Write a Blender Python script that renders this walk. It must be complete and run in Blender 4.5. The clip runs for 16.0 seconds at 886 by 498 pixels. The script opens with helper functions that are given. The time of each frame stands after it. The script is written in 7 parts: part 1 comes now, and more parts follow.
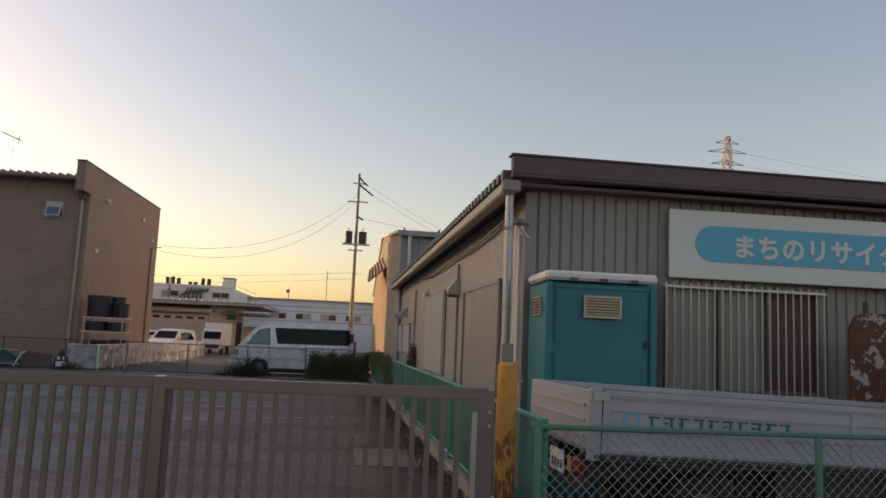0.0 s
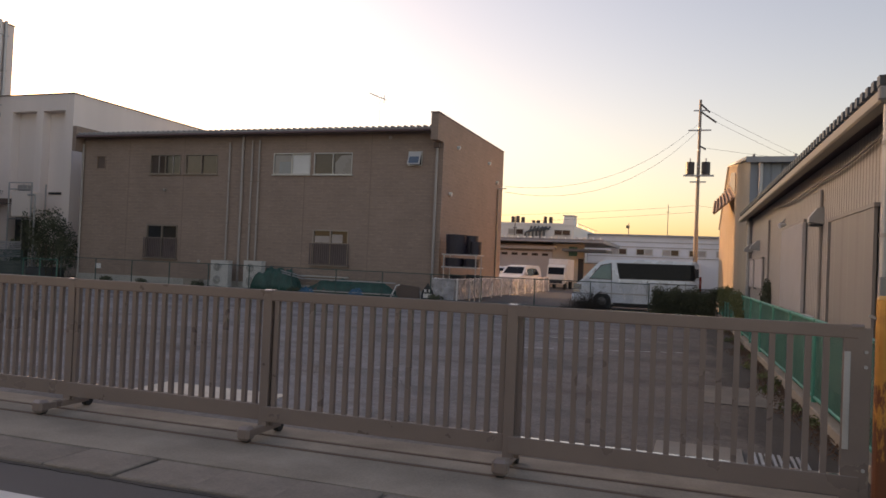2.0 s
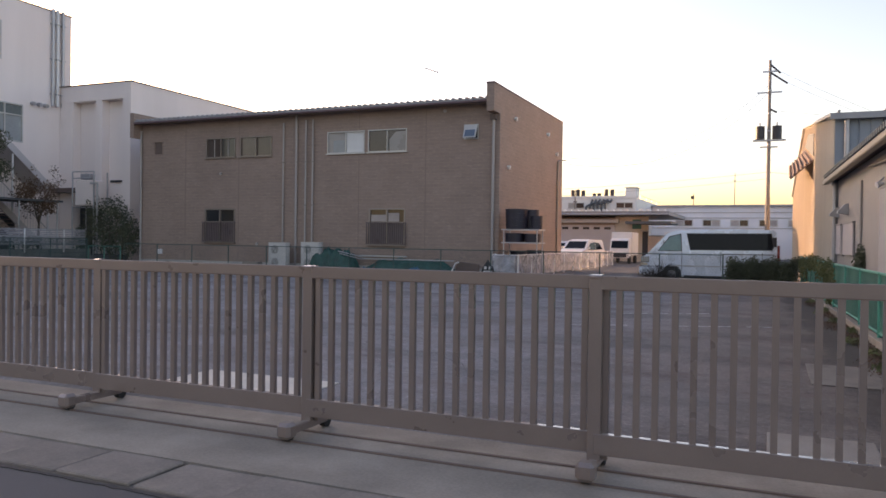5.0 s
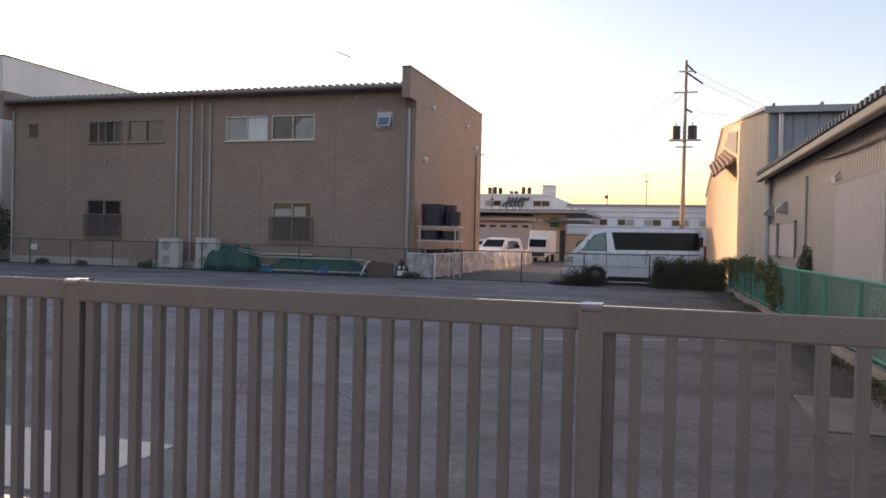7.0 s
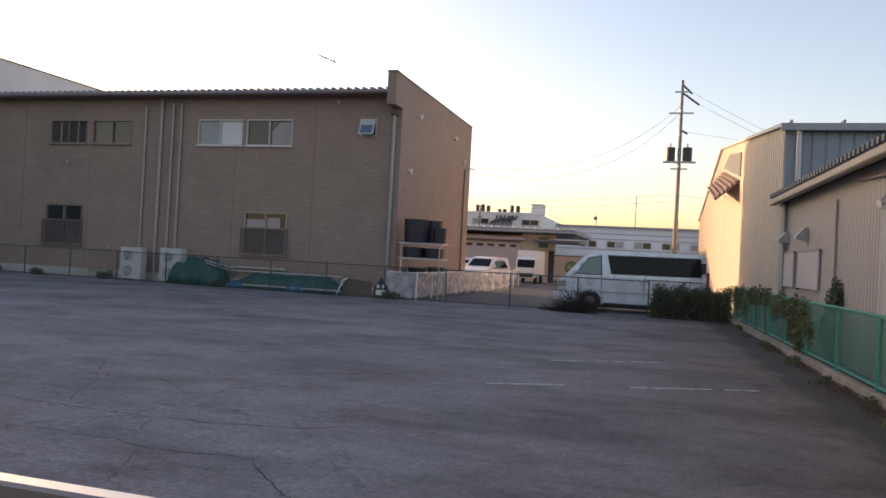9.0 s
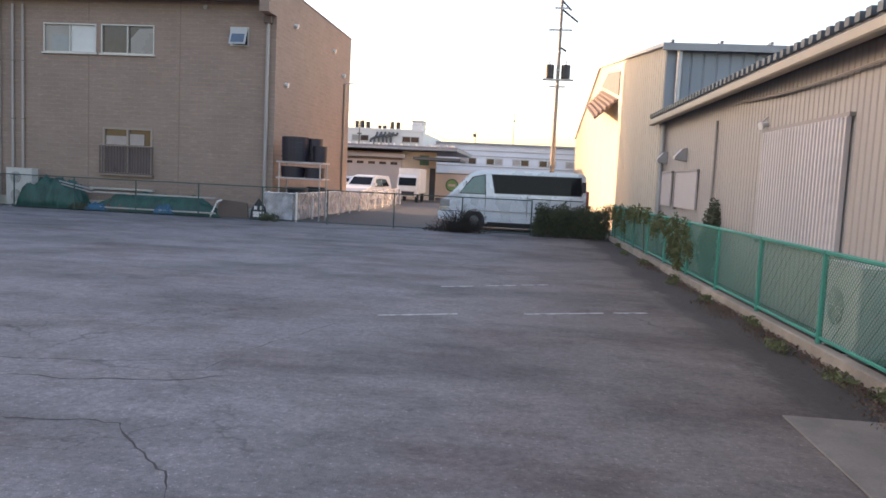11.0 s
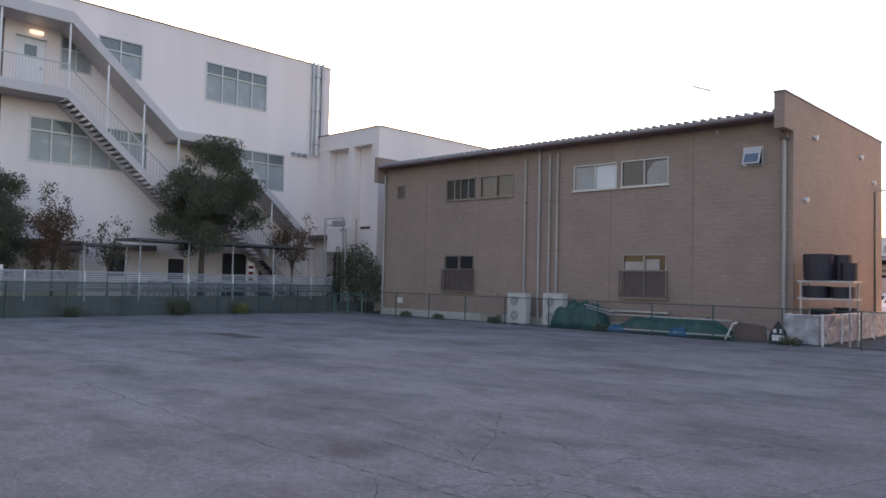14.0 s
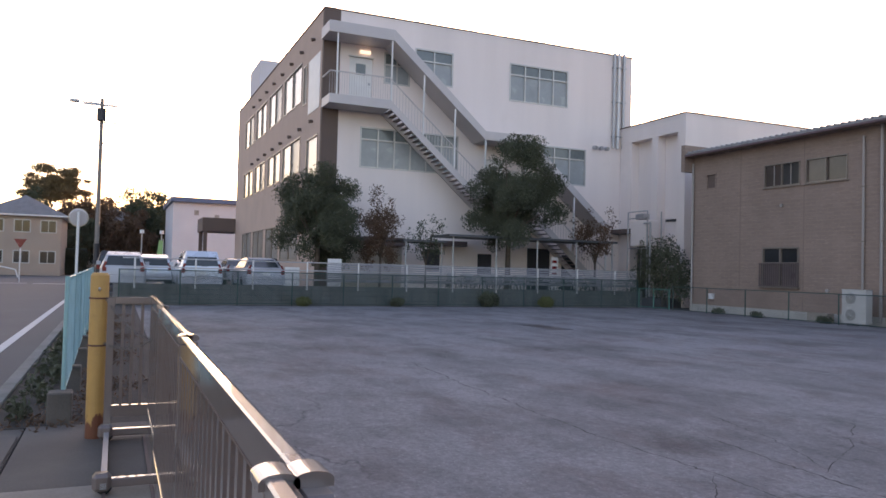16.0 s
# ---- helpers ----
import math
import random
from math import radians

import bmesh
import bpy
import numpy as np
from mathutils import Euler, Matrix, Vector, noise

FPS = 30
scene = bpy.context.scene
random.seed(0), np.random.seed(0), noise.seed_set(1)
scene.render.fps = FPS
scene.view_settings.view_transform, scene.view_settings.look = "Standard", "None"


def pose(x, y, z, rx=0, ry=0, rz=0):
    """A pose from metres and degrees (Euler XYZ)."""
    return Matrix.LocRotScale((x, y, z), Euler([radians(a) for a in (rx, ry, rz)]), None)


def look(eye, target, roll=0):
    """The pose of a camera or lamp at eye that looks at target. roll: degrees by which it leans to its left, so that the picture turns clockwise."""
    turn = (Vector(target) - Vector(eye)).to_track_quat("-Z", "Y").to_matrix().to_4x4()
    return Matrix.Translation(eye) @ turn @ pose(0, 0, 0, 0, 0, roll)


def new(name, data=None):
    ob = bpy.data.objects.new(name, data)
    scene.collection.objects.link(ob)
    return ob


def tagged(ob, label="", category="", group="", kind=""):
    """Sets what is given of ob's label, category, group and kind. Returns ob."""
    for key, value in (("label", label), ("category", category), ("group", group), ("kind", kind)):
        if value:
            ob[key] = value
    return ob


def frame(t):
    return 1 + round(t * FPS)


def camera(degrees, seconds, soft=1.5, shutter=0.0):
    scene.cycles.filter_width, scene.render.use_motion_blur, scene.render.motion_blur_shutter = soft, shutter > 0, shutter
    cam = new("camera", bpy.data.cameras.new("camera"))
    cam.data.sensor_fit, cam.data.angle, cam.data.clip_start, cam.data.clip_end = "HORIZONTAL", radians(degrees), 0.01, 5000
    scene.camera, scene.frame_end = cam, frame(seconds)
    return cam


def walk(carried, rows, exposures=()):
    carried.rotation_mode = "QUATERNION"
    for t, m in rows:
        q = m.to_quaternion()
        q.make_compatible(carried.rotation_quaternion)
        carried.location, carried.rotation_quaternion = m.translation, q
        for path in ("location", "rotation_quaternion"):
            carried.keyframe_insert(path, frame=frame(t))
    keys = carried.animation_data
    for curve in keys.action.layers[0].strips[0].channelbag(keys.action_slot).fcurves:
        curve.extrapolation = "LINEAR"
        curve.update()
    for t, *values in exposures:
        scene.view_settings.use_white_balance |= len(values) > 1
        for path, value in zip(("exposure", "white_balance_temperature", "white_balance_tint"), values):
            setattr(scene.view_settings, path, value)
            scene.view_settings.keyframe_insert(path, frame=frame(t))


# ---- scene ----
cam = camera(61.1, 16.0, soft=1.6)
PATH = [
    (0, (0.098, 0.207, 1.609), (0.314, 2.180, 1.854), 2.5),
    (0.5, (0.102, 0.282, 1.591), (0.083, 2.273, 1.782), 3.3),
    (1, (0.054, 0.202, 1.550), (-0.235, 2.177, 1.683), 2.8),
    (1.5, (0.068, 0.244, 1.560), (-0.487, 2.163, 1.635), 3.4),
    (2, (0.071, 0.234, 1.571), (-0.581, 2.125, 1.609), 2.4),
    (2.5, (0.033, 0.184, 1.559), (-0.690, 2.049, 1.563), 1.7),
    (3, (0.059, 0.194, 1.524), (-0.756, 2.021, 1.502), 1.0),
    (3.2, (0.052, 0.223, 1.515), (-0.801, 2.032, 1.481), 1.5),
    (5.3, (-0.356, 1.379, 1.485), (-1.131, 3.223, 1.467), 0.8),
    (5.5, (-0.410, 1.571, 1.511), (-1.161, 3.424, 1.501), 1.2),
    (6, (-0.625, 2.084, 1.494), (-1.308, 3.964, 1.509), 2.9),
    (6.5, (-0.808, 2.687, 1.488), (-1.425, 4.590, 1.483), 2.1),
    (7, (-1.024, 3.310, 1.485), (-1.609, 5.222, 1.459), 1.3),
    (7.5, (-1.208, 3.782, 1.518), (-1.772, 5.700, 1.498), 0.4),
    (8, (-1.308, 4.307, 1.524), (-1.907, 6.215, 1.554), 1.3),
    (8.5, (-1.439, 4.854, 1.508), (-2.034, 6.763, 1.547), 1.6),
    (9, (-1.525, 5.252, 1.542), (-2.076, 7.174, 1.562), 3.0),
    (9.2, (-1.552, 5.420, 1.559), (-2.056, 7.355, 1.565), 3.2),
    (11.3, (-1.822, 5.790, 1.645), (-2.042, 7.768, 1.452), 2.8),
    (11.5, (-1.846, 5.790, 1.656), (-2.166, 7.756, 1.479), 3.4),
    (12, (-1.885, 5.790, 1.689), (-2.449, 7.706, 1.588), 2.6),
    (12.5, (-1.969, 5.762, 1.702), (-2.765, 7.597, 1.675), 4.1),
    (13, (-1.987, 5.692, 1.719), (-3.017, 7.406, 1.749), 2.2),
    (13.5, (-1.998, 5.677, 1.728), (-3.220, 7.258, 1.795), 1.9),
    (14, (-1.982, 5.694, 1.733), (-3.371, 7.130, 1.816), 1.3),
    (14.5, (-1.963, 5.719, 1.712), (-3.488, 7.010, 1.797), 1.0),
    (15, (-1.975, 5.768, 1.622), (-3.627, 6.893, 1.692), 0.5),
    (15.5, (-2.205, 5.753, 1.598), (-3.962, 6.706, 1.657), 1.3),
    (16, (-2.359, 5.702, 1.576), (-4.192, 6.497, 1.633), 1.5),
]
# seconds, stops, kelvin, tint
EXPOSURES = [(0.0, 1.02, 7800, 28), (0.5, 1.05, 7900, 30), (1.0, 1.1, 8000, 32), (1.5, 1.16, 8150, 33), (2.0, 1.26, 8150, 34), (2.5, 1.44, 7850, 34), (3.0, 1.6, 7650, 35), (5.5, 1.82, 7150, 33), (6.0, 1.73, 7150, 33), (6.5, 1.67, 7120, 32), (7.0, 1.67, 7100, 31), (7.5, 1.72, 7080, 31), (8.0, 1.65, 7050, 30), (9.0, 1.52, 7000, 29), (11.5, 2.4, 6850, 27), (12.5, 2.17, 6800, 30), (14.0, 1.98, 6800, 32), (16.0, 2.02, 6850, 34)]
walk(cam, [(t, look(eye, target, roll)) for t, eye, target, roll in PATH], exposures=EXPOSURES)

# ---- light ----
SUN_YAW, SUN_EL = 66.0, 7.0          # degrees left of +y, and above the horizon
world = bpy.data.worlds.new("evening_sky")
scene.world = world
world.use_nodes = True
wn = world.node_tree
sky = wn.nodes.new("ShaderNodeTexSky")
sky.sky_type = "NISHITA"
sky.sun_disc = False
sky.sun_elevation = radians(SUN_EL)
sky.sun_rotation = radians(-SUN_YAW)
sky.air_density, sky.dust_density, sky.ozone_density = 1.0, 2.0, 1.2
wn.nodes["Background"].inputs["Strength"].default_value = 0.15
wn.links.new(sky.outputs["Color"], wn.nodes["Background"].inputs["Color"])
sun = new("sun", bpy.data.lights.new("sun", "SUN"))
sun.data.energy, sun.data.angle, sun.data.color = 3.0, radians(0.6), (1.0, 0.72, 0.42)
sd = Vector((-math.sin(radians(SUN_YAW)) * math.cos(radians(SUN_EL)), math.cos(radians(SUN_YAW)) * math.cos(radians(SUN_EL)), math.sin(radians(SUN_EL))))
sun.matrix_world = look(sd * 100, (0, 0, 0))


# ---- materials ----
def mat(name, color, rough=0.7, metal=0.0, vary=0.15, scale=3.0, fine=60.0, bump=0.15, stain=0.0, stain_color=(0.1, 0.08, 0.06), per_object=0.0, streak=False):
    """Painted or mineral surface: base colour, broad mottling, fine grain with relief, stains."""
    m = bpy.data.materials.new(name)
    m.use_nodes = True
    nt = m.node_tree
    N, L = nt.nodes, nt.links
    b = N["Principled BSDF"]
    b.inputs["Metallic"].default_value = metal
    tc = N.new("ShaderNodeTexCoord")
    src = tc.outputs["Object"]
    n1 = N.new("ShaderNodeTexNoise")
    n1.inputs["Scale"].default_value, n1.inputs["Detail"].default_value = scale, 5
    n2 = N.new("ShaderNodeTexNoise")
    n2.inputs["Scale"].default_value, n2.inputs["Detail"].default_value = fine, 3
    if streak:
        mp = N.new("ShaderNodeMapping")
        mp.inputs["Scale"].default_value = (1, 1, 0.12)
        L.new(src, mp.inputs[0])
        L.new(mp.outputs[0], n1.inputs["Vector"])
    else:
        L.new(src, n1.inputs["Vector"])
    L.new(src, n2.inputs["Vector"])
    add = N.new("ShaderNodeMath")
    add.operation = "MULTIPLY_ADD"
    add.inputs[1].default_value = 0.4
    L.new(n2.outputs["Fac"], add.inputs[0])
    L.new(n1.outputs["Fac"], add.inputs[2])
    ramp = N.new("ShaderNodeMapRange")
    ramp.inputs[1].default_value, ramp.inputs[2].default_value = 0.4, 1.0
    ramp.inputs[3].default_value, ramp.inputs[4].default_value = 1 - vary, 1 + vary
    L.new(add.outputs[0], ramp.inputs[0])
    val = ramp.outputs[0]
    if per_object:
        oi = N.new("ShaderNodeObjectInfo")
        mr = N.new("ShaderNodeMapRange")
        mr.inputs[3].default_value, mr.inputs[4].default_value = 1 - per_object, 1 + per_object
        L.new(oi.outputs["Random"], mr.inputs[0])
        mu = N.new("ShaderNodeMath")
        mu.operation = "MULTIPLY"
        L.new(val, mu.inputs[0])
        L.new(mr.outputs[0], mu.inputs[1])
        val = mu.outputs[0]
    mix = N.new("ShaderNodeVectorMath")
    mix.operation = "SCALE"
    mix.inputs[0].default_value = color
    L.new(val, mix.inputs["Scale"])
    col = mix.outputs[0]
    if stain:
        n3 = N.new("ShaderNodeTexNoise")
        n3.inputs["Scale"].default_value, n3.inputs["Detail"].default_value, n3.inputs["Roughness"].default_value = scale * 0.7, 8, 0.65
        L.new(src, n3.inputs["Vector"])
        r3 = N.new("ShaderNodeMapRange")
        r3.inputs[1].default_value, r3.inputs[2].default_value = 0.62 - 0.2 * stain, 0.7
        r3.inputs[4].default_value = stain
        L.new(n3.outputs["Fac"], r3.inputs[0])
        mm = N.new("ShaderNodeMix")
        mm.data_type = "RGBA"
        L.new(r3.outputs[0], mm.inputs[0])
        L.new(col, mm.inputs[6])
        mm.inputs[7].default_value = (*stain_color, 1)
        col = mm.outputs[2]
    L.new(col, b.inputs["Base Color"])
    rr = N.new("ShaderNodeMapRange")
    rr.inputs[3].default_value, rr.inputs[4].default_value = max(rough - 0.1, 0.02), min(rough + 0.1, 1)
    L.new(n1.outputs["Fac"], rr.inputs[0])
    L.new(rr.outputs[0], b.inputs["Roughness"])
    if bump:
        bp = N.new("ShaderNodeBump")
        bp.inputs["Strength"].default_value, bp.inputs["Distance"].default_value = bump, 0.01
        L.new(n2.outputs["Fac"], bp.inputs["Height"])
        L.new(bp.outputs[0], b.inputs["Normal"])
    return m


def glass_mat(name, color, rough=0.05):
    """Window glass before a dark room: a glossy dark pane."""
    m = mat(name, color, rough, 0.0, 0.25, 0.6, 8, 0.0)
    m.node_tree.nodes["Principled BSDF"].inputs["IOR"].default_value = 1.6
    return m


M_asphalt = mat("asphalt_lot", (0.172, 0.167, 0.17), 0.88, 0, 0.22, 0.35, 90, 0.6, 0.2, (0.1, 0.095, 0.095))
M_road = mat("asphalt_road", (0.09, 0.088, 0.09), 0.85, 0, 0.2, 0.5, 90, 0.5)
M_concrete = mat("concrete", (0.29, 0.255, 0.215), 0.88, 0, 0.22, 1.5, 50, 0.3, 0.3, (0.15, 0.13, 0.11))
M_brown_wall = mat("brown_siding", (0.28, 0.203, 0.165), 0.8, 0, 0.12, 0.8, 40, 0.25, 0.08, (0.34, 0.27, 0.22))
M_brown_dark = mat("brown_fascia", (0.125, 0.08, 0.085), 0.6, 0, 0.15, 2, 50, 0.1)
M_gate = mat("gate_bronze_aluminium", (0.215, 0.168, 0.15), 0.3, 0.25, 0.08, 3, 60, 0.0)
M_gate.node_tree.nodes["Principled BSDF"].inputs["Coat Weight"].default_value = 1.0
M_gate.node_tree.nodes["Principled BSDF"].inputs["Coat Roughness"].default_value = 0.06
M_white_wall = mat("cream_render", (0.8, 0.71, 0.67), 0.85, 0, 0.08, 0.6, 40, 0.15, 0.1, (0.5, 0.45, 0.4), streak=True)
M_tan_wall = mat("tan_render", (0.5, 0.37, 0.305), 0.85, 0, 0.1, 0.6, 40, 0.15)
M_umber = mat("umber_render", (0.14, 0.1, 0.085), 0.85, 0, 0.1, 0.6, 40, 0.15)
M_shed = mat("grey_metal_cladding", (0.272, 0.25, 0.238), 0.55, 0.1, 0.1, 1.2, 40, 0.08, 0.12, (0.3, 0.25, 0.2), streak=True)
M_barn = mat("cream_metal_cladding", (0.56, 0.49, 0.4), 0.6, 0.0, 0.08, 1.0, 40, 0.08, streak=True)
M_bluegrey = mat("blue_grey_cladding", (0.26, 0.29, 0.325), 0.55, 0.1, 0.1, 1.0, 40, 0.08, streak=True)
M_roof = mat("dark_roof_metal", (0.1, 0.105, 0.11), 0.5, 0.3, 0.2, 2, 40, 0.08)
M_roof_grey = mat("grey_roof_metal", (0.3, 0.3, 0.31), 0.5, 0.3, 0.2, 2, 40, 0.08)
M_white = mat("white_paint", (0.72, 0.71, 0.69), 0.5, 0, 0.08, 2, 40, 0.08)
M_teal = mat("teal_plastic", (0.001, 0.165, 0.205), 0.5, 0, 0.12, 2, 50, 0.08)
M_yellow = mat("yellow_paint_rusted", (0.52, 0.29, 0.085), 0.55, 0, 0.1, 6, 60, 0.15, 0.35, (0.2, 0.08, 0.03))
M_green = mat("green_fence_paint", (0.03, 0.25, 0.185), 0.5, 0, 0.15, 4, 50, 0.08)
M_leaf = mat("leaves", (0.078, 0.088, 0.052), 0.7, 0, 0.35, 2, 30, 0.0)
M_steel = mat("galvanised_steel", (0.42, 0.42, 0.43), 0.45, 0.6, 0.12, 5, 60, 0.08)
M_pole = mat("concrete_pole", (0.16, 0.14, 0.125), 0.85, 0, 0.12, 2, 40, 0.15)
M_black = mat("black_plastic", (0.03, 0.03, 0.035), 0.5, 0, 0.2, 3, 50, 0.1)
M_alu = mat("bronze_window_frame", (0.25, 0.21, 0.18), 0.4, 0.4, 0.08, 3, 60, 0.03)
M_alu_light = mat("silver_window_frame", (0.5, 0.49, 0.47), 0.4, 0.4, 0.08, 3, 60, 0.03)
M_rubber = mat("rubber", (0.02, 0.02, 0.021), 0.8, 0, 0.2, 4, 60, 0.1)
M_silver = mat("silver_car_paint", (0.6, 0.66, 0.74), 0.28, 0.2, 0.05, 1, 60, 0.0)
M_silver.node_tree.nodes["Principled BSDF"].inputs["Coat Weight"].default_value = 0.6
M_pearl = mat("white_car_paint", (0.45, 0.46, 0.49), 0.3, 0.0, 0.05, 1, 60, 0.0)
M_truck = mat("dull_white_truck_paint", (0.36, 0.365, 0.39), 0.4, 0, 0.12, 1.5, 50, 0.05, 0.3, (0.24, 0.23, 0.23))
M_carglass = glass_mat("tinted_car_glass", (0.012, 0.014, 0.018))
M_carglass.node_tree.nodes["Principled BSDF"].inputs["IOR"].default_value = 1.25
M_clearcar = glass_mat("clear_car_glass", (0.1, 0.2, 0.2))
M_amberglass = glass_mat("brown_reflecting_glass", (0.085, 0.062, 0.055))
M_blind = mat("white_blind", (0.66, 0.66, 0.64), 0.7, 0, 0.08, 2, 30, 0.05)
M_pipe = mat("beige_pipe", (0.32, 0.255, 0.21), 0.5, 0, 0.08, 3, 40, 0.03)
M_pane_grey = mat("frosted_pane", (0.3, 0.28, 0.26), 0.3, 0, 0.15, 1, 20, 0.0)
M_skypane = glass_mat("tilted_sash_glass", (0.12, 0.17, 0.24), 0.08)
M_chrome = mat("mirror_chrome", (0.75, 0.75, 0.76), 0.08, 1.0, 0.02, 1, 20, 0.0)
M_stair = mat("pale_steel_paint", (0.52, 0.48, 0.475), 0.5, 0.1, 0.08, 1, 40, 0.05)
M_concrete_var = mat("gutter_concrete", (0.22, 0.19, 0.162), 0.9, 0, 0.3, 2.5, 50, 0.5, 0.45, (0.12, 0.102, 0.088), per_object=0.07)
M_wheelcap = mat("dull_wheel_cover", (0.16, 0.165, 0.17), 0.45, 0.4, 0.1, 4, 40, 0.0)
M_rearglass = glass_mat("tinted_rear_glass", (0.05, 0.058, 0.06))
M_tealglass = glass_mat("greenish_window_glass", (0.13, 0.155, 0.155), 0.12)
# pale base colour stands in for the bright sky mirrored in the panes
M_brightpane = glass_mat("sky_reflection_glass", (0.42, 0.38, 0.34), 0.1)
M_rust = mat("rusted_white_plate", (0.12, 0.045, 0.028), 0.8, 0, 0.35, 5, 60, 0.4, 0.4, (0.4, 0.34, 0.3))
M_signwhite = mat("sign_white", (0.66, 0.68, 0.66), 0.5, 0, 0.05, 1, 40, 0.03)
M_signblue = mat("sign_blue", (0.05, 0.42, 0.6), 0.45, 0, 0.05, 1, 40, 0.03)
M_vent = mat("beige_vent", (0.5, 0.42, 0.3), 0.6, 0, 0.1, 4, 50, 0.05)
M_tarp = mat("green_tarp", (0.016, 0.08, 0.066), 0.5, 0, 0.45, 2.5, 14, 0.6, 0.35, (0.03, 0.05, 0.045))
M_tarpblue = mat("blue_tarp", (0.03, 0.14, 0.25), 0.5, 0, 0.25, 2, 20, 0.3)
M_plastic = mat("clear_plastic_sheet", (0.6, 0.6, 0.63), 0.25, 0, 0.35, 4, 12, 0.7)
M_line = mat("worn_white_line", (0.5, 0.5, 0.48), 0.8, 0, 0.2, 9, 60, 0.2, 1.0, (0.15, 0.15, 0.15))
M_roadline = mat("white_road_line", (0.55, 0.55, 0.54), 0.75, 0, 0.08, 6, 60, 0.2, 0.15, (0.25, 0.25, 0.25))
M_bark = mat("bark", (0.1, 0.075, 0.055), 0.9, 0, 0.25, 4, 40, 0.5)
M_leaf_dark = mat("dark_hedge_leaves", (0.03, 0.036, 0.02), 0.75, 0, 0.35, 2, 30, 0.0)
M_leaf_light = mat("yellowing_leaves", (0.12, 0.13, 0.05), 0.7, 0, 0.35, 2, 30, 0.0)
M_leaf_red = mat("reddening_leaves", (0.13, 0.075, 0.045), 0.7, 0, 0.35, 2, 30, 0.0)
M_wire = mat("dark_fence_wire", (0.05, 0.09, 0.08), 0.6, 0.2, 0.1, 4, 40, 0.0)
M_net = mat("green_coated_wire", (0.1, 0.3, 0.24), 0.5, 0.1, 0.1, 4, 40, 0.0)
M_wire_grey = mat("zinc_wire", (0.3, 0.34, 0.33), 0.5, 0.5, 0.1, 4, 40, 0.0)
M_green_light = mat("faded_green_paint", (0.065, 0.2, 0.16), 0.55, 0, 0.15, 4, 50, 0.08)
M_cyan = mat("pale_cyan_mesh", (0.24, 0.43, 0.43), 0.55, 0, 0.15, 4, 50, 0.08)
M_cable = mat("black_cable", (0.02, 0.02, 0.02), 0.6, 0, 0.1, 4, 40, 0.0)
M_red = mat("red_lamp", (0.2, 0.014, 0.014), 0.25, 0, 0.1, 4, 40, 0.0)
M_tile = mat("grey_roof_tiles", (0.2, 0.19, 0.19), 0.6, 0, 0.2, 2, 30, 0.3)
M_pink = mat("pale_far_wall", (0.62, 0.6, 0.62), 0.85, 0, 0.06, 0.5, 30, 0.1)
M_house = mat("beige_house_wall", (0.36, 0.29, 0.235), 0.85, 0, 0.1, 0.6, 30, 0.15)
M_soil = mat("dead_leaves_soil", (0.045, 0.036, 0.03), 0.95, 0, 0.5, 3, 60, 0.7)
M_amber = mat("shutter_beige", (0.42, 0.37, 0.3), 0.6, 0.1, 0.08, 2, 40, 0.05)
M_oldwall = mat("mossy_concrete", (0.2, 0.2, 0.19), 0.9, 0, 0.3, 1.2, 40, 0.3, 0.5, (0.07, 0.075, 0.06), streak=True)
M_plate = mat("rust_blistered_white_paint", (0.11, 0.042, 0.026), 0.8, 0, 0.35, 9, 60, 0.4, 0.9, (0.4, 0.36, 0.34))
for n in M_plate.node_tree.nodes:
    if n.type == "MAP_RANGE" and abs(n.inputs[4].default_value - 0.9) < 1e-3:
        n.inputs[1].default_value, n.inputs[2].default_value = 0.535, 0.56
M_slab = mat("pale_slab", (0.6, 0.55, 0.47), 0.85, 0, 0.12, 3, 60, 0.2, 0.2, (0.3, 0.26, 0.22))
M_print = mat("teal_print", (0.01, 0.11, 0.16), 0.5, 0, 0.05, 1, 40, 0.0)
M_cleaner = mat("worn_apron_concrete", (0.285, 0.248, 0.205), 0.9, 0, 0.34, 1.5, 50, 0.4, 0.55, (0.16, 0.137, 0.115))
M_apron = mat("dirty_apron_concrete", (0.11, 0.097, 0.084), 0.9, 0, 0.3, 1.3, 50, 0.35, 0.6, (0.08, 0.068, 0.058))
M_grille = mat("grey_fan_guard", (0.3, 0.29, 0.27), 0.6, 0, 0.1, 3, 40, 0.05)
M_tub = mat("dark_violet_plastic", (0.022, 0.018, 0.03), 0.45, 0, 0.2, 3, 50, 0.1)
M_plinth = mat("pale_plinth", (0.42, 0.4, 0.36), 0.85, 0, 0.15, 1.5, 40, 0.15, 0.25, (0.25, 0.23, 0.2))
M_plastic.node_tree.nodes["Principled BSDF"].inputs["Alpha"].default_value = 0.52
M_glass = glass_mat("dark_window_glass", (0.03, 0.032, 0.035))
# front cladding colour lifted by a third: the side's sky glow painted in
M_shed_side = mat("sky_lit_ribbed_cladding", (0.365, 0.337, 0.315), 0.55, 0.1, 0.1, 1.2, 40, 0.08, 0.12, (0.3, 0.25, 0.2), streak=True)
M_unit = mat("aged_cream_casing", (0.5, 0.49, 0.46), 0.55, 0, 0.12, 3, 40, 0.05, 0.15, (0.3, 0.28, 0.25))
M_greypipe = mat("weathered_grey_pipe", (0.36, 0.325, 0.3), 0.55, 0, 0.12, 3, 40, 0.03, streak=True)
M_browndark = glass_mat("brown_dim_glass", (0.06, 0.042, 0.036))
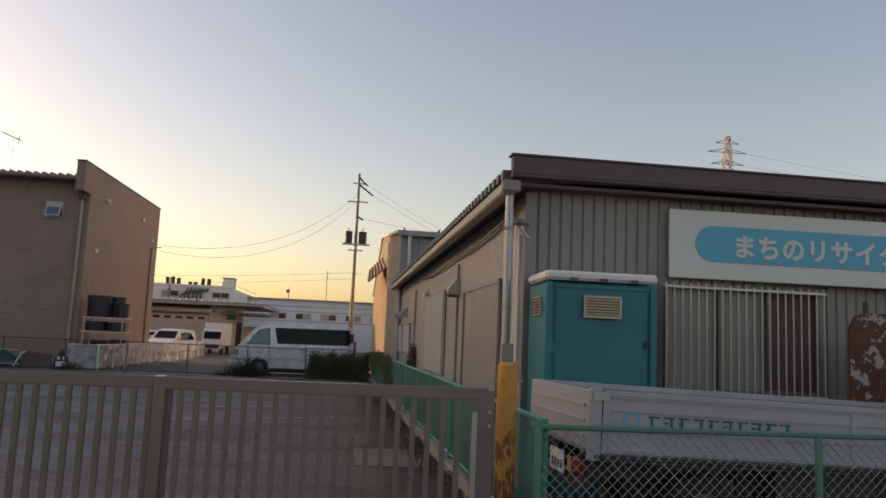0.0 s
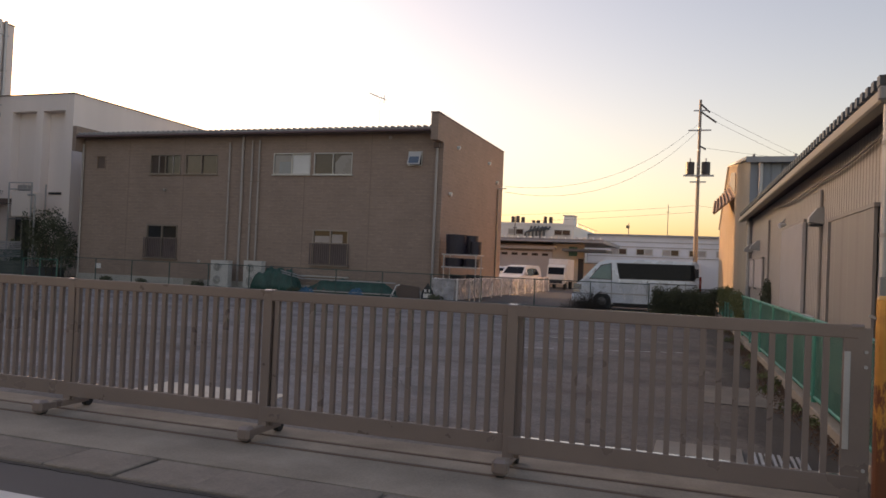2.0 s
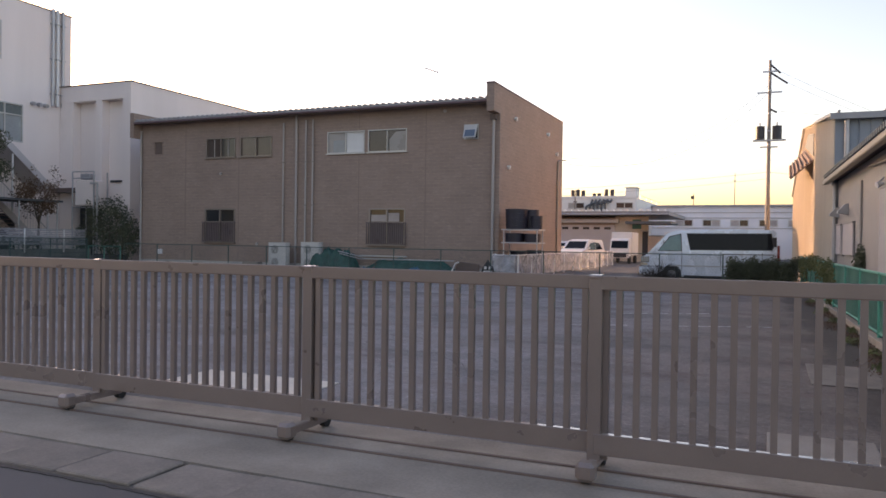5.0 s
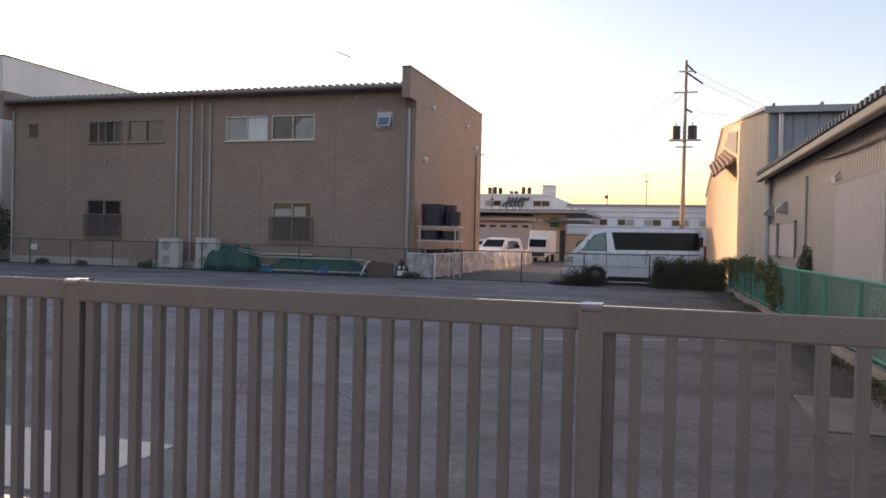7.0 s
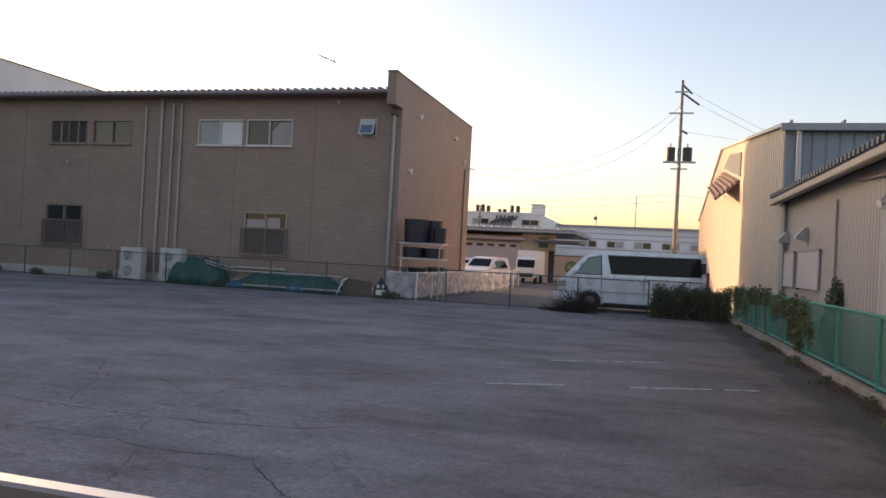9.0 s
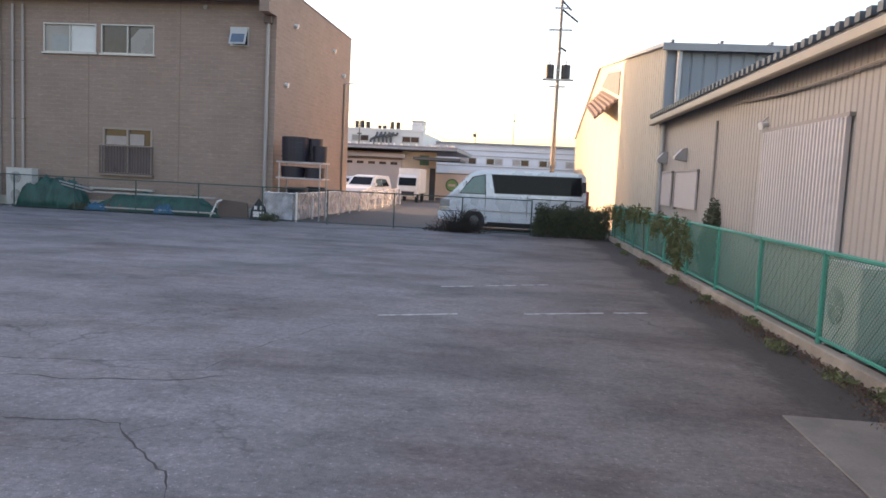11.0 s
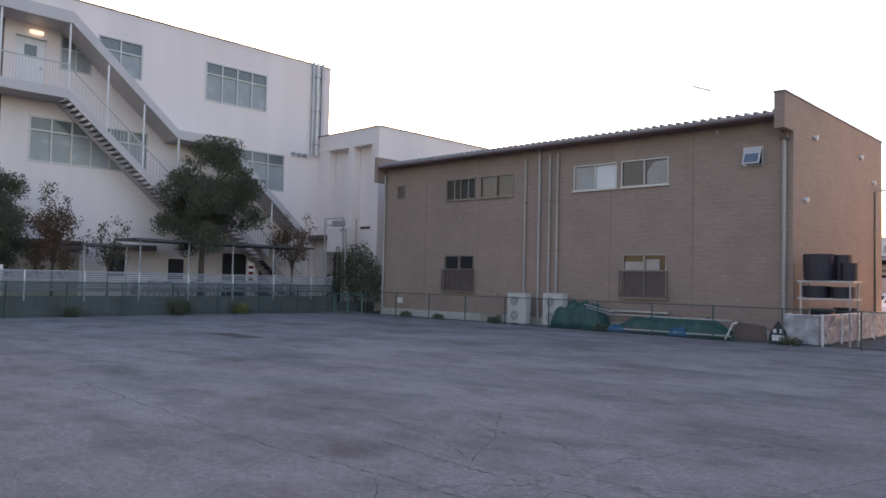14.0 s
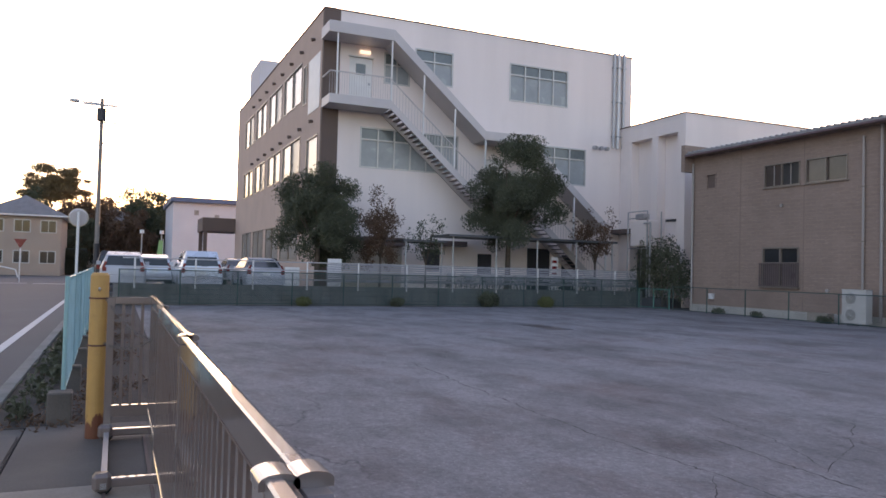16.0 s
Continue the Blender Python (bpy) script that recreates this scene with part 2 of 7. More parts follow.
M_lattice = mat("dull_brown_lattice", (0.13, 0.098, 0.092), 0.6, 0.1, 0.1, 3, 40, 0.03)
M_shadepane = mat("drawn_blind_behind_glass", (0.17, 0.13, 0.13), 0.3, 0, 0.15, 2, 20, 0.0)
M_palepane = mat("half_drawn_pale_curtain", (0.36, 0.31, 0.29), 0.35, 0, 0.2, 2.5, 20, 0.0)
M_curtain = mat("grey_green_curtained_pane", (0.3, 0.325, 0.33), 0.25, 0, 0.15, 1.5, 20, 0.0)
M_wornslab = mat("soil_stained_slab", (0.2, 0.172, 0.145), 0.9, 0, 0.3, 1.6, 50, 0.35, 0.6, (0.1, 0.085, 0.07))
M_poleshaft = mat("weathered_pole_concrete", (0.23, 0.205, 0.185), 0.85, 0, 0.15, 2, 40, 0.15, streak=True)
M_factory = mat("pale_grey_factory_wall", (0.68, 0.66, 0.68), 0.8, 0, 0.1, 0.5, 30, 0.1, 0.15, (0.5, 0.48, 0.48), streak=True)
M_blueroof = mat("faded_blue_roof_edge", (0.09, 0.13, 0.22), 0.5, 0, 0.1, 1, 40, 0.0)
M_crack = mat("crack_dirt", (0.055, 0.05, 0.048), 0.95, 0, 0.3, 6, 60, 0.3)
M_paleweld = mat("pale_weathered_slats", (0.3, 0.3, 0.325), 0.7, 0.0, 0.2, 1.2, 40, 0.0, 0.3, (0.18, 0.19, 0.19))
M_tread = mat("brown_stair_treads", (0.26, 0.21, 0.195), 0.7, 0, 0.15, 2, 40, 0.05)
M_greencloth = mat("pale_green_cloth", (0.3, 0.5, 0.2), 0.8, 0, 0.15, 3, 40, 0.1)
M_joint = mat("panel_joint_sealant", (0.235, 0.17, 0.136), 0.8, 0, 0.1, 3, 40, 0.0)
M_leaf_far = mat("sunlit_far_leaves", (0.16, 0.12, 0.06), 0.7, 0, 0.35, 1, 30, 0.0)


def add_blocks(m, w, h, amount=0.12):
    """Faint block joints and block-to-block tint over a wall material."""
    N, L = m.node_tree.nodes, m.node_tree.links
    b = N["Principled BSDF"]
    tc = N.new("ShaderNodeTexCoord")
    sep, com = N.new("ShaderNodeSeparateXYZ"), N.new("ShaderNodeCombineXYZ")
    add = N.new("ShaderNodeMath")
    L.new(tc.outputs["Object"], sep.inputs[0])
    L.new(sep.outputs["X"], add.inputs[0])
    L.new(sep.outputs["Y"], add.inputs[1])
    L.new(add.outputs[0], com.inputs["X"])
    L.new(sep.outputs["Z"], com.inputs["Y"])
    br = N.new("ShaderNodeTexBrick")
    br.inputs["Scale"].default_value = 1.0
    br.inputs["Brick Width"].default_value, br.inputs["Row Height"].default_value = w, h
    br.inputs["Mortar Size"].default_value = 0.012
    br.inputs["Color1"].default_value = (1 - amount, 1 - amount, 1 - amount, 1)
    br.inputs["Color2"].default_value = (1 + amount, 1 + amount, 1 + amount * 1.2, 1)
    br.inputs["Mortar"].default_value = (1.1, 1.1, 1.08, 1)
    L.new(com.outputs[0], br.inputs["Vector"])
    old = b.inputs["Base Color"].links[0].from_socket
    mul = N.new("ShaderNodeVectorMath")
    mul.operation = "MULTIPLY"
    L.new(old, mul.inputs[0])
    L.new(br.outputs["Color"], mul.inputs[1])
    L.new(mul.outputs[0], b.inputs["Base Color"])
    return m


def add_cracks(m):
    """Cracks, dark smears across the lot, gravel specks, brown grime and soil towards the fence."""
    N, L = m.node_tree.nodes, m.node_tree.links
    b = N["Principled BSDF"]
    tc = N.new("ShaderNodeTexCoord")
    P = tc.outputs["Object"]

    def ranged(src, lo, hi, a, c, smooth=False):
        r = N.new("ShaderNodeMapRange")
        if smooth:
            r.interpolation_type = "SMOOTHSTEP"
        r.inputs[1].default_value, r.inputs[2].default_value = lo, hi
        r.inputs[3].default_value, r.inputs[4].default_value = a, c
        L.new(src, r.inputs[0])
        return r.outputs[0]

    def cloud(vec, scale, detail=6, rough=0.6):
        n = N.new("ShaderNodeTexNoise")
        n.inputs["Scale"].default_value, n.inputs["Detail"].default_value, n.inputs["Roughness"].default_value = scale, detail, rough
        L.new(vec, n.inputs["Vector"])
        return n

    def stretched(turn, sc):
        t, q = N.new("ShaderNodeMapping"), N.new("ShaderNodeMapping")
        t.inputs["Rotation"].default_value = (0, 0, radians(-turn))
        q.inputs["Scale"].default_value = sc
        L.new(P, t.inputs[0])
        L.new(t.outputs[0], q.inputs[0])
        return q.outputs[0]

    def tint(col, fac, rgb, blend="MIX"):
        mm = N.new("ShaderNodeMix")
        mm.data_type, mm.blend_type = "RGBA", blend
        L.new(fac, mm.inputs[0])
        L.new(col, mm.inputs[6])
        mm.inputs[7].default_value = (*rgb, 1)
        return mm.outputs[2]
    wob = cloud(P, 0.9)
    mixv = N.new("ShaderNodeVectorMath")
    mixv.operation = "MULTIPLY_ADD"
    mixv.inputs[1].default_value = (1.5, 1.5, 0)
    L.new(wob.outputs["Color"], mixv.inputs[0])
    L.new(P, mixv.inputs[2])
    val = None
    for scale, width, dark in ((0.22, 0.007, 0.4), (0.6, 0.01, 0.6), (1.7, 0.02, 0.85)):
        v = N.new("ShaderNodeTexVoronoi")
        v.feature, v.voronoi_dimensions = "DISTANCE_TO_EDGE", "2D"
        v.inputs["Scale"].default_value = scale
        L.new(mixv.outputs[0], v.inputs["Vector"])
        r = ranged(v.outputs["Distance"], 0.0, width, dark, 1.0)
        val = r if val is None else mul2(N, L, val, r)
    mx = N.new("ShaderNodeMix")
    mx.inputs[2].default_value = 1.0
    L.new(ranged(cloud(P, 0.25, 2).outputs["Fac"], 0.47, 0.64, 0.0, 1.0), mx.inputs[0])
    L.new(val, mx.inputs[3])
    val = mx.outputs[0]
    for sc, detail, lo, hi, dark in (((0.28, 0.55, 1), 10, 0.47, 0.65, 0.64), ((0.7, 0.95, 1), 10, 0.52, 0.65, 0.78), ((1.6, 2.0, 1), 8, 0.5, 0.7, 0.84)):
        val = mul2(N, L, val, ranged(cloud(stretched(2, sc), 1.0, detail, 0.66).outputs["Fac"], lo, hi, 1.06, dark))
    val = mul2(N, L, val, ranged(cloud(P, 7, 9, 0.8).outputs["Fac"], 0.3, 0.7, 0.84, 1.16))
    speck = cloud(P, 42, 2, 0.5).outputs["Fac"]
    val = mul2(N, L, val, ranged(speck, 0.62, 0.72, 1.0, 1.75))
    val = mul2(N, L, val, ranged(speck, 0.27, 0.37, 0.62, 1.0))
    sc_ = N.new("ShaderNodeVectorMath")
    sc_.operation = "SCALE"
    L.new(b.inputs["Base Color"].links[0].from_socket, sc_.inputs[0])
    L.new(val, sc_.inputs["Scale"])
    col = tint(sc_.outputs[0], ranged(cloud(stretched(2, (0.45, 0.75, 1)), 0.9, 12, 0.72).outputs["Fac"], 0.5, 0.64, 0.0, 0.75), (0.7, 0.58, 0.56), "MULTIPLY")
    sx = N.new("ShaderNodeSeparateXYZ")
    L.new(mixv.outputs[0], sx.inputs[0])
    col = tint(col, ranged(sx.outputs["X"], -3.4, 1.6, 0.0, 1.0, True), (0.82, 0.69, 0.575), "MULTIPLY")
    # soil washed along the fence, which leans 0.031 m a metre
    lean = N.new("ShaderNodeMath")
    lean.operation = "MULTIPLY_ADD"
    lean.inputs[1].default_value = 0.031
    py = N.new("ShaderNodeSeparateXYZ")
    L.new(P, py.inputs[0])
    L.new(py.outputs["Y"], lean.inputs[0])
    L.new(py.outputs["X"], lean.inputs[2])
    ad = N.new("ShaderNodeMath")
    ad.operation = "MULTIPLY_ADD"
    ad.inputs[1].default_value = 1.3
    L.new(cloud(stretched(92, (0.7, 1.3, 1)), 1.5, 12, 0.74).outputs["Fac"], ad.inputs[0])
    L.new(lean.outputs[0], ad.inputs[2])
    col = tint(col, ranged(ad.outputs[0], 1.28, 1.66, 0.0, 0.88, True), (0.05, 0.041, 0.035))
    grit = N.new("ShaderNodeVectorMath")
    grit.operation = "SCALE"
    L.new(col, grit.inputs[0])
    L.new(ranged(cloud(P, 16, 8, 0.75).outputs["Fac"], 0.32, 0.68, 0.72, 1.28), grit.inputs["Scale"])
    L.new(grit.outputs[0], b.inputs["Base Color"])
    return m


def mul2(N, L, a, c):
    m = N.new("ShaderNodeMath")
    m.operation = "MULTIPLY"
    L.new(a, m.inputs[0])
    L.new(c, m.inputs[1])
    return m.outputs[0]


def add_flecks(m, sc, lo, hi, gain):
    """Short level flecks, as in split-faced siding: lighter or darker by gain."""
    N, L = m.node_tree.nodes, m.node_tree.links
    b = N["Principled BSDF"]
    tc, mp, n, r = N.new("ShaderNodeTexCoord"), N.new("ShaderNodeMapping"), N.new("ShaderNodeTexNoise"), N.new("ShaderNodeMapRange")
    mp.inputs["Scale"].default_value = sc
    n.inputs["Scale"].default_value, n.inputs["Detail"].default_value = 1.0, 4
    L.new(tc.outputs["Object"], mp.inputs[0])
    L.new(mp.outputs[0], n.inputs["Vector"])
    L.new(n.outputs["Fac"], r.inputs[0])
    r.inputs[1].default_value, r.inputs[2].default_value = lo, hi
    r.inputs[3].default_value, r.inputs[4].default_value = 1.0, gain
    v = N.new("ShaderNodeVectorMath")
    v.operation = "SCALE"
    L.new(b.inputs["Base Color"].links[0].from_socket, v.inputs[0])
    L.new(r.outputs[0], v.inputs["Scale"])
    L.new(v.outputs[0], b.inputs["Base Color"])


def rust_low(m, height):
    """Rust creeping up from the foot, in uneven runs."""
    N, L = m.node_tree.nodes, m.node_tree.links
    b = N["Principled BSDF"]
    tc, sx = N.new("ShaderNodeTexCoord"), N.new("ShaderNodeSeparateXYZ")
    n, mp = N.new("ShaderNodeTexNoise"), N.new("ShaderNodeMapping")
    mp.inputs["Scale"].default_value = (1, 1, 0.3)
    n.inputs["Scale"].default_value, n.inputs["Detail"].default_value, n.inputs["Roughness"].default_value = 14, 8, 0.7
    L.new(tc.outputs["Object"], sx.inputs[0])
    L.new(tc.outputs["Object"], mp.inputs[0])
    L.new(mp.outputs[0], n.inputs["Vector"])
    a = N.new("ShaderNodeMath")
    a.operation = "MULTIPLY_ADD"
    a.inputs[1].default_value = -0.45 / height
    L.new(sx.outputs["Z"], a.inputs[0])
    L.new(n.outputs["Fac"], a.inputs[2])
    r = N.new("ShaderNodeMapRange")
    r.inputs[1].default_value, r.inputs[2].default_value = 0.2, 0.28
    L.new(a.outputs[0], r.inputs[0])
    mm = N.new("ShaderNodeMix")
    mm.data_type = "RGBA"
    L.new(r.outputs[0], mm.inputs[0])
    L.new(b.inputs["Base Color"].links[0].from_socket, mm.inputs[6])
    mm.inputs[7].default_value = (0.17, 0.055, 0.025, 1)
    L.new(mm.outputs[2], b.inputs["Base Color"])


M_yellow_rusted = mat("yellow_paint_rusted_foot", (0.58, 0.275, 0.055), 0.55, 0, 0.12, 6, 60, 0.15, 0.4, (0.2, 0.08, 0.03))
rust_low(M_yellow_rusted, 1.25)
rust_low(M_yellow, 0.32)
add_blocks(M_brown_wall, 0.5, 0.15, amount=0.04)
add_flecks(M_brown_wall, (4.5, 4.5, 22), 0.56, 0.7, 1.2)
add_flecks(M_brown_wall, (2.0, 2.0, 9), 0.42, 0.3, 0.9)
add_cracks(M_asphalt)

# ---- mesh helpers ----
def box(bm, x0, x1, y0, y1, z0, z1, bevel=0.0):
    r = bmesh.ops.create_cube(bm, size=1.0, matrix=Matrix.Translation(((x0 + x1) / 2, (y0 + y1) / 2, (z0 + z1) / 2)) @ Matrix.Diagonal((abs(x1 - x0), abs(y1 - y0), abs(z1 - z0), 1)))
    if bevel:
        edges = list({e for v in r["verts"] for e in v.link_edges})
        bmesh.ops.bevel(bm, geom=edges, offset=bevel, segments=1, affect="EDGES")
    return bm


def B(x0, x1, y0, y1, z0, z1, bevel=0.0):
    return box(bmesh.new(), x0, x1, y0, y1, z0, z1, bevel)


def cyl(bm, p, q, r0, r1=None, seg=10):
    """A round bar from p to q."""
    p, q = Vector(p), Vector(q)
    d = q - p
    m = Matrix.Translation((p + q) / 2) @ d.to_track_quat("Z", "Y").to_matrix().to_4x4()
    bmesh.ops.create_cone(bm, cap_ends=True, segments=seg, radius1=r0, radius2=r0 if r1 is None else r1, depth=d.length, matrix=m)
    return bm


def C(p, q, r0, r1=None, seg=10):
    return cyl(bmesh.new(), p, q, r0, r1, seg)


def prism(bm, pts, axis, a, b):
    """A polygon (two coordinates each) drawn out along axis from a to b."""
    def at(u, v, w):
        return {"x": (w, u, v), "y": (u, w, v), "z": (u, v, w)}[axis]
    va = [bm.verts.new(at(u, v, a)) for u, v in pts]
    vb = [bm.verts.new(at(u, v, b)) for u, v in pts]
    n = len(pts)
    bm.faces.new(va)
    bm.faces.new(list(reversed(vb)))
    for i in range(n):
        bm.faces.new((va[i], vb[i], vb[(i + 1) % n], va[(i + 1) % n]))
    bmesh.ops.recalc_face_normals(bm, faces=bm.faces)
    return bm


def part(name, bm, material, parent=None, label="", smooth=False, local=False):
    me = bpy.data.meshes.new(name)
    bm.to_mesh(me)
    bm.free()
    me.materials.append(material)
    if smooth:
        me.shade_smooth()
    ob = new(name, me)
    if parent is not None:
        ob.parent = parent
        if parent.type == "EMPTY" and not local:
            ob.matrix_parent_inverse = parent.matrix_basis.inverted()
    if label:
        ob["label"] = label
    return ob


def thing(name, m, label, category, group="", kind=""):
    ob = new(name)
    ob.empty_display_size = 0.2
    ob.matrix_basis = m if isinstance(m, Matrix) else Matrix.Translation(m)
    return tagged(ob, label, category, group, kind)


def wall_with_holes(bm, axis, a, b, u0, u1, z0, z1, holes):
    """One solid wall slab between a and b on its axis, from u0 to u1 and z0 to z1, with rectangular holes (u0, u1, z0, z1)."""
    us = sorted({u0, u1, *[h[0] for h in holes], *[h[1] for h in holes]})
    zs = sorted({z0, z1, *[h[2] for h in holes], *[h[3] for h in holes]})
    nu, nz = len(us) - 1, len(zs) - 1
    solid = [[not any(h[0] < (us[i] + us[i + 1]) / 2 < h[1] and h[2] < (zs[j] + zs[j + 1]) / 2 < h[3] for h in holes) for j in range(nz)] for i in range(nu)]
    made = {}

    def vert(i, j, d):
        if (i, j, d) not in made:
            made[i, j, d] = bm.verts.new((us[i], d, zs[j]) if axis == "y" else (d, us[i], zs[j]))
        return made[i, j, d]

    def is_solid(i, j):
        return 0 <= i < nu and 0 <= j < nz and solid[i][j]
    for i in range(nu):
        for j in range(nz):
            if not solid[i][j]:
                continue
            for d in (a, b):
                bm.faces.new([vert(i, j, d), vert(i + 1, j, d), vert(i + 1, j + 1, d), vert(i, j + 1, d)])
            for di, dj, p, q in ((-1, 0, (i, j), (i, j + 1)), (1, 0, (i + 1, j), (i + 1, j + 1)), (0, -1, (i, j), (i + 1, j)), (0, 1, (i, j + 1), (i + 1, j + 1))):
                if not is_solid(i + di, j + dj):
                    bm.faces.new([vert(*p, a), vert(*q, a), vert(*q, b), vert(*p, b)])
    bmesh.ops.recalc_face_normals(bm, faces=bm.faces)
    return bm


def raw(name, verts, faces, material, parent=None, label="", local=False, smooth=False):
    """A mesh object straight from points and faces, for wires and leaves."""
    me = bpy.data.meshes.new(name)
    me.from_pydata(verts, [], faces)
    me.update()
    me.materials.append(material)
    if smooth:
        me.shade_smooth()
    ob = new(name, me)
    if parent is not None:
        ob.parent = parent
        if parent.type == "EMPTY" and not local:
            ob.matrix_parent_inverse = parent.matrix_basis.inverted()
    if label:
        ob["label"] = label
    return ob


def rods(name, segs, r, material, parent=None, label="", sides=3, local=False):
    """Thin straight wires, each a slim prism."""
    vs, fs = [], []
    for p, q in segs:
        p, q = Vector(p), Vector(q)
        d = (q - p).normalized()
        a = d.orthogonal().normalized()
        b = d.cross(a)
        k = len(vs)
        for end in (p, q):
            for i in range(sides):
                t = 2 * math.pi * i / sides
                vs.append(end + (a * math.cos(t) + b * math.sin(t)) * r)
        for i in range(sides):
            j = (i + 1) % sides
            fs.append((k + i, k + j, k + sides + j, k + sides + i))
    return raw(name, vs, fs, material, parent, label, local)


def diamond_mesh(length, z0, z1, pitch):
    """The wires of a chain-link panel along +x, from 0 to length."""
    h, segs, n = z1 - z0, [], int(length / pitch)
    for i in range(-int(h / pitch) - 1, n + 1):
        for s in (1, -1):
            u0, u1 = i * pitch, i * pitch + h
            if s < 0:
                a, b = (u0, z1), (u1, z0)
            else:
                a, b = (u0, z0), (u1, z1)
            t0, t1 = max(0, -u0 / h), min(1, (length - u0) / h)
            if t1 > t0:
                lerp = lambda t: (a[0] + (b[0] - a[0]) * t, 0, a[1] + (b[1] - a[1]) * t)
                segs.append((lerp(t0), lerp(t1)))
    return segs


def foliage(name, clumps, count, size, material, parent=None, label="", seed=1, local=False):
    """Many small folded leaves scattered over ellipsoid clumps (centre, radii)."""
    rng = random.Random(seed)
    vs, fs = [], []
    total = sum(c[1][0] * c[1][1] * c[1][2] for c in clumps)
    for c, rad in clumps:
        n = max(8, int(count * rad[0] * rad[1] * rad[2] / total))
        for _ in range(n):
            d = Vector((rng.gauss(0, 1), rng.gauss(0, 1), rng.gauss(0, 1))).normalized()
            f = rng.random() ** 0.55 * (1 + 0.16 * math.sin(5 * d.x + 3 * d.z + seed) * math.cos(4 * d.y))
            p = Vector(c) + Vector((d.x * rad[0], d.y * rad[1], d.z * rad[2])) * f
            a = Vector((rng.gauss(0, 1), rng.gauss(0, 1), rng.gauss(0, 1))).normalized()
            b = a.orthogonal().normalized()
            s = size * rng.uniform(0.6, 1.3)
            up = a.cross(b) * s * 0.3
            k = len(vs)
            vs += [p - a * s, p - b * s * 0.45 + up, p + a * s, p + b * s * 0.45 + up]
            fs += [(k, k + 1, k + 2), (k, k + 2, k + 3)]
    return raw(name, vs, fs, material, parent, label, local)


def ribbed(bm, axis, length, z0, z1, base, out, pitch, depth, flat=0.6, start=0.0):
    """Ribbed metal sheet: a closed prism drawn out along z; the ribs stand out from base by depth on the side given by out."""
    pts, u = [], 0.0
    while u < length - 1e-6:
        e = min(u + pitch, length)
        pts += [(u, depth), (min(u + pitch * flat, e), depth), (min(u + pitch * (flat + 0.12), e), 0.0), (max(min(e - pitch * 0.12, e), u), 0.0)]
        u = e
    front = []
    for p in pts:
        if not front or p[0] > front[-1][0] + 1e-6:
            front.append(p)
    poly = [(start + u, base + out * d) for u, d in front] + [(start + length, base - out * 0.03), (start, base - out * 0.03)]
    if axis == "y":
        poly = [(v, u) for u, v in poly]
    return prism(bm, poly, "z", z0, z1)


def window(parent, axis, pos, out, u0, u1, z0, z1, cols=2, transom=None, fw=0.05, frame_mat=None, glass=None, name="window", fills=()):
    """A framed window in the plane axis=pos whose outside is on the side out: frame, then each pane as a sub-part."""
    def bx(bm, ua, ub, da, db, za, zb):
        a, b = sorted((pos + out * da, pos + out * db))
        return box(bm, ua, ub, a, b, za, zb) if axis == "y" else box(bm, a, b, ua, ub, za, zb)
    zs = [z0 + fw, z1 - fw] if transom is None else [z0 + fw, transom, z1 - fw]
    us = [u0 + fw + (u1 - u0 - 2 * fw) * i / cols for i in range(cols + 1)]
    holes = []
    for j in range(len(zs) - 1):
        for i in range(cols):
            holes.append((us[i] + (fw * 0.5 if i else 0), us[i + 1] - (fw * 0.5 if i < cols - 1 else 0), zs[j] + (fw * 0.5 if j else 0), zs[j + 1] - (fw * 0.5 if j < len(zs) - 2 else 0)))
    da, db = sorted((pos - out * 0.1, pos + out * 0.03))
    bm = wall_with_holes(bmesh.new(), axis, da, db, u0, u1, z0, z1, holes)
    w = part(name, bm, frame_mat or M_alu, parent)
    k = 0
    for j in range(len(zs) - 1):
        for i in range(cols):
            m = (fills[k] if k < len(fills) and fills[k] else None) or glass or M_glass
            part("pane", bx(bmesh.new(), us[i] + 0.002, us[i + 1] - 0.002, -0.06 - 0.012 * (i % 2), -0.045 - 0.012 * (i % 2), zs[j], zs[j + 1]), m, w)
            k += 1
    return w


def pipe(pts, r, seg=8):
    bm = bmesh.new()
    for a, b in zip(pts[:-1], pts[1:]):
        cyl(bm, a, b, r, seg=seg)
    return bm


def sagging(p, q, sag, n=14):
    p, q = Vector(p), Vector(q)
    pts = [p.lerp(q, i / n) - Vector((0, 0, sag * 4 * (i / n) * (1 - i / n))) for i in range(n + 1)]
    return list(zip(pts[:-1], pts[1:]))

# ---- ground ----
tagged(part("ground", B(-900, 900, -900, 900, -0.8, -0.05), M_road), "grey asphalt ground reaching out to the horizon", "ground", kind="structure")
tagged(part("road", B(-300, 300, -6.5, 4.46, -0.049, -0.02), M_road), "dark grey asphalt road running past the gate", "road", kind="structure")
tagged(part("road_line", B(-300, 300, 3.78, 3.94, -0.018, -0.014), M_roadline), "solid white edge line painted on the road", "road marking", kind="structure")
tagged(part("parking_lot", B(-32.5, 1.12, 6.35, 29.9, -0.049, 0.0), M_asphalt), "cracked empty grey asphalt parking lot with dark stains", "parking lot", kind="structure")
tagged(part("back_yard", B(-30.0, 60, 29.9, 140, -0.049, -0.004), M_road), "grey asphalt yard behind the fence", "yard", kind="structure")
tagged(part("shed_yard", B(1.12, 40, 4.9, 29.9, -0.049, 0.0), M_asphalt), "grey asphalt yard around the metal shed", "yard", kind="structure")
tagged(part("raised_lot", B(-120, -32.7, 4.6, 60, -0.049, 0.45), M_road), "raised asphalt car park behind a low wall", "parking lot", kind="structure")
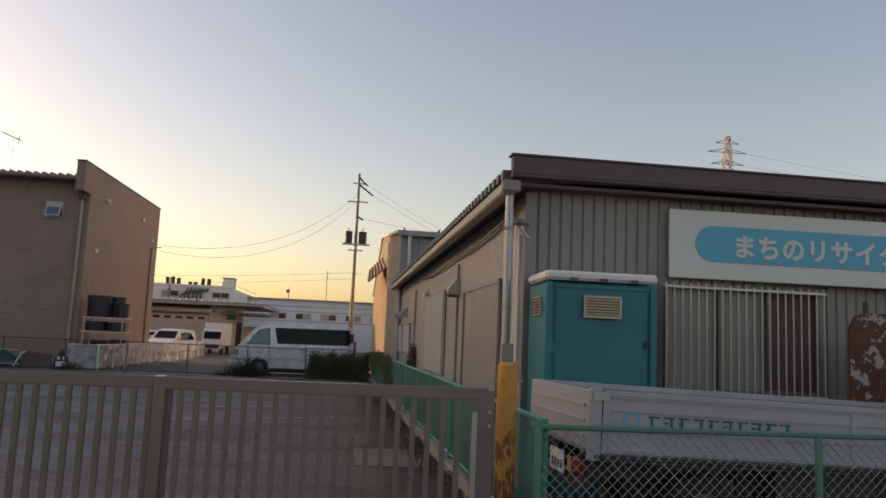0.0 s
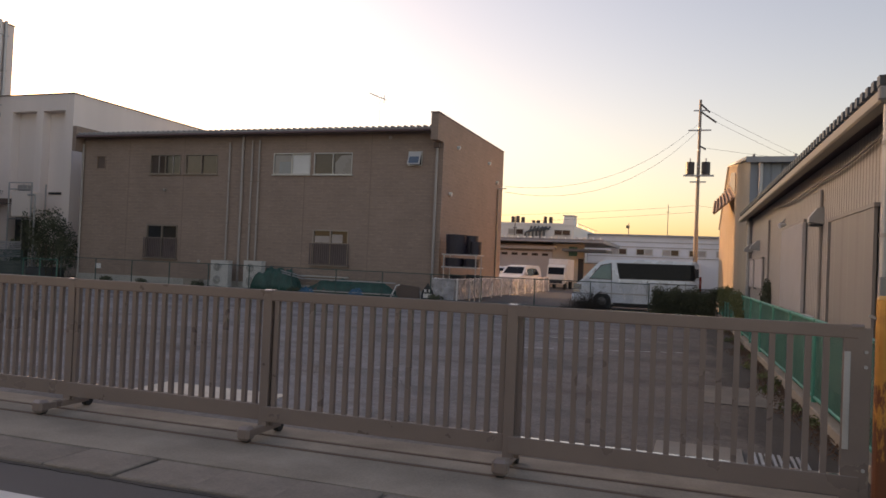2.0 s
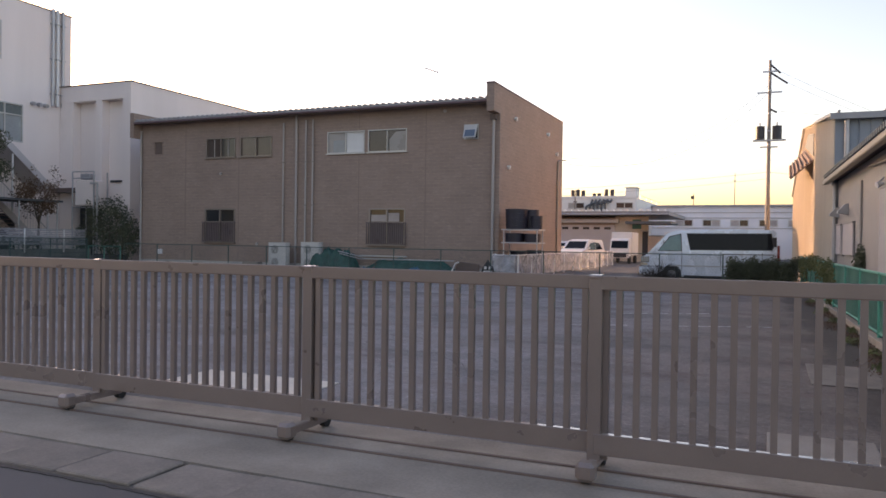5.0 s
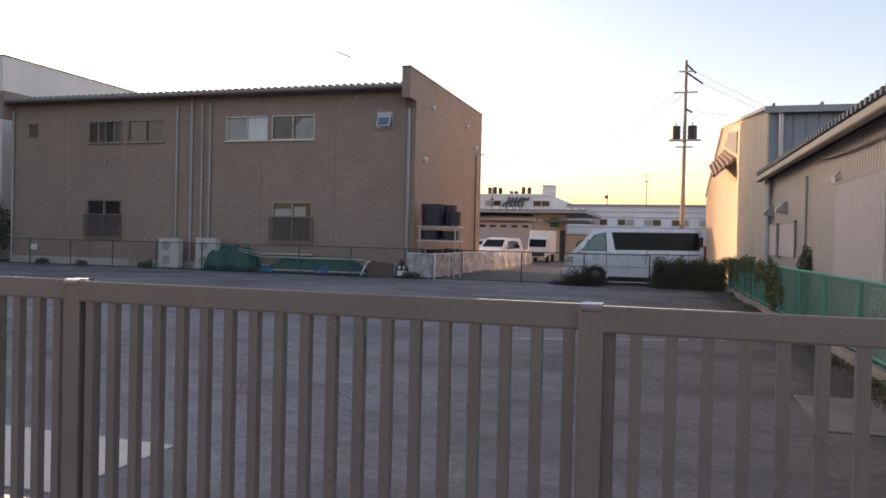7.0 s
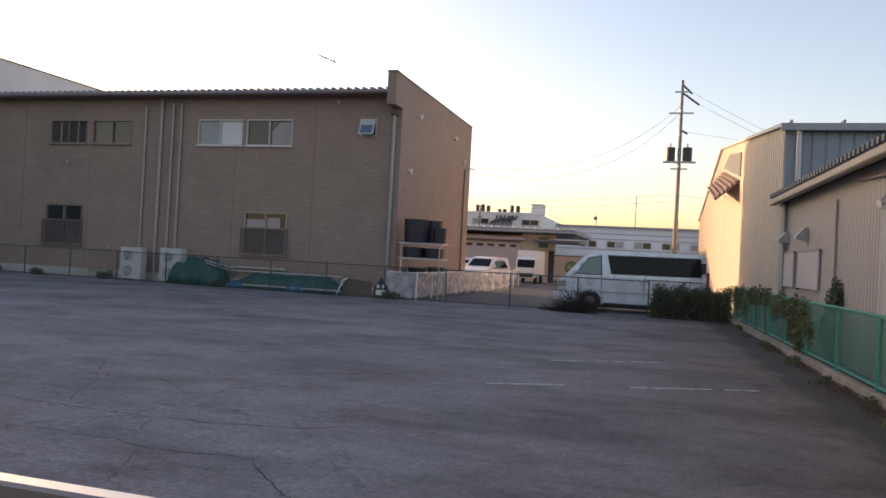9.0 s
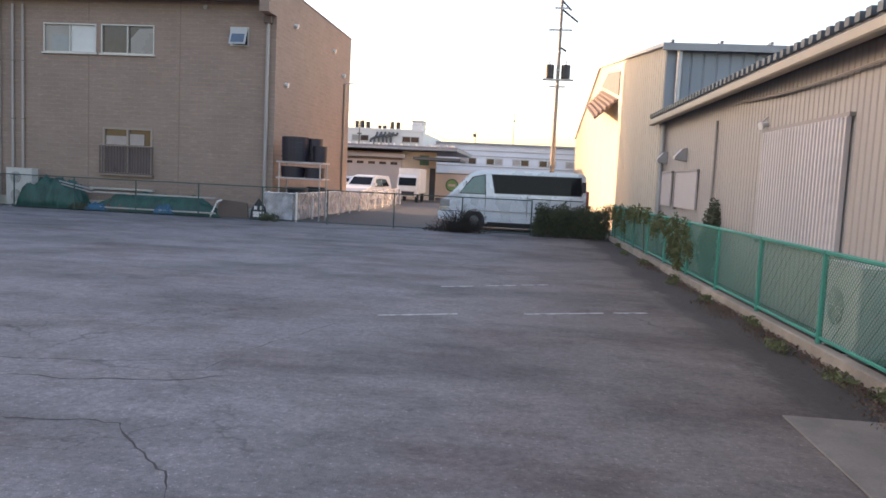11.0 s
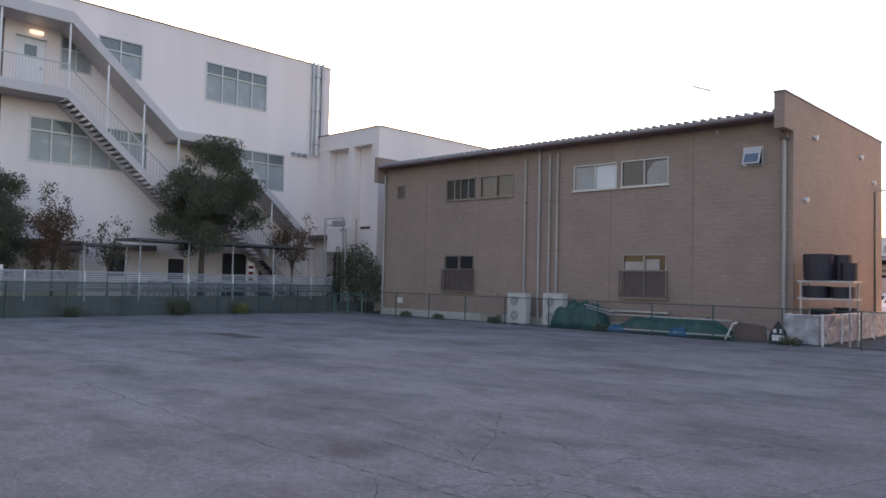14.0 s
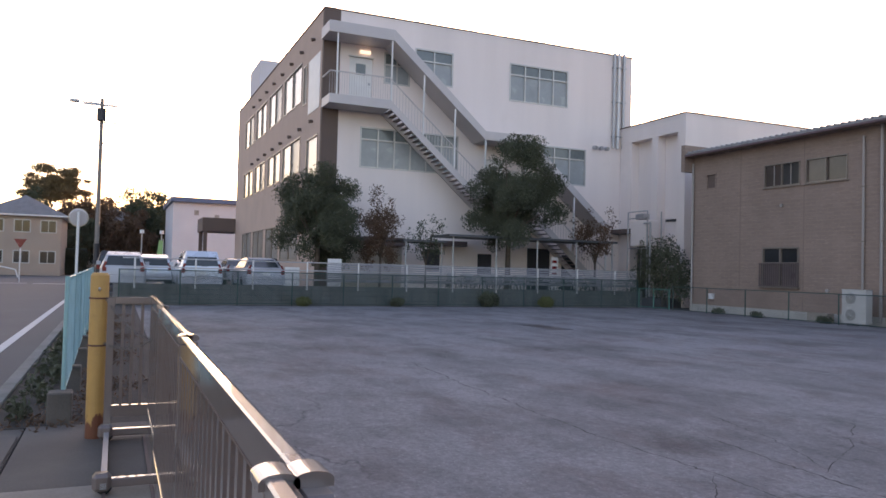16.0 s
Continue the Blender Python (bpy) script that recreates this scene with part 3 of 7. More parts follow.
tagged(part("apron", B(-8.2, 1.12, 4.98, 6.35, -0.049, 0.004), M_cleaner), "stained concrete gate apron crossed by steel rails", "pavement", kind="structure")
tagged(part("apron", B(-10.4, -8.21, 4.98, 6.35, -0.049, 0.003), M_apron), "dark dirty concrete apron at the gate's far end", "pavement", kind="structure")
for y in (5.675, 5.98):
    tagged(part("gate_rail", B(-10.3, 1.1, y - 0.012, y + 0.012, 0.0, 0.016), M_umber), "thin rusty steel guide rail set in concrete", "rail", kind="structure")
seam = [(x, 4.425 + 0.035 * noise.noise(Vector((x * 2.2, 1.0, 0))) + 0.02 * noise.noise(Vector((x * 9, 2.0, 0)))) for x in [-10.4 + 0.08 * k for k in range(300)]]
tagged(part("gutter_seam", prism(bmesh.new(), seam + [(13.52, 4.459), (-10.4, 4.459)], "z", -0.019, -0.013), M_crack), "dark ragged seam between gutter and road", "seam", kind="structure")
kerb = tagged(part("gutter", B(-10.4, 14, 4.46, 4.96, -0.049, -0.012), M_apron), "row of worn concrete gutter blocks along the road", "gutter", kind="structure")

# long cracks along the old joints of the lot
def crack(pts, width, seed):
    line = []
    for (x0, y0), (x1, y1) in zip(pts[:-1], pts[1:]):
        n = max(2, int(math.hypot(x1 - x0, y1 - y0) / 0.06))
        line += [(x0 + (x1 - x0) * k / n, y0 + (y1 - y0) * k / n) for k in range(n)]
    line.append(pts[-1])
    up, down = [], []
    for k, (x, y) in enumerate(line):
        q = Vector((x * 3, y * 3, seed))
        jx, jy = 0.05 * noise.noise(q) + 0.02 * noise.noise(q * 4), 0.06 * noise.noise(q + Vector((9, 0, 0))) + 0.03 * noise.noise(q * 5)
        w = width * max(0.12, 0.55 + 0.9 * noise.noise(q * 2)) * min(1.0, 0.2 + k / 6, 0.2 + (len(line) - 1 - k) / 6)
        a, b = line[max(0, k - 1)], line[min(len(line) - 1, k + 1)]
        d = Vector((b[0] - a[0], b[1] - a[1])).normalized()
        up.append((x + jx - d.y * w, y + jy + d.x * w, 0.002))
        down.append((x + jx + d.y * w, y + jy - d.x * w, 0.002))
    m = len(line)
    ob = raw("crack", up + down, [(k, m + k, m + k + 1, k + 1) for k in range(m - 1)], M_crack)
    return tagged(ob, "ragged dark crack in the worn asphalt", "crack", kind="structure")


crack([(-14.5, 10.35), (-10.0, 10.1), (-8.7, 10.06), (-7.3, 10.18), (-5.5, 10.17), (-5.15, 10.04), (-4.24, 10.15), (-4.03, 9.83), (-3.64, 9.46), (-3.4, 9.05)], 0.013, 1)
crack([(-8.2, 11.1), (-6.1, 10.89), (-5.1, 11.0), (-4.3, 11.2), (-4.0, 11.45)], 0.014, 2)
crack([(-6.3, 11.35), (-5.4, 11.5), (-4.6, 11.75)], 0.01, 3)
crack([(-5.15, 10.04), (-4.95, 9.6), (-4.8, 9.3)], 0.008, 4)
crack([(-5.7, 10.9), (-5.5, 10.5), (-5.9, 10.2)], 0.007, 5)
crack([(-4.4, 11.2), (-4.2, 12.5), (-3.75, 14.0)], 0.007, 6)
crack([(-9.3, 12.0), (-8.1, 11.8), (-6.85, 11.2)], 0.009, 7)
crack([(-8.4, 13.5), (-7.4, 12.2), (-6.8, 11.1), (-6.2, 11.07)], 0.008, 8)
crack([(-7.0, 10.15), (-6.4, 9.6), (-5.9, 9.35)], 0.008, 9)
crack([(-16.0, 17.2), (-12.0, 16.9), (-8.5, 17.1), (-6.0, 16.9)], 0.016, 10)
crack([(-13.0, 22.5), (-9.0, 22.3), (-5.2, 22.6), (-3.0, 22.4)], 0.022, 11)

# faded bay lines
for x0, y0, x1, y1 in ((-3.49, 14.38, -2.6, 14.84), (-1.78, 15.13, -0.77, 15.62), (-0.62, 15.68, -0.18, 15.86), (-2.4, 17.5, -1.95, 17.74), (-1.85, 17.8, -1.43, 18.05), (-3.07, 17.08, -2.6, 17.34)):
    a = math.degrees(math.atan2(y1 - y0, x1 - x0))
    n = math.hypot(x1 - x0, y1 - y0)
    ln = part("bay_line", B(0, n, -0.03, 0.03, 0.0, 0.004), M_line)
    ln.matrix_basis = pose(x0, y0, 0.0, 0, 0, a)
    tagged(ln, "broken faded white parking bay line on asphalt", "road marking", kind="structure")
tagged(part("drain_cover", B(-5.95, -4.3, 6.7, 7.75, 0.0, 0.012, 0.004), M_slab), "pale concrete drain slab set in the asphalt", "slab", kind="structure")
tagged(part("drain_cover", B(0.16, 1.15, 10.0, 11.5, 0.0, 0.015, 0.006), M_wornslab), "worn concrete slab beside the green fence", "slab", kind="structure")
tagged(part("drain_cover", B(-0.27, 0.47, 6.5, 7.52, 0.0, 0.02, 0.006), M_concrete), "pale concrete slab just inside the gate", "slab", kind="structure")
gr = thing("drain_grate", (0.8, 6.75, 0), "grey steel drain grate just inside the gate", "grate")
for i in range(9):
    part("bar", B(0.55 + i * 0.05, 0.575 + i * 0.05, 6.62, 7.45, 0.0, 0.018), M_steel, gr)
tagged(part("grate", B(-22.3, -20.4, 16.9, 17.6, 0.0, 0.006), M_black), "dark flat drain grate in the asphalt", "grate", kind="structure")

# ---- sliding gate, five telescoping leaves ----
gate = thing("sliding_gate", (-4.2, 5.95, 0), "bronze aluminium telescoping sliding gate with upright pickets, closed", "gate")
POSTS = (1.1, -1.28, -3.47, -5.69, -7.96, -9.6)
# each leaf: y, and one picket's place on its row
LEAVES = ((5.875, -0.123), (5.925, -3.263), (5.975, -5.5), (6.0, -7.75), (6.02, -9.4))
PITCH = 0.112
for i, (y, phase) in enumerate(LEAVES):
    xr, xl = POSTS[i], POSTS[i + 1]
    ends = [(xl, 0.042, xl), (xr + 0.045, 0.034, xr)] if i else [(xl, 0.042, xl), (xr - 0.03, 0.085, xr - 0.03)]
    for x, w, xc in ends:
        p = part("post", B(x - w, x + w, y - 0.0225, y + 0.0225, 0.1, 1.2575, 0.004), M_gate, gate)
        arch = [(y + 0.03 * math.cos(t), 1.268 + 0.013 * math.sin(t)) for t in [math.pi * k / 16 for k in range(17)]]
        part("cap", prism(bmesh.new(), arch + [(y - 0.03, 1.2576), (y + 0.03, 1.2576)], "x", xc - 0.036, xc + 0.036), M_gate, p)
    top = [(y - 0.021, 1.185), (y + 0.021, 1.185), (y + 0.0215, 1.262), (y + 0.018, 1.267), (y + 0.004, 1.275), (y - 0.017, 1.275), (y - 0.021, 1.271)]
    part("top_rail", prism(bmesh.new(), top, "x", xl, xr), M_gate, gate)
    part("rail_lip", B(xl + 0.043, xr - 0.03, y - 0.0235, y - 0.0212, 1.186, 1.192), M_umber, gate)
    part("bottom_rail", B(xl, xr, y - 0.026, y + 0.026, 0.14, 0.275, 0.004), M_gate, gate)
    k0, k1 = math.ceil((xl + 0.07 - phase) / PITCH), math.floor((xr - (0.14 if i == 0 else 0.03) - phase) / PITCH)
    for k in range(k0, k1 + 1):
        x = phase + PITCH * k
        part("picket", B(x - 0.0195, x + 0.0195, y - 0.019, y + 0.019, 0.275, 1.185), M_gate, gate)
    x = xl
    f = part("foot", B(x - 0.03, x + 0.03, 5.675, y + 0.25, 0.05, 0.11, 0.008), M_gate, gate)
    for yy in (5.675, y + 0.25):
        part("wheel", C((x - 0.025, yy, 0.055), (x + 0.025, yy, 0.055), 0.05, seg=14), M_rubber, f)
    part("cover", B(x - 0.06, x + 0.06, 5.6, 5.72, 0.03, 0.15, 0.025), M_gate, f)
part("latch_plate", B(0.99, 1.03, 5.845, 5.852, 0.45, 1.1, 0.003), M_steel, gate)
for z in (0.32, 1.0, 1.1):
    part("bolt", C((1.12, 5.852, z), (1.12, 5.838, z), 0.012, seg=8), M_steel, gate)
# short end leaf standing across
part("end_top_rail", B(-9.72, -9.66, 5.7, 6.02, 1.2, 1.262, 0.004), M_gate, gate)
part("end_post", B(-9.72, -9.66, 5.64, 5.7, 0.1, 1.258), M_gate, gate)
part("end_bottom_rail", B(-9.71, -9.67, 5.7, 6.02, 0.2, 0.3), M_gate, gate)
for k in range(3):
    part("picket", B(-9.7, -9.68, 5.76 + 0.08 * k, 5.785 + 0.08 * k, 0.3, 1.2), M_gate, gate)
part("track_frame", B(-9.65, -7.9, 5.65, 5.69, 0.05, 0.09), M_steel, gate)
part("track_frame", B(-9.69, -9.65, 5.65, 5.95, 0.05, 0.09), M_steel, gate)

# bollards and chain
for x, y, lab in ((1.27, 5.96, "yellow steel bollard, rusted, at the gate's closing end"), (-9.78, 5.57, "yellow steel bollard wound with a chain")):
    bo = thing("bollard", (x, y, 0), lab, "bollard")
    part("post", C((x, y, 0), (x, y, 1.45), 0.078, seg=20), M_yellow_rusted if x > 0 else M_yellow, bo, smooth=False)
    part("cap", C((x, y, 1.45), (x, y, 1.475), 0.078, 0.06, seg=20), M_yellow, bo)
    for s in (-1, 1):
        part("eye", C((x + s * 0.075, y, 1.32), (x + s * 0.12, y, 1.34), 0.01, seg=6), M_steel, bo)
ch = thing("chain", (-9.7, 5.5, 0.9), "rusty steel chain slung from the bollard to the gate", "chain")
segs = sagging((-9.72, 5.62, 1.25), (-9.2, 6.0, 0.92), 0.06) + sagging((-9.72, 5.62, 0.85), (-9.2, 6.0, 0.92), 0.06)
for k, (a, b) in enumerate(segs):
    for u in range(3):
        p, q = Vector(a).lerp(Vector(b), u / 3), Vector(a).lerp(Vector(b), (u + 1.25) / 3)
        o = (Vector((0.008, 0, 0)) if (k + u) % 2 else Vector((0, 0.004, 0.008)))
        rods("link", [(p + o, q + o), (p - o, q - o), (p + o, p - o), (q + o, q - o)], 0.003, M_pole, ch, sides=4)
part("loop", C((-9.78, 5.57, 0.82), (-9.78, 5.57, 0.835), 0.086, seg=20), M_rust, ch)
part("loop", C((-9.78, 5.57, 1.24), (-9.78, 5.57, 1.255), 0.086, seg=20), M_rust, ch)


# ---- fences ----
def fence(name, p, q, z0, z1, step, post_r, pitch, wire_r, m_post, m_wire, label, low_rail=True, sunk=0.0):
    p, q = Vector(p), Vector(q)
    n = (q - p).length
    a = math.degrees(math.atan2(q.y - p.y, q.x - p.x))
    th = thing(name, pose(p.x, p.y, 0, 0, 0, a), label, "fence")
    k = max(1, round(n / step))
    for i in range(k + 1):
        u = n * i / k
        part("post", C((u, 0, sunk), (u, 0, z1 + 0.02), post_r, seg=8), m_post, th, local=True)
    part("top_rail", C((0, 0, z1), (n, 0, z1), post_r * 0.75, seg=6), m_post, th, local=True)
    if low_rail:
        part("bottom_rail", C((0, 0, z0), (n, 0, z0), post_r * 0.6, seg=6), m_post, th, local=True)
    rods("wire_mesh", diamond_mesh(n, z0, z1, pitch), wire_r, m_wire, th, local=True)
    return th


fence("chain_link_fence", (-30.0, 29.35), (-1.75, 29.35), 0.06, 1.1, 2.1, 0.022, 0.11, 0.0014, M_wire, M_wire, "low dark green chain-link fence along the lot's back edge")
FE0, FE1 = (1.42, 8.0), (0.76, 29.35)
fence("mesh_fence", FE0, FE1, 0.2, 1.08, 1.95, 0.032, 0.055, 0.0036, M_green, M_net, "bright green mesh fence standing on a concrete kerb")
fence("mesh_fence", (1.45, 5.5), FE0, 0.2, 1.08, 1.3, 0.032, 0.055, 0.0026, M_green, M_net, "bright green mesh fence between gate and shed", sunk=0.0)
fk = part("fence_kerb", B(0, 23.9, -0.065, 0.065, -0.04, 0.14, 0.01), M_cleaner)
fk.matrix_basis = pose(1.47, 5.5, 0, 0, 0, 91.75)
tagged(fk, "narrow concrete kerb under the green fence", "kerb", kind="structure")
fence("chain_link_fence", (1.4, 5.45), (7.64, 5.45), 0.05, 1.05, 2.05, 0.027, 0.075, 0.003, M_green_light, M_wire_grey, "faded green chain-link fence before the parked truck")
fence("roadside_fence", (-10.7, 5.26), (-24.7, 5.12), 0.28, 1.4, 2.0, 0.022, 0.045, 0.008, M_cyan, M_cyan, "pale cyan mesh fence beside the road")
for x in (-10.6, -12.6, -14.6, -16.6):
    tagged(part("footing", B(x - 0.12, x + 0.12, 5.13, 5.35, -0.04, 0.3, 0.015), M_apron), "square concrete fence footing block", "footing", group="fence footings")
tagged(part("roadside_kerb", B(-60, -10.4, 4.46, 4.62, -0.049, 0.03, 0.01), M_oldwall), "concrete kerb along the roadside fence", "kerb", kind="structure")
tagged(part("verge", B(-32.6, -10.4, 4.62, 6.35, -0.049, -0.005), M_soil), "dark verge of soil and dead leaves", "verge", kind="structure")

# ---- brown office building ----
brown = thing("office_building", (-20.3, 30.5, 0), "two-storey brown textured office building with low metal roof", "building")
WINS = [(-29.22, -28.62, 5.62, 6.32), (-25.84, -24.05, 5.38, 6.33), (-23.77, -21.92, 5.38, 6.33), (-18.86, -16.92, 5.36, 6.35), (-16.74, -14.82, 5.36, 6.35), (-12.13, -11.48, 5.74, 6.37), (-25.9, -24.05, 1.26, 2.89), (-16.66, -14.84, 1.26, 2.87)]
part("wall", wall_with_holes(bmesh.new(), "y", 30.52, 30.72, -30.05, -10.86, 0.32, 7.2, WINS), M_brown_wall, brown)
part("back_wall", B(-30.05, -10.86, 30.74, 40.7, 0, 7.2), M_brown_wall, brown)
part("side_wall", B(-10.85, -10.53, 30.5, 40.72, 0.0, 7.88), M_brown_wall, brown)
part("wing", B(-10.85, -10.53, 29.72, 30.498, 6.75, 7.88), M_brown_wall, brown)
part("coping", B(-10.87, -10.51, 29.7, 40.74, 7.88, 7.93), M_brown_dark, brown)
part("side_wall", B(-30.3, -30.06, 29.95, 40.72, 6.5, 7.75), M_brown_wall, brown)
part("plinth", B(-30.1, -10.88, 30.42, 30.72, 0, 0.32), M_plinth, brown)
bm = bmesh.new()
prism(bm, [(30.0, 7.28), (40.7, 7.75), (40.7, 7.82), (30.0, 7.35)], "x", -30.05, -10.87)
roof = part("roof", bm, M_roof_grey, brown)
for i in range(64):
    x = -29.9 + i * 0.3
    part("roof_rib", prism(bmesh.new(), [(29.95, 7.35), (40.7, 7.82), (40.7, 7.87), (29.95, 7.41)], "x", x, x + 0.1), M_roof_grey, roof)
part("gutter", B(-30.05, -10.87, 29.92, 30.06, 7.17, 7.27, 0.02), M_brown_dark, brown)
part("soffit", B(-30.05, -10.87, 30.06, 30.52, 7.2, 7.24), M_brown_wall, brown)
for x, zt in ((-21.22, 6.87), (-20.5, 7.2), (-19.98, 6.95), (-19.6, 6.95)):
    p = part("downpipe", C((x, 30.44, 0.1), (x, 30.44, zt), 0.045 if x != -20.5 else 0.06, seg=10), M_greypipe, brown)
    for z in (1.0, 3.0, 5.0):
        part("clip", B(x - 0.065, x + 0.065, 30.39, 30.52, z, z + 0.04), M_alu, p)
p = part("downpipe", C((-10.78, 30.4, 0.1), (-10.78, 30.4, 6.55), 0.06, seg=10), M_greypipe, brown)
part("hopper", B(-10.9, -10.66, 30.28, 30.495, 6.5, 6.72), M_umber, p)
part("downpipe", C((-30.0, 30.42, 0.1), (-30.0, 30.42, 6.9), 0.05, seg=10), M_greypipe, brown)
for x in (-27.15, -23.85, -17.2, -13.9):
    zs_ = [0.32] + sorted(z for w in WINS if w[0] < x < w[1] for z in (w[2] - 0.1, w[3] + 0.05)) + [7.17]
    for z0, z1 in zip(zs_[::2], zs_[1::2]):
        part("panel_joint", B(x - 0.014, x + 0.014, 30.514, 30.519, z0, z1), M_joint, brown)
for x, z in ((-24.9, 4.6), (-13.0, 7.0), (-22.7, 1.2)):
    part("vent_cap", C((x, 30.52, z), (x, 30.43, z - 0.02), 0.06, 0.075, seg=10), M_greypipe, brown)
fills = {1: (M_browndark, M_glass), 2: (M_amberglass, M_browndark), 3: (M_pane_grey, M_blind), 4: (M_browndark, M_amberglass)}
for i, (a, b, c, d) in enumerate(WINS):
    if i in (1, 2, 3, 4):
        w = window(brown, "y", 30.52, -1, a, b, c, d, 2, None, 0.04, M_alu_light if i > 2 else M_alu, fills=fills[i])
        part("sill", B(a - 0.05, b + 0.05, 30.44, 30.54, c - 0.05, c - 0.003), M_alu_light if i > 2 else M_alu, w)
        if i == 1:
            # grey strips on the glass, painting the reflection of upright bars
            for k in range(3):
                part("reflected_bar", B(a + 0.45 + 0.42 * k, a + 0.49 + 0.42 * k, 30.55, 30.565, c + 0.05, d - 0.05), M_greypipe, w)
        elif i == 2:
            part("blind", B(a + 0.1, a + 0.62, 30.566, 30.572, c + 0.05, d - 0.22), M_tan_wall, w)
        elif i == 4:
            # slanted pale patch: a light reflection painted on the right pane
            part("blind", prism(bmesh.new(), [(a + 1.05, c + 0.06), (b - 0.08, c + 0.06), (b - 0.08, d - 0.1), (a + 1.35, d - 0.12), (a + 1.05, d - 0.45)], "y", 30.553, 30.56), M_pane_grey, w)
        elif i == 3:
            part("blind", B(a + 0.3, a + 0.9, 30.553, 30.56, c + 0.05, c + 0.6), M_curtain, w)
    elif i == 0:
        window(brown, "y", 30.52, -1, a, b, c, d, 1, None, 0.05, M_brown_wall, glass=M_umber)
    elif i == 5:
        w = window(brown, "y", 30.52, -1, a, b, c, d, 1, None, 0.05, M_alu_light)
        sash = part("sash", prism(bmesh.new(), [(30.46, d - 0.04), (30.49, d - 0.04), (30.27, c + 0.04), (30.24, c + 0.04)], "x", a + 0.04, b - 0.04), M_alu_light, w)
        part("sash_pane", prism(bmesh.new(), [(30.445, d - 0.1), (30.45, d - 0.1), (30.26, c + 0.1), (30.245, c + 0.1)], "x", a + 0.1, b - 0.1), M_skypane, sash)
    else:
        w = window(brown, "y", 30.52, -1, a, b, c, d, 2, 2.23, 0.07, M_pipe if i == 7 else M_alu, fills=(M_shadepane, M_shadepane, M_browndark if i == 7 else None, M_browndark if i == 7 else None))
        if i == 7:
            for x0, x1, zt in ((a + 0.1, (a + b) / 2 - 0.05, 2.58), ((a + b) / 2 + 0.05, b - 0.32, 2.66)):
                part("curtain", B(x0, x1, 30.553, 30.559, 2.28, zt), M_palepane, w)
        n = 18
        for k in range(n + 1):
            x = a - 0.05 + (b - a + 0.1) * k / n
            part("bar", B(x - 0.02, x + 0.02, 30.4, 30.42, c + 0.05, 2.2), M_lattice, w)
        part("bar_rail", B(a - 0.08, b + 0.08, 30.4, 30.43, 2.2, 2.24), M_lattice, w)
        part("bar_rail", B(a - 0.08, b + 0.08, 30.4, 30.43, c + 0.01, c + 0.05), M_lattice, w)
        part("sill", B(a - 0.06, b + 0.06, 30.38, 30.6, c - 0.05, c - 0.002), M_alu, w)
part("ledge", B(-17.0, -14.7, 30.28, 30.44, 0.72, 0.78), M_alu_light, brown)
part("meter_box", B(-28.9, -28.62, 30.42, 30.52, 0.6, 0.85), M_white, brown)
for y, z in ((32.4, 6.83), (31.5, 4.64), (39.3, 6.05), (37.6, 6.85)):
    lamp = part("vent_hood", C((-10.53, y, z), (-10.4, y, z - 0.03), 0.07, 0.09, seg=10), M_white, brown)
part("cable_bracket", B(-10.53, -10.1, 39.9, 39.95, 5.75, 5.8), M_steel, brown)
part("service_pipe", C((-10.47, 39.6, 0.2), (-10.47, 39.6, 5.7), 0.05, seg=8), M_alu, brown)

# things along the office wall
def outdoor_unit(x, y, w, h, fans, label, yaw=0):
    th = thing("air_conditioner", pose(x, y, 0, 0, 0, yaw), label, "air conditioner", group="outdoor units")
    part("body", B(-w / 2, w / 2, -0.17, 0.17, 0.08, h, 0.012), M_unit, th, local=True)
    for s in (-1, 1):
        part("foot", B(s * w * 0.32 - 0.05, s * w * 0.32 + 0.05, -0.2, 0.2, 0, 0.08), M_steel, th, local=True)
    for k in range(fans):
        z = 0.08 + (h - 0.08) * (k + 0.5) / fans
        f = part("fan_guard", C((-w * 0.12, -0.172, z), (-w * 0.12, -0.18, z), 0.2, seg=20), M_grille, th, local=True)
        rods("grille", [((-w * 0.12 - 0.2 * math.cos(t), -0.186, z - 0.2 * math.sin(t)), (-w * 0.12 + 0.2 * math.cos(t), -0.186, z + 0.2 * math.sin(t))) for t in [i * math.pi / 8 for i in range(8)]], 0.006, M_unit, f, local=True)
    part("side_panel", B(w * 0.28, w / 2 - 0.02, -0.176, -0.171, 0.12, h - 0.04), M_unit, th, local=True)
    part("lid", B(-w / 2 - 0.01, w / 2 + 0.01, -0.18, 0.18, h, h + 0.02, 0.006), M_unit, th, local=True)
    return th


outdoor_unit(-20.9, 29.75, 0.95, 1.26, 2, "tall cream two-fan outdoor air conditioner by the wall")
outdoor_unit(-19.2, 29.85, 0.95, 1.3, 2, "tall cream outdoor air conditioner half behind a tarp")


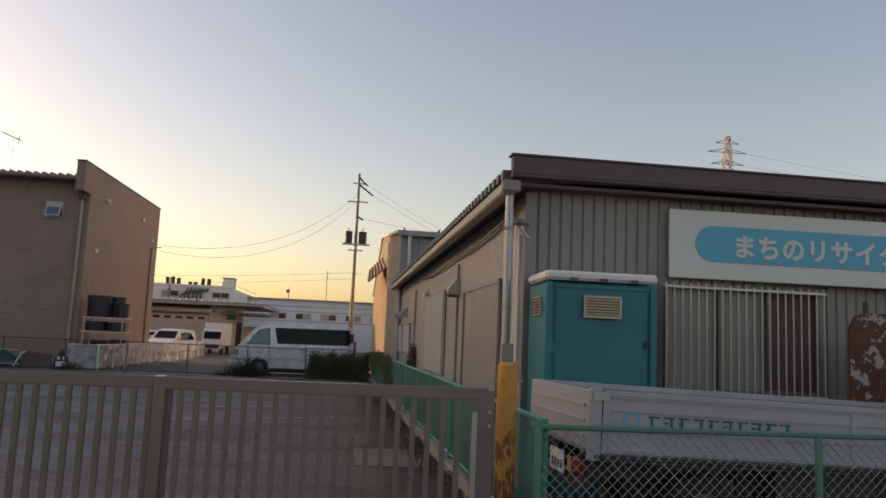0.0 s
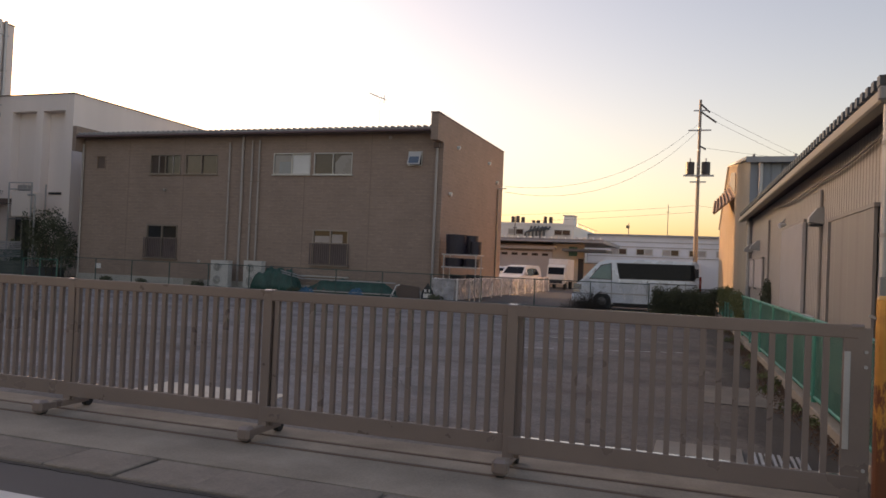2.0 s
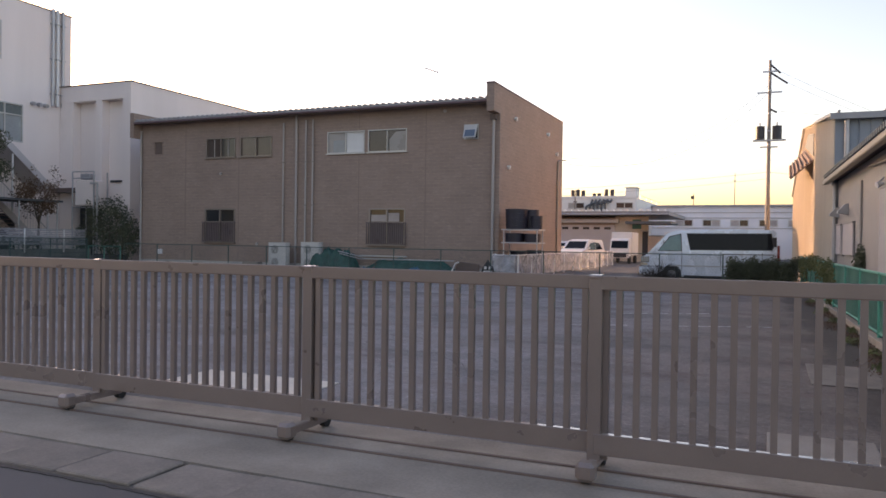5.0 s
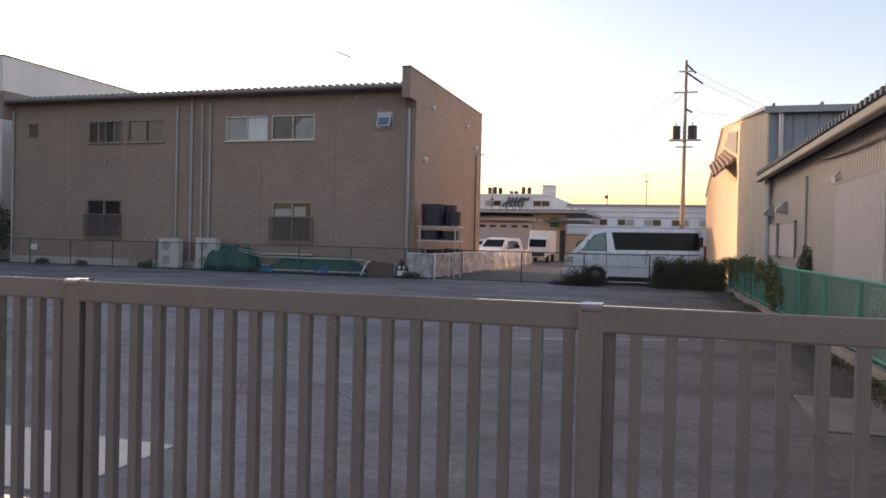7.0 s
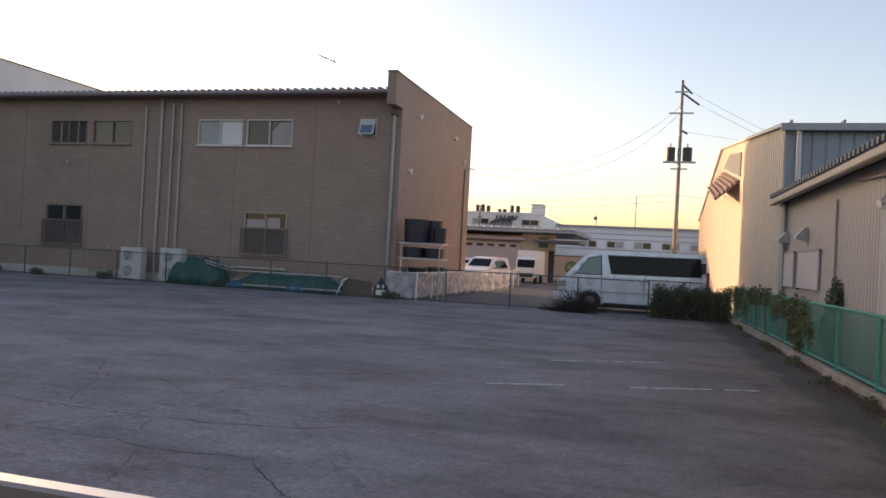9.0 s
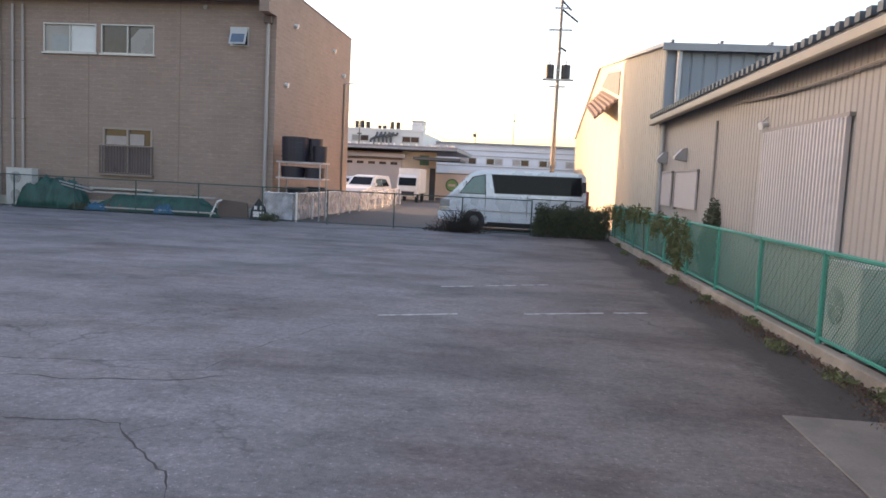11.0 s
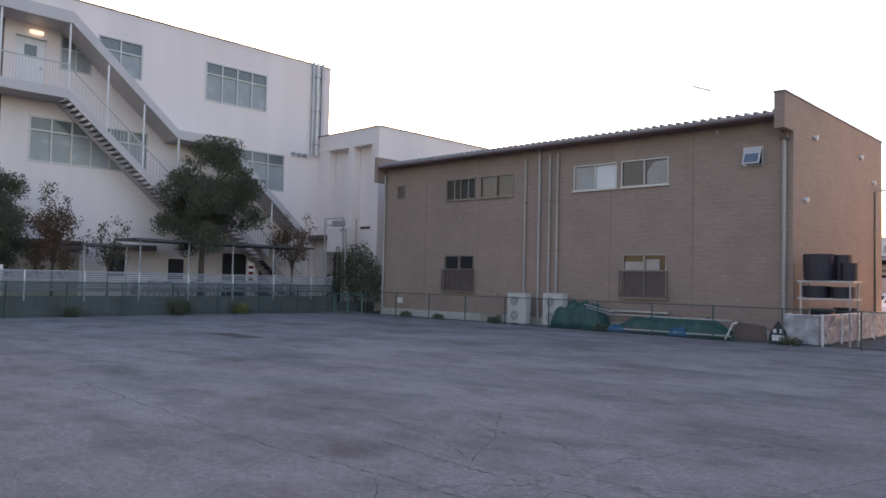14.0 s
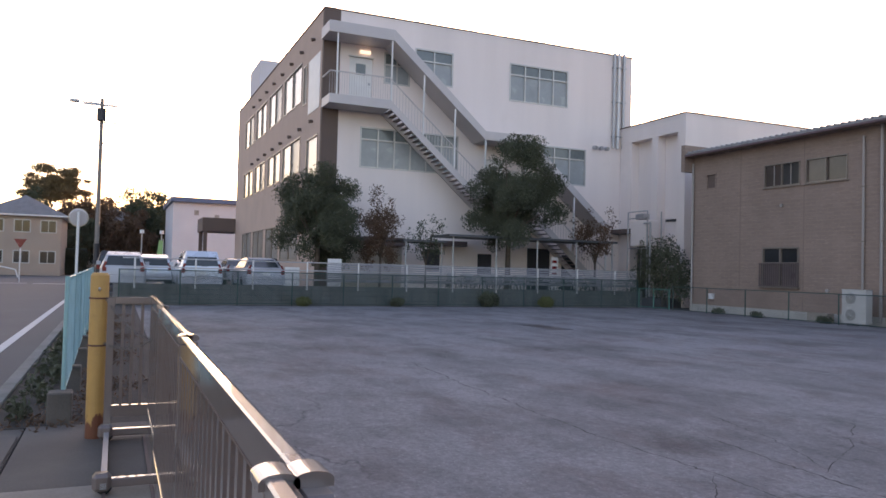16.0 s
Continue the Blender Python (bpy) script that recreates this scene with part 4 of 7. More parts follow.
def heap(name, label, cat, cx, cy, lx, ly, h, material, seed):
    """A draped, rumpled sheet over a pile."""
    rng = random.Random(seed)
    nx, ny = 70, 20
    vs, fs = [], []
    for i in range(nx + 1):
        for j in range(ny + 1):
            u, v = i / nx * 2 - 1, j / ny * 2 - 1
            e = max(0.0, 1 - max(abs(u) ** 4, abs(v) ** 3))
            z = h * e * (0.72 + 0.35 * noise.noise(Vector((u * 3 + seed, v * 2, seed))) + 0.2 * abs(noise.noise(Vector((u * 5, v * 3, seed)))) + 0.09 * noise.noise(Vector((u * 11, v * 5, seed))) + 0.035 * noise.noise(Vector((u * 22, v * 9, seed)))) + 0.02
            vs.append((cx + u * lx / 2 + rng.uniform(-0.02, 0.02), cy + v * ly / 2 + rng.uniform(-0.02, 0.02), max(0.0, z)))
    for i in range(nx):
        for j in range(ny):
            k = i * (ny + 1) + j
            fs.append((k, k + ny + 1, k + ny + 2, k + 1))
    k = len(vs)
    ob = raw(name, vs, fs, material, None, smooth=True)
    s = ob.modifiers.new("thickness", "SOLIDIFY")
    s.thickness = 0.015
    return tagged(ob, label, cat)


heap("tarp", "rumpled dark green tarp over a heap by the wall", "tarp", -18.0, 29.85, 2.4, 0.75, 1.2, M_tarp, 3)
heap("tarp", "long low pile covered with green tarp", "tarp", -14.3, 29.9, 4.6, 0.7, 0.75, M_tarp, 8)
heap("tarp", "crumpled blue plastic sheet on the ground", "tarp", -16.3, 29.62, 0.8, 0.35, 0.3, M_tarpblue, 5)
tagged(part("board", prism(bmesh.new(), [(-12.15, 0.0), (-11.05, 0.0), (-11.1, 0.52), (-11.95, 0.6), (-12.1, 0.4)], "y", 29.72, 29.78), M_umber), "dark brown board leaning at the fence foot", "board")
heap("tarp", "crumpled dark sheet between the tarps", "tarp", -15.6, 29.75, 0.9, 0.4, 0.45, M_umber, 21)
heap("tarp", "small crumpled blue sheet on the long pile", "tarp", -13.9, 29.62, 0.7, 0.3, 0.36, M_tarpblue, 23)
for x0, x1, z0, z1, y in ((-17.6, -16.4, 0.95, 0.72, 29.5), (-17.55, -16.45, 0.85, 0.62, 29.52)):
    tagged(part("pipe_length", C((x0, y, z0), (x1, y, z1), 0.025), M_steel), "pale pipe length lying on the tarp", "pipe", group="pipes on the tarp")
for z in (0.12, 0.62):
    tagged(part("plank", B(-16.4, -12.1, 29.5, 29.56, z, z + 0.05), M_steel), "long pale plank lying along the tarp pile", "plank", group="planks")
pr = thing("prop_frame", (-12.0, 29.6, 0), "bent white pipe leaning by the fence", "pipe")
rods("pipe", [((-12.3, 29.55, 0.02), (-12.05, 29.55, 0.55)), ((-12.05, 29.55, 0.55), (-11.9, 29.55, 0.6))], 0.03, M_white, pr, sides=8)
bh = thing("sign_board", (-10.65, 29.6, 0), "small black and white folding board on the ground", "sign board")
part("board", prism(bmesh.new(), [(-10.95, 0.0), (-10.35, 0.0), (-10.4, 0.35), (-10.65, 0.72), (-10.9, 0.35)], "y", 29.58, 29.63), M_black, bh)
for x, z, w, h in ((-10.65, 0.1, 0.36, 0.18), (-10.75, 0.34, 0.1, 0.12), (-10.55, 0.34, 0.1, 0.12)):
    part("mark", B(x - w / 2, x + w / 2, 29.565, 29.58, z, z + h), M_white, bh)
tagged(part("concrete_block", B(-23.0, -22.1, 29.75, 30.1, 0, 0.35, 0.01), M_concrete), "low concrete block by the wall", "block")

# rack with black tubs
rk = thing("rack", (-9.5, 30.6, 0), "steel pipe rack at the building corner", "rack")
for x in (-10.2, -8.8):
    for y in (30.2, 31.0):
        part("leg", C((x, y, 0), (x, y, 1.98), 0.025, seg=6), M_steel, rk)
for z in (1.4, 1.93):
    part("shelf", B(-10.3, -8.7, 30.15, 31.05, z, z + 0.05), M_steel, rk)
for x, y, z, r, h in ((-9.76, 30.55, 1.98, 0.47, 0.82), (-9.22, 30.85, 1.98, 0.3, 0.8), (-8.92, 30.55, 1.98, 0.24, 0.54), (-9.85, 30.6, 1.45, 0.4, 0.36), (-9.1, 30.6, 1.45, 0.34, 0.34)):
    t = thing("tub", (x, y, z), "black round plastic tub on the rack", "tub", group="black tubs")
    part("body", C((x, y, z), (x, y, z + h), r * 0.95, r, 24), M_tub, t)
    for q in (0.2, 0.4, 0.6, 0.8, 0.97):
        part("rim", C((x, y, z + h * q - 0.02), (x, y, z + h * q + 0.02), r * 1.02, seg=24), M_tub, t)
for x, y in ((-10.05, 31.7), (-10.05, 34.2)):
    t = thing("tub", (x, y, 0), "black round plastic tub behind the white railing", "tub", group="black tubs")
    part("body", C((x, y, 0), (x, y, 1.06), 0.34, 0.38, 18), M_tub, t)
    part("rim", C((x, y, 1.04), (x, y, 1.09), 0.4, seg=18), M_tub, t)

# white railing wrapped in plastic
rl = thing("pipe_railing", (-9.4, 40, 0), "white pipe railing draped with clear plastic sheet", "railing")
pts = [(-10.5, 29.7)] + [(-9.55 - 0.02 * k, 29.7 + 1.9 * k) for k in range(12)]
for x, y in pts:
    part("post", C((x + 0.14, y, 0), (x + 0.14, y, 0.97), 0.035, seg=8), M_white, rl)
for a, b in zip(pts[:-1], pts[1:]):
    for z in (0.92, 0.5, 0.12):
        part("rail", C((*a, z), (*b, z), 0.024, seg=6), M_white, rl)
    n, vs, fs = 28, [], []
    for i in range(n + 1):
        for j in range(7):
            x, y = a[0] + (b[0] - a[0]) * i / n, a[1] + (b[1] - a[1]) * i / n
            o = 0.09 + 0.09 * noise.noise(Vector((x * 2, y * 2, j * 0.7))) + 0.06 * noise.noise(Vector((x * 8, y * 8, j * 0.9)))
            vs.append((x + 0.04 + (o if a[0] == b[0] or y > 29.8 else 0), y - (o if y < 29.75 else 0), 0.06 + j * 0.145 + 0.03 * noise.noise(Vector((x * 3, y * 3, 2.0)))))
    for i in range(n):
        for j in range(6):
            k = i * 7 + j
            fs.append((k, k + 7, k + 8, k + 1))
    raw("plastic_sheet", vs, fs, M_plastic, rl, smooth=True)

# ---- recycling shed ----
SHED = pose(1.7, 8.4, 0, 0, 0, 1.5)
shed = thing("recycling_shed", SHED, "grey ribbed metal shed with dark brown fascia and pale gutter", "shed")
L1 = dict(local=True)
part("core_wall", B(0.36, 22, 0.36, 17.9, 0, 3.42), M_shed, shed, **L1)
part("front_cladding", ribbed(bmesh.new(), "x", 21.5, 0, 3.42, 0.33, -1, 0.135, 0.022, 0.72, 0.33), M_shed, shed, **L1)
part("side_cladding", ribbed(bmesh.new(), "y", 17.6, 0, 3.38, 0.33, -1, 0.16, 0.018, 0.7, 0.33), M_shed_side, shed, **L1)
part("corner_trim", B(0.29, 0.42, 0.29, 0.42, 0, 3.4), M_shed, shed, **L1)
part("fascia", B(0.05, 22, -0.02, 0.1, 3.5, 3.745, 0.008), M_brown_dark, shed, **L1)
part("fascia_cap", B(0.03, 22, -0.04, 0.14, 3.745, 3.765), M_brown_dark, shed, **L1)
part("fascia_lip", B(0.05, 22, -0.03, 0.0, 3.54, 3.56), M_brown_dark, shed, **L1)
part("soffit", B(0.1, 22, 0.1, 17.9, 3.42, 3.46), M_brown_dark, shed, **L1)
part("gutter", B(-0.06, 0.1, -0.02, 17.9, 3.3, 3.44, 0.02), M_amber, shed, **L1)
part("gutter_end", B(-0.07, 0.14, -0.05, 0.04, 3.32, 3.45, 0.012), M_shed, shed, **L1)
rf = part("roof", prism(bmesh.new(), [(0.02, 3.46), (11, 3.8), (11, 3.84), (0.02, 3.5)], "y", 0.1, 18.0), M_roof, shed, **L1)
for i in range(72):
    y = 0.14 + i * 0.25
    part("roof_rib", prism(bmesh.new(), [(-0.03, 3.5), (11, 3.84), (11, 3.92), (-0.03, 3.6)], "y", y, y + 0.12), M_roof, rf)
part("downpipe", C((0.05, 0.1, 0.0), (0.05, 0.1, 3.3), 0.05, seg=12), M_steel, shed, **L1)
part("downpipe", C((0.22, 17.3, 0.0), (0.22, 17.3, 3.3), 0.06, seg=12), M_steel, shed, **L1)
for y in (5.1, 12.4):
    part("downpipe", C((0.28, y, 0.0), (0.28, y, 3.0), 0.026, seg=8), M_greypipe, shed, **L1)
part("conduit", C((0.26, 0.45, 0.5), (0.26, 0.45, 2.9), 0.03, seg=8), M_white, shed, **L1)
part("conduit", C((0.26, 0.62, 1.5), (0.26, 0.62, 3.1), 0.018, seg=8), M_white, shed, **L1)
lamp = part("lamp", C((0.2, 0.25, 3.0), (0.2, 0.25, 3.06), 0.13, 0.05, seg=16), M_steel, shed, **L1)
part("bracket", C((0.2, 0.25, 2.98), (0.33, 0.3, 2.85), 0.02, seg=6), M_steel, lamp)
rods("cable", sagging((0.25, 1.0, 3.22), (0.25, 5.5, 3.12), 0.06) + sagging((0.25, 5.5, 3.12), (0.25, 11.0, 3.2), 0.07), 0.02, M_shed, shed, sides=6, **L1)
for y in (15.0, 17.1):
    hd = part("vent_hood", prism(bmesh.new(), [(0.31, 2.3), (0.31, 2.6), (0.22, 2.58), (0.06, 2.4), (0.06, 2.34)], "y", y - 0.12, y + 0.12), M_steel, shed, **L1)
hd = part("vent_hood", prism(bmesh.new(), [(0.31, 2.44), (0.31, 2.72), (0.22, 2.7), (0.1, 2.54), (0.1, 2.47)], "y", 5.0, 5.22), M_steel, shed, **L1)
part("mouth", B(0.11, 0.3, 5.01, 5.21, 2.41, 2.44), M_black, hd)
for y0, y1, z0, z1 in ((16.1, 17.6, 1.25, 2.05), (13.6, 15.6, 1.25, 2.05), (6.6, 9.5, 0.95, 2.58), (1.5, 4.2, 0.6, 2.42)):
    sh = part("shutter", ribbed(bmesh.new(), "y", y1 - y0, z0, z1, 0.26, -1, 0.11 if y0 > 5 else 0.9, 0.03 if 5 < y0 < 10 else 0.008, 0.45, y0), M_stair if y0 > 10 else (M_stair if y0 > 5 else M_shed), shed, **L1)
    part("shutter_head", B(0.24, 0.31, y0 - 0.05, y1 + 0.1, z1, z1 + 0.05), M_shed, sh)
    part("shutter_rail", B(0.24, 0.31, y1, y1 + 0.05, z0 - 0.05, z1 + 0.05), M_shed, sh)
for y, z in ((9.55, 2.72),):
    fl = part("flood_lamp", C((0.31, y, z), (0.18, y - 0.05, z - 0.04), 0.03, 0.06, seg=12), M_white, shed, **L1)
    part("arm", C((0.31, y, z + 0.12), (0.2, y, z), 0.02, seg=6), M_steel, fl)
part("meter", B(0.22, 0.3, 0.75, 0.95, 1.2, 1.5, 0.01), M_shed, shed, **L1)
part("junction_box", B(-0.02, 0.12, -0.03, 0.04, 1.35, 1.62, 0.01), M_greypipe, shed, **L1)
for z in (0.9, 2.0, 2.9):
    part("pipe_clip", C((0.05, 0.1, z), (0.05, 0.1, z + 0.04), 0.06, seg=12), M_greypipe, shed, **L1)

# sign and barred window on the front
FY = 8.73
sign = thing("shop_sign", (6.5, FY, 2.9), "long white sign with white letters on a blue band", "sign")
part("board", B(3.72, 10.9, FY - 0.07, FY - 0.02, 2.48, 3.3, 0.006), M_signwhite, sign)
bm = bmesh.new()
pts = [(4.25 + 0.215 * math.cos(t), 2.905 + 0.215 * math.sin(t)) for t in [math.radians(90 + 15 * i) for i in range(13)]]
pts += [(9.9 + 0.215 * math.cos(t), 2.905 + 0.215 * math.sin(t)) for t in [math.radians(-90 + 15 * i) for i in range(13)]]
part("band", prism(bm, pts, "y", FY - 0.08, FY - 0.07), M_signblue, sign)
cu = bpy.data.curves.new("lettering", "FONT")
cu.body, cu.size, cu.extrude = "まちのリサイク", 0.3, 0.004
cu.offset, cu.space_character = 0.0045, 1.08
lt = new("lettering", cu)
lt.data.materials.append(M_signwhite)
lt.parent = sign
lt.matrix_parent_inverse = sign.matrix_basis.inverted()
lt.matrix_basis = pose(4.49, FY - 0.086, 2.775, 90, 0, 0)
for k, (dx, dz) in enumerate(((-0.006, 0.0), (0.006, 0.0), (0.0, -0.006), (0.0, 0.006))):
    o = lt.copy()
    scene.collection.objects.link(o)
    o.matrix_basis = pose(4.49 + dx, FY - 0.0852 + 0.0008 * k, 2.775 + dz, 90, 0, 0)
wd = window(shed, "y", 0.24, -1, 2.0, 3.95, 1.15, 2.4, 3, None, 0.045, M_alu, M_glass, "barred_window", fills=(M_pane_grey, M_pane_grey, M_umber))
wd.matrix_parent_inverse = Matrix.Identity(4)
gb = part("grille", B(1.95, 4.0, 0.16, 0.18, 2.36, 2.385), M_alu_light, shed, **L1)
part("grille_rail", B(1.95, 4.0, 0.16, 0.19, 1.1, 1.15), M_white, gb)
for k in range(21):
    x = 1.97 + k * 0.1
    part("bar", C((x, 0.17, 1.12), (x, 0.17, 2.42), 0.01, seg=6), M_alu_light, gb)

# ---- portable toilet ----
toi = thing("portable_toilet", (2.6, 8.2, 0), "teal plastic portable toilet with white rounded roof", "toilet")
part("body", B(2.03, 3.2, 7.8, 8.6, 0.06, 2.28, 0.02), M_teal, toi)
part("base", B(2.0, 3.23, 7.76, 8.62, 0, 0.1), M_black, toi)
part("roof", B(2.01, 3.22, 7.765, 8.61, 2.3, 2.4, 0.03), M_white, toi)
part("door_panel", B(2.12, 3.11, 7.788, 7.8, 0.12, 2.25, 0.004), M_teal, toi)
for x in (2.05, 3.17):
    part("corner_post", B(x - 0.035, x + 0.035, 7.76, 7.8, 0.1, 2.28, 0.01), M_teal, toi)
for x, z in ((2.1, 1.6), (2.1, 0.6), (3.13, 1.1)):
    part("hinge", B(x - 0.03, x + 0.03, 7.762, 7.775, z - 0.05, z + 0.05, 0.006), M_teal, toi)
v = part("vent", B(2.42, 2.8, 7.755, 7.775, 1.93, 2.14, 0.004), M_umber, toi)
for x0, x1, z0, z1 in ((2.41, 2.81, 2.125, 2.15), (2.41, 2.81, 1.92, 1.945), (2.41, 2.435, 1.946, 2.124), (2.785, 2.81, 1.946, 2.124)):
    part("vent_frame", B(x0, x1, 7.735, 7.755, z0, z1), M_vent, v)
for k in range(6):
    part("slat", B(2.44, 2.78, 7.74, 7.755, 1.955 + 0.029 * k, 1.97 + 0.029 * k), M_vent, v)
v = part("vent", B(2.0, 2.03, 8.0, 8.3, 1.93, 2.14, 0.006), M_vent, toi)
for k in range(6):
    part("slat", B(1.985, 2.0, 8.02, 8.28, 1.95 + 0.03 * k, 1.965 + 0.03 * k), M_black, v)
part("latch", B(3.07, 3.1, 7.755, 7.775, 1.62, 1.7), M_black, toi)
for x in (2.3, 2.62, 2.95):
    part("roof_clip", B(x - 0.04, x + 0.04, 7.735, 7.752, 2.29, 2.33, 0.004), M_umber, toi)
part("header", B(2.1, 3.13, 7.776, 7.787, 2.22, 2.26, 0.003), M_teal, toi)

# ---- flatbed truck ----
TR = pose(1.93, 5.95, 0, 0, 0, 3)
trk = thing("flatbed_truck", TR, "white flatbed truck with closed drop sides, parked", "truck")
part("bed_floor", B(0.02, 4.5, 0.02, 1.62, 0.78, 0.86), M_steel, trk, **L1)
for y in (0.0, 1.6):
    s = part("side_panel", B(0.0, 4.5, y, y + 0.04, 0.8, 1.27, 0.006), M_truck, trk, **L1)
    for z in (0.84, 0.97, 1.12, 1.22):
        part("ridge", B(0.08, 4.45, y - 0.012, y + 0.0, z, z + 0.02), M_truck, s)
tg = part("tailgate", B(-0.04, 0.0, 0.02, 1.62, 0.82, 1.27, 0.006), M_truck, trk, **L1)
for z in (0.9, 1.02, 1.14):
    part("ridge", B(-0.055, -0.04, 0.1, 1.54, z, z + 0.02), M_truck, tg)
for z in (0.8, 1.235):
    part("panel_frame", B(0.06, 4.48, -0.018, 0.0, z, z + 0.04, 0.004), M_truck, trk, **L1)
for x in (0.06, 2.2, 4.42):
    part("panel_frame", B(x, x + 0.05, -0.019, 0.0, 0.842, 1.233), M_truck, trk, **L1)
part("side_lip", B(0.0, 4.5, -0.03, -0.001, 0.755, 0.79, 0.006), M_black, trk, **L1)
part("corner_post", B(-0.05, 0.05, -0.025, 0.03, 0.74, 1.29, 0.008), M_truck, trk, **L1)
part("latch", B(-0.03, 0.1, -0.04, -0.02, 1.2, 1.26), M_steel, trk, **L1)
part("chassis", B(0.1, 5.6, 0.4, 0.5, 0.55, 0.76), M_black, trk, **L1)
part("chassis", B(0.1, 5.6, 1.1, 1.2, 0.55, 0.76), M_black, trk, **L1)
part("rear_bumper", B(-0.02, 0.06, 0.15, 1.5, 0.5, 0.6), M_black, trk, **L1)
tl = part("tail_lamp", B(-0.04, 0.02, 0.12, 0.3, 0.62, 0.74, 0.01), M_red, trk, **L1)
part("lens", B(-0.05, -0.04, 0.3, 0.38, 0.62, 0.74), M_yellow, tl)
pl = part("number_plate", B(-0.06, -0.05, 0.45, 0.8, 0.58, 0.76), M_signwhite, trk, **L1)
for k in range(4):
    part("mark", B(-0.064, -0.06, 0.48 + 0.075 * k, 0.52 + 0.075 * k, 0.61, 0.68), M_umber, pl)
for x in (1.0, 5.0):
    for y in (0.2, 1.42):
        wl = part("wheel", C((x, y - 0.1, 0.32), (x, y + 0.1, 0.32), 0.32, seg=20), M_rubber, trk, **L1)
        part("rim", C((x, y - 0.11, 0.32), (x, y + 0.11, 0.32), 0.18, seg=14), M_roof, wl)
part("mudguard", B(0.66, 1.34, 0.05, 0.35, 0.68, 0.74), M_black, trk, **L1)
part("tool_box", B(1.6, 2.5, 0.06, 0.4, 0.42, 0.72, 0.01), M_black, trk, **L1)
cab = part("cab", prism(bmesh.new(), [(4.62, 0.4), (4.62, 1.95), (5.8, 1.98), (6.3, 1.2), (6.35, 0.4)], "y", 0.04, 1.6), M_truck, trk, **L1)
part("side_window", prism(bmesh.new(), [(4.9, 1.25), (4.9, 1.8), (5.7, 1.8), (6.05, 1.25)], "y", 0.025, 0.04), M_carglass, cab)
lg = part("logo", C((0.3, -0.002, 1.06), (0.3, -0.004, 1.06), 0.07, seg=20), M_signblue, trk, **L1)
part("logo_dot", C((0.3, -0.004, 1.06), (0.3, -0.006, 1.06), 0.045, seg=20), M_truck, lg)
for k in range(10):
    x, w = 0.44 + 0.125 * k, 0.095
    lb_ = part("letter_bar", B(x, x + w, -0.006, -0.001, 1.085, 1.1), M_print, trk, **L1)
    part("stroke", B(x + (0.06 if k % 2 else 0.02), x + (0.08 if k % 2 else 0.04), -0.006, -0.001, 1.02, 1.084), M_print, lb_)
    if k % 3:
        part("stroke", B(x + 0.005, x + 0.045, -0.0065, -0.001, 1.045, 1.06), M_print, lb_)
part("lashing_rail", C((0.1, -0.03, 0.74), (4.4, -0.03, 0.74), 0.012, seg=6), M_black, trk, **L1)
for k in range(11):
    part("rope_hook", C((0.15 + 0.42 * k, -0.03, 0.76), (0.15 + 0.42 * k, -0.05, 0.7), 0.009, seg=5), M_black, trk, **L1)
# black sheet added to give the dark shade under the bed
part("under_shade_sheet", B(1.4, 4.4, 0.3, 0.34, 0.25, 0.74), M_black, trk, **L1)
for ob in trk.children:
    if ob.name.split(".")[0] in ("bed_floor", "side_panel", "tailgate", "panel_frame", "side_lip", "corner_post", "latch", "logo", "letter_bar", "lashing_rail", "rope_hook"):
        ob.matrix_basis = pose(0, 0, 0.015, 0, 1.8, 0)
part("spare_tyre", C((2.9, 0.8, 0.5), (2.9, 0.8, 0.68), 0.31, seg=18), M_rubber, trk, **L1)

rp = thing("steel_plate", (5.75, 7.9, 0), "rusty white-painted steel plate with rounded top standing upright", "steel plate")
pts = [(5.42, 0.0), (6.1, 0.0), (6.1, 2.12), (5.6, 2.12), (5.5, 2.08), (5.44, 2.0), (5.42, 1.88)]
part("plate", prism(bmesh.new(), pts, "y", 7.85, 7.9), M_plate, rp)
part("brace", C((5.9, 7.9, 1.6), (5.9, 8.55, 0.02), 0.03), M_rust, rp)
part("hook", C((5.62, 7.87, 2.12), (5.62, 7.87, 2.24), 0.03), M_black, rp)

outdoor_unit(1.62, 13.9, 0.9, 0.95, 1, "cream outdoor air conditioner between fence and shed", -90)

# ---- warehouse with gable ----
barn = thing("warehouse", (10, 46, 0), "cream metal warehouse with shallow gable and blue-grey front", "warehouse")
gab = [(25.92, 0.0), (25.92, 5.28), (46.0, 7.75), (66.0, 5.3), (66.0, 0.0)]
part("gable_wall", prism(bmesh.new(), gab, "x", 1.42, 22), M_barn, barn)
segs = []
for k in range(100):
    y = 26.1 + 0.4 * k
    zt = 5.26 + (y - 25.92) * 0.123 if y < 46 else 7.73 - (y - 46) * 0.1225
    segs.append(((1.42, y, 0.0), (1.42, y, zt)))
rods("cladding_ribs", segs, 0.022, M_barn, barn, sides=4)
part("front_cladding", ribbed(bmesh.new(), "x", 20.5, 0, 5.25, 25.9, -1, 0.32, 0.03, 0.75, 1.45), M_bluegrey, barn)
rr = part("roof", prism(bmesh.new(), [(25.7, 5.26), (46.0, 7.76), (66.2, 5.29), (66.2, 5.37), (46.0, 7.85), (25.7, 5.35)], "x", 1.3, 22.1), M_roof_grey, barn)
part("eave_trim", B(1.3, 22, 25.62, 25.695, 5.16, 5.34), M_roof_grey, barn)
for k in range(16):
    part("roof_rib", B(1.5 + k * 1.2, 1.56 + k * 1.2, 25.62, 26.1, 5.36, 5.42), M_roof_grey, rr)
